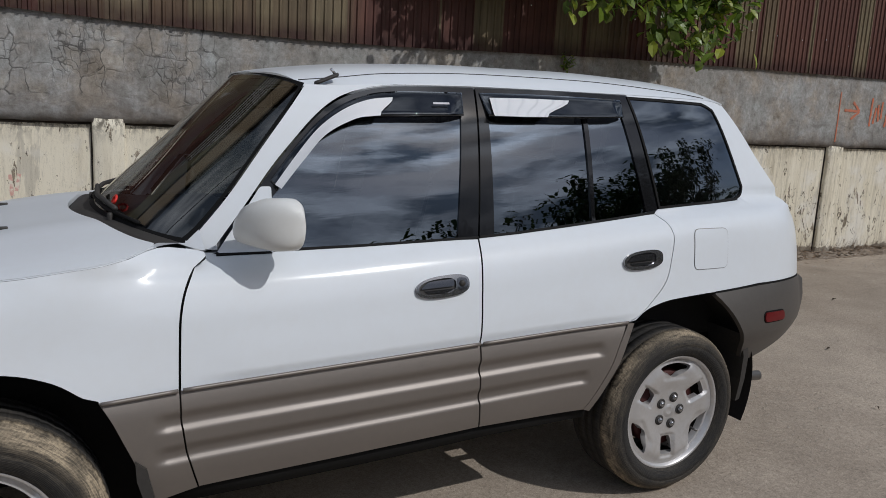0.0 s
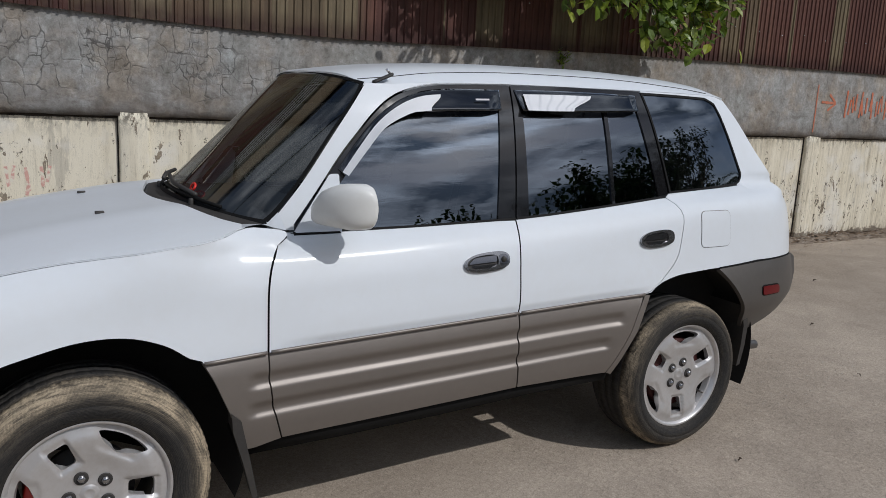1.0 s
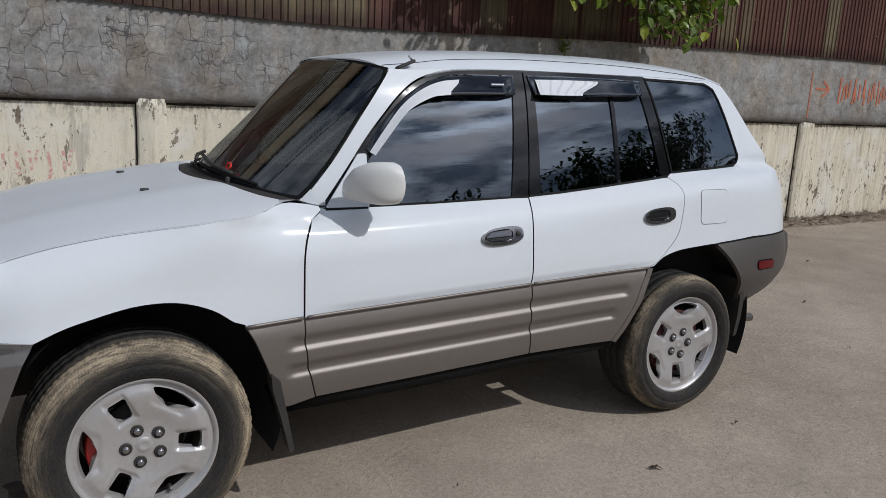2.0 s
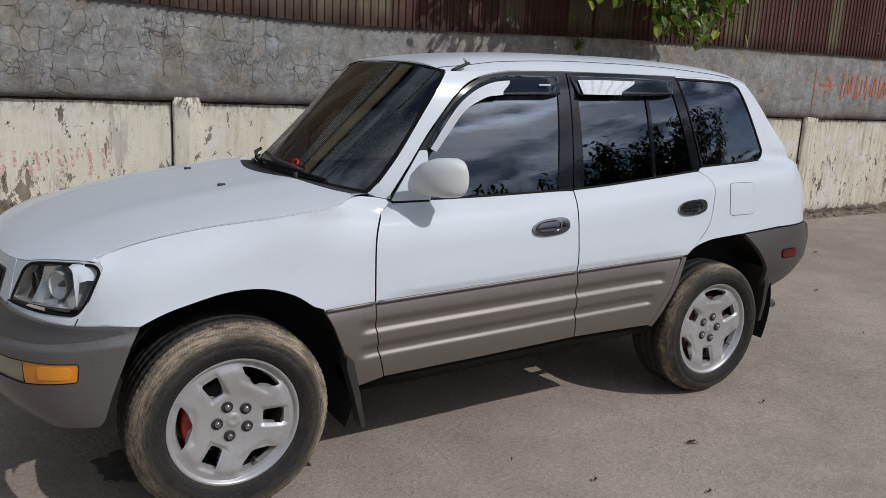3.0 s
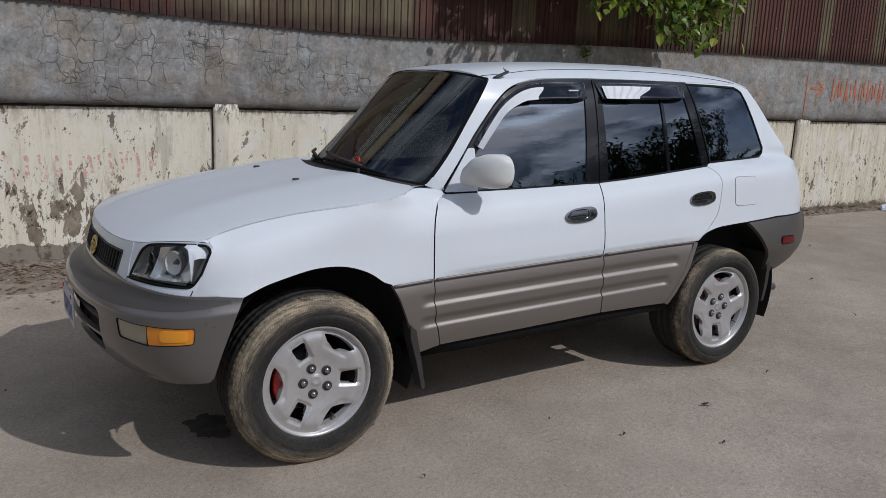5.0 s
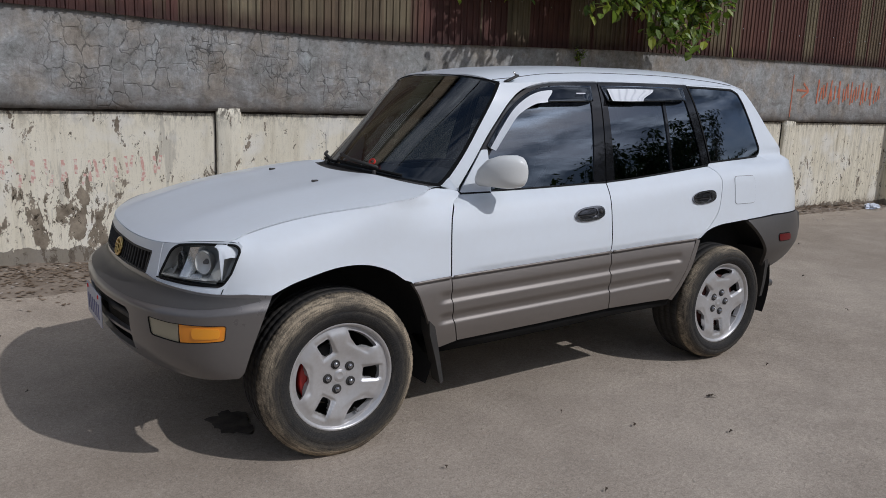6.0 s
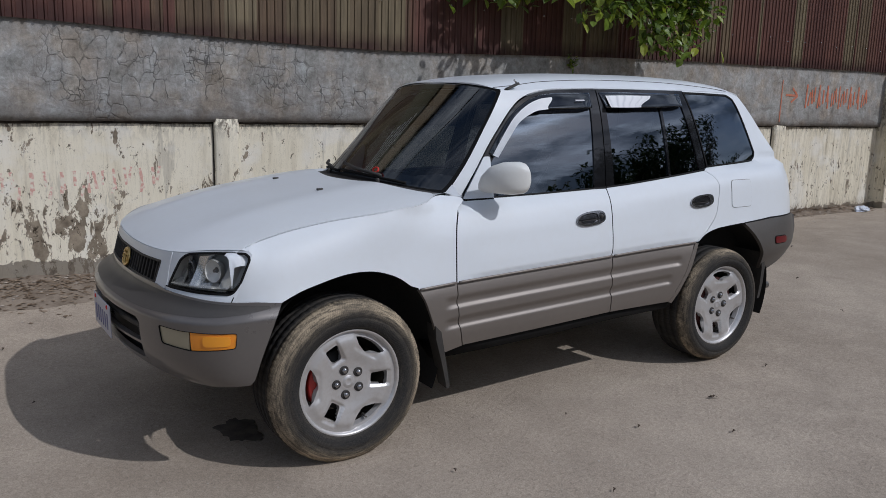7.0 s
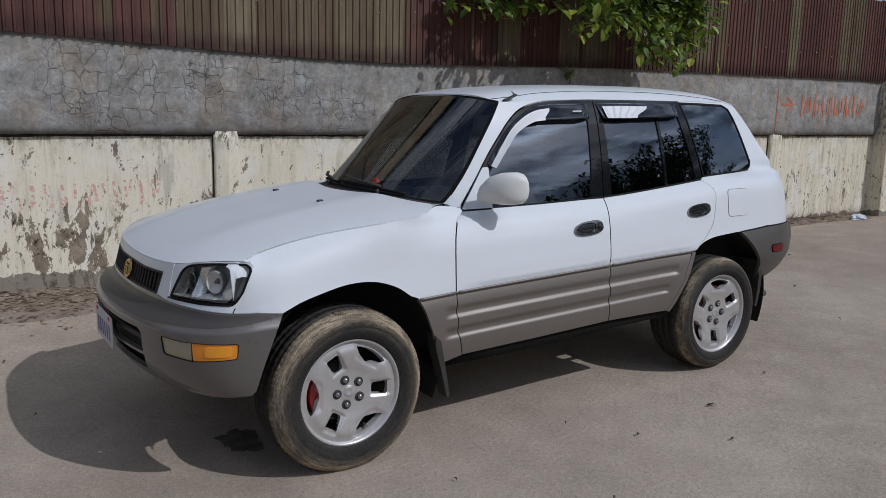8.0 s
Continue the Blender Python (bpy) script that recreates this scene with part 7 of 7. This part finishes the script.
# ---- litter along the wall and on the yard ----
BANKS = ((-6.0, 2.5, 0.07, 0.85), (3.5, 10.0, 0.06, 0.45))


def soil_top(x, y):
    """The height of the ground with the soil banks on it."""
    z = ground_height(x, y)
    for x0, x1, h, w in BANKS:
        if x0 < x < x1:
            t = (2.97 - y) / (w * (1 + 0.25 * noise.noise(Vector((x * 1.3, 0, 5)))))
            if t < 1:
                f = min(1, 6 * (x - x0) / (x1 - x0), 6 * (x1 - x) / (x1 - x0))
                z = ground_height(x, y) - 0.006 + f * (1 - max(t, 0)) ** 1.4 * h * (1 + 0.5 * noise.noise(Vector((x * 2.2, y * 2, 1))))
    return z


def bank(x0, x1, height, width, name, label):
    """Low uneven bank of soil swept against the wall."""
    bm = bmesh.new()
    nx, ny = int((x1 - x0) / 0.05), 14
    grid = []
    for i in range(nx + 1):
        x = x0 + (x1 - x0) * i / nx
        col = []
        for j in range(ny + 1):
            t = j / ny
            y = 2.97 - width * t * (1 + 0.25 * noise.noise(Vector((x * 1.3, 0, 5))))
            fade = min(1, 6 * i / nx, 6 * (nx - i) / nx)
            z = ground_height(x, y) - 0.006 + fade * (1 - t) ** 1.4 * height * (1 + 0.5 * noise.noise(Vector((x * 2.2, y * 2, 1)))) + 0.012 * noise.noise(Vector((x * 11, y * 11, 2))) * (1 - t)
            col.append(bm.verts.new((x, y, z)))
        grid.append(col)
    for a, b in zip(grid, grid[1:]):
        for j in range(ny):
            bm.faces.new((a[j], a[j + 1], b[j + 1], b[j]))
    tagged(part(name, bm, SOIL, None), label, "soil", kind="structure")


bank(-6.0, 2.5, 0.07, 0.85, "soil_strip", "low bank of dry soil along the wall foot")
bank(3.5, 10.0, 0.06, 0.45, "soil_strip", "low bank of dry soil along the wall foot")


def chips(name, label, category, mat, count, place, size, flat, seed):
    rnd = random.Random(seed)
    bm = bmesh.new()
    for k in range(count):
        x, y = place(rnd)
        z = soil_top(x, y)
        s = size * rnd.uniform(0.4, 1.4)
        a = rnd.uniform(0, 6.283)
        n = 5
        tilt = rnd.uniform(-0.5, 0.5)
        ring = []
        for i in range(n):
            b = a + 6.283 * i / n
            r = s * rnd.uniform(0.55, 1.0) * (1.0 if not flat else (1.0 if i % 2 else 0.6))
            ring.append(bm.verts.new((x + r * math.cos(b), y + r * math.sin(b), z + (0.002 if not flat else 0.004 + 0.3 * s * tilt * math.cos(b)))))
        top = bm.verts.new((x + s * 0.1, y, z + s * (0.10 if flat else 0.38)))
        for i in range(n):
            bm.faces.new((ring[i], ring[(i + 1) % n], top))
    return tagged(part(name, bm, mat, None, "", False), label, category, kind="stuff")


chips("leaf_litter", "dry brown leaf litter swept against the wall", "litter", LITTER, 2600, lambda r: (r.uniform(-4, 1.0), 2.93 - abs(r.gauss(0, 0.36))), 0.028, True, 1)
chips("leaf_litter", "dry brown leaf litter and weeds at the wall foot", "litter", LITTER, 1000, lambda r: (r.uniform(4.5, 9.6), 2.93 - abs(r.gauss(0, 0.16))), 0.034, True, 2)
chips("rubble", "small loose stones beside the wall", "stones", STONE, 900, lambda r: (r.uniform(-4, 9.5), 2.92 - abs(r.gauss(0, 0.45))), 0.017, False, 3)
chips("grit", "scattered grit on the yard", "grit", STONE, 2600, lambda r: (r.uniform(-3.5, 9), r.uniform(-2.6, 2.5)), 0.0055, False, 4)


chips("gravel", "patch of loose gravel on the yard", "gravel", STONE, 500, lambda r: (r.gauss(2.5, 0.42), r.gauss(-0.45, 0.30)), 0.0055, False, 5)
chips("gravel", "patch of loose gravel on the yard", "gravel", STONE, 300, lambda r: (r.gauss(3.6, 0.55), r.gauss(0.5, 0.28)), 0.006, False, 6)


def dry_weeds():
    rnd = random.Random(8)
    bm = bmesh.new()
    for k in range(700):
        x = rnd.uniform(4.8, 9.6)
        y = 2.95 - abs(rnd.gauss(0, 0.05))
        base = Vector((x, y, ground_height(x, y) + 0.02))
        tip = base + Vector((rnd.gauss(0, 0.06), rnd.gauss(-0.03, 0.04), rnd.uniform(0.04, 0.19)))
        w = Vector((0.004, 0, 0))
        bm.faces.new([bm.verts.new(p) for p in (base - w, base + w, tip)])
    tagged(part("dry_weeds", bm, LITTER, None, "", False), "dry brown weeds along the wall foot", "weeds", kind="stuff")


dry_weeds()


def loose_leaf(x, y, size, turn, seed):
    rnd = random.Random(seed)
    bm = bmesh.new()
    n = 12
    mid = [Vector((size * (k / n - 0.5) * 2, 0.12 * size * math.sin(k), 0.004 + 0.010 * math.sin(math.pi * k / n))) for k in range(n + 1)]
    lo, hi = [], []
    for k, p in enumerate(mid):
        w = size * 0.45 * math.sin(math.pi * min(max(k / n, 0.03), 0.97)) * rnd.uniform(0.6, 1.0)
        lo.append(bm.verts.new(p + Vector((0, -w, 0.004 * rnd.random()))))
        hi.append(bm.verts.new(p + Vector((0, w, 0.006 * rnd.random()))))
    for k in range(n):
        bm.faces.new((lo[k], lo[k + 1], hi[k + 1], hi[k]))
    ob = part("dry_leaf", bm, DRY_LEAF, None)
    ob.matrix_world = pose(x, y, ground_height(x, y), 0, 0, turn)
    tagged(ob, "curled dark dry leaf on the concrete", "leaf", "loose leaves")


for k, (x, y, size, turn) in enumerate(((0.431, -1.517, 0.016, 10), (0.691, -1.197, 0.030, -25), (0.097, -1.24, 0.017, 40), (-0.888, -1.147, 0.012, 80), (1.35, -1.05, 0.016, 20), (-0.45, -1.62, 0.012, 30),
                                        (2.9, -0.6, 0.018, 70), (2.2, -1.4, 0.012, 15), (3.6, 0.2, 0.022, 5), (-0.1, -0.95, 0.010, 60), (4.9, 1.1, 0.03, 15), (-2.25, 0.55, 0.014, 30), (-2.3, 1.5, 0.02, 80))):
    loose_leaf(x, y, size, turn, 70 + k)


def crumpled_bag():
    bm = bmesh.new()
    bmesh.ops.create_icosphere(bm, subdivisions=3, radius=1.0)
    for v in bm.verts:
        k = 1 + 0.45 * noise.noise(v.co * 2.6) + 0.2 * noise.noise(v.co * 7)
        v.co = Vector((v.co.x * 0.17 * k, v.co.y * 0.09 * k, max(v.co.z * 0.055 * k, -0.012) + 0.012))
    ob = part("plastic_bag", bm, BAG, None, "", False)
    ob.matrix_world = pose(8.98, 2.62, ground_height(8.98, 2.62) + 0.012, 0, 0, 12)
    tagged(ob, "crumpled white plastic bag lying by the wall", "bag")


crumpled_bag()


def damp_patch():
    bm = bmesh.new()
    pts = []
    for k in range(40):
        a = 6.283 * k / 40
        r = 0.9 + 0.45 * noise.noise(Vector((math.cos(a) * 1.5, math.sin(a) * 1.5, 3))) + 0.28 * noise.noise(Vector((math.cos(a) * 5, math.sin(a) * 5, 8)))
        pts.append(bm.verts.new((-1.50 + 0.10 * r * math.cos(a), -0.27 + 0.14 * r * math.sin(a), 0.006)))
    c = bm.verts.new((-1.50, -0.27, 0.007))
    for k in range(40):
        bm.faces.new((pts[k], pts[(k + 1) % 40], c))
    tagged(part("oil_stain", bm, DAMP, None), "dark damp oil stain on the concrete", "stain")


damp_patch()
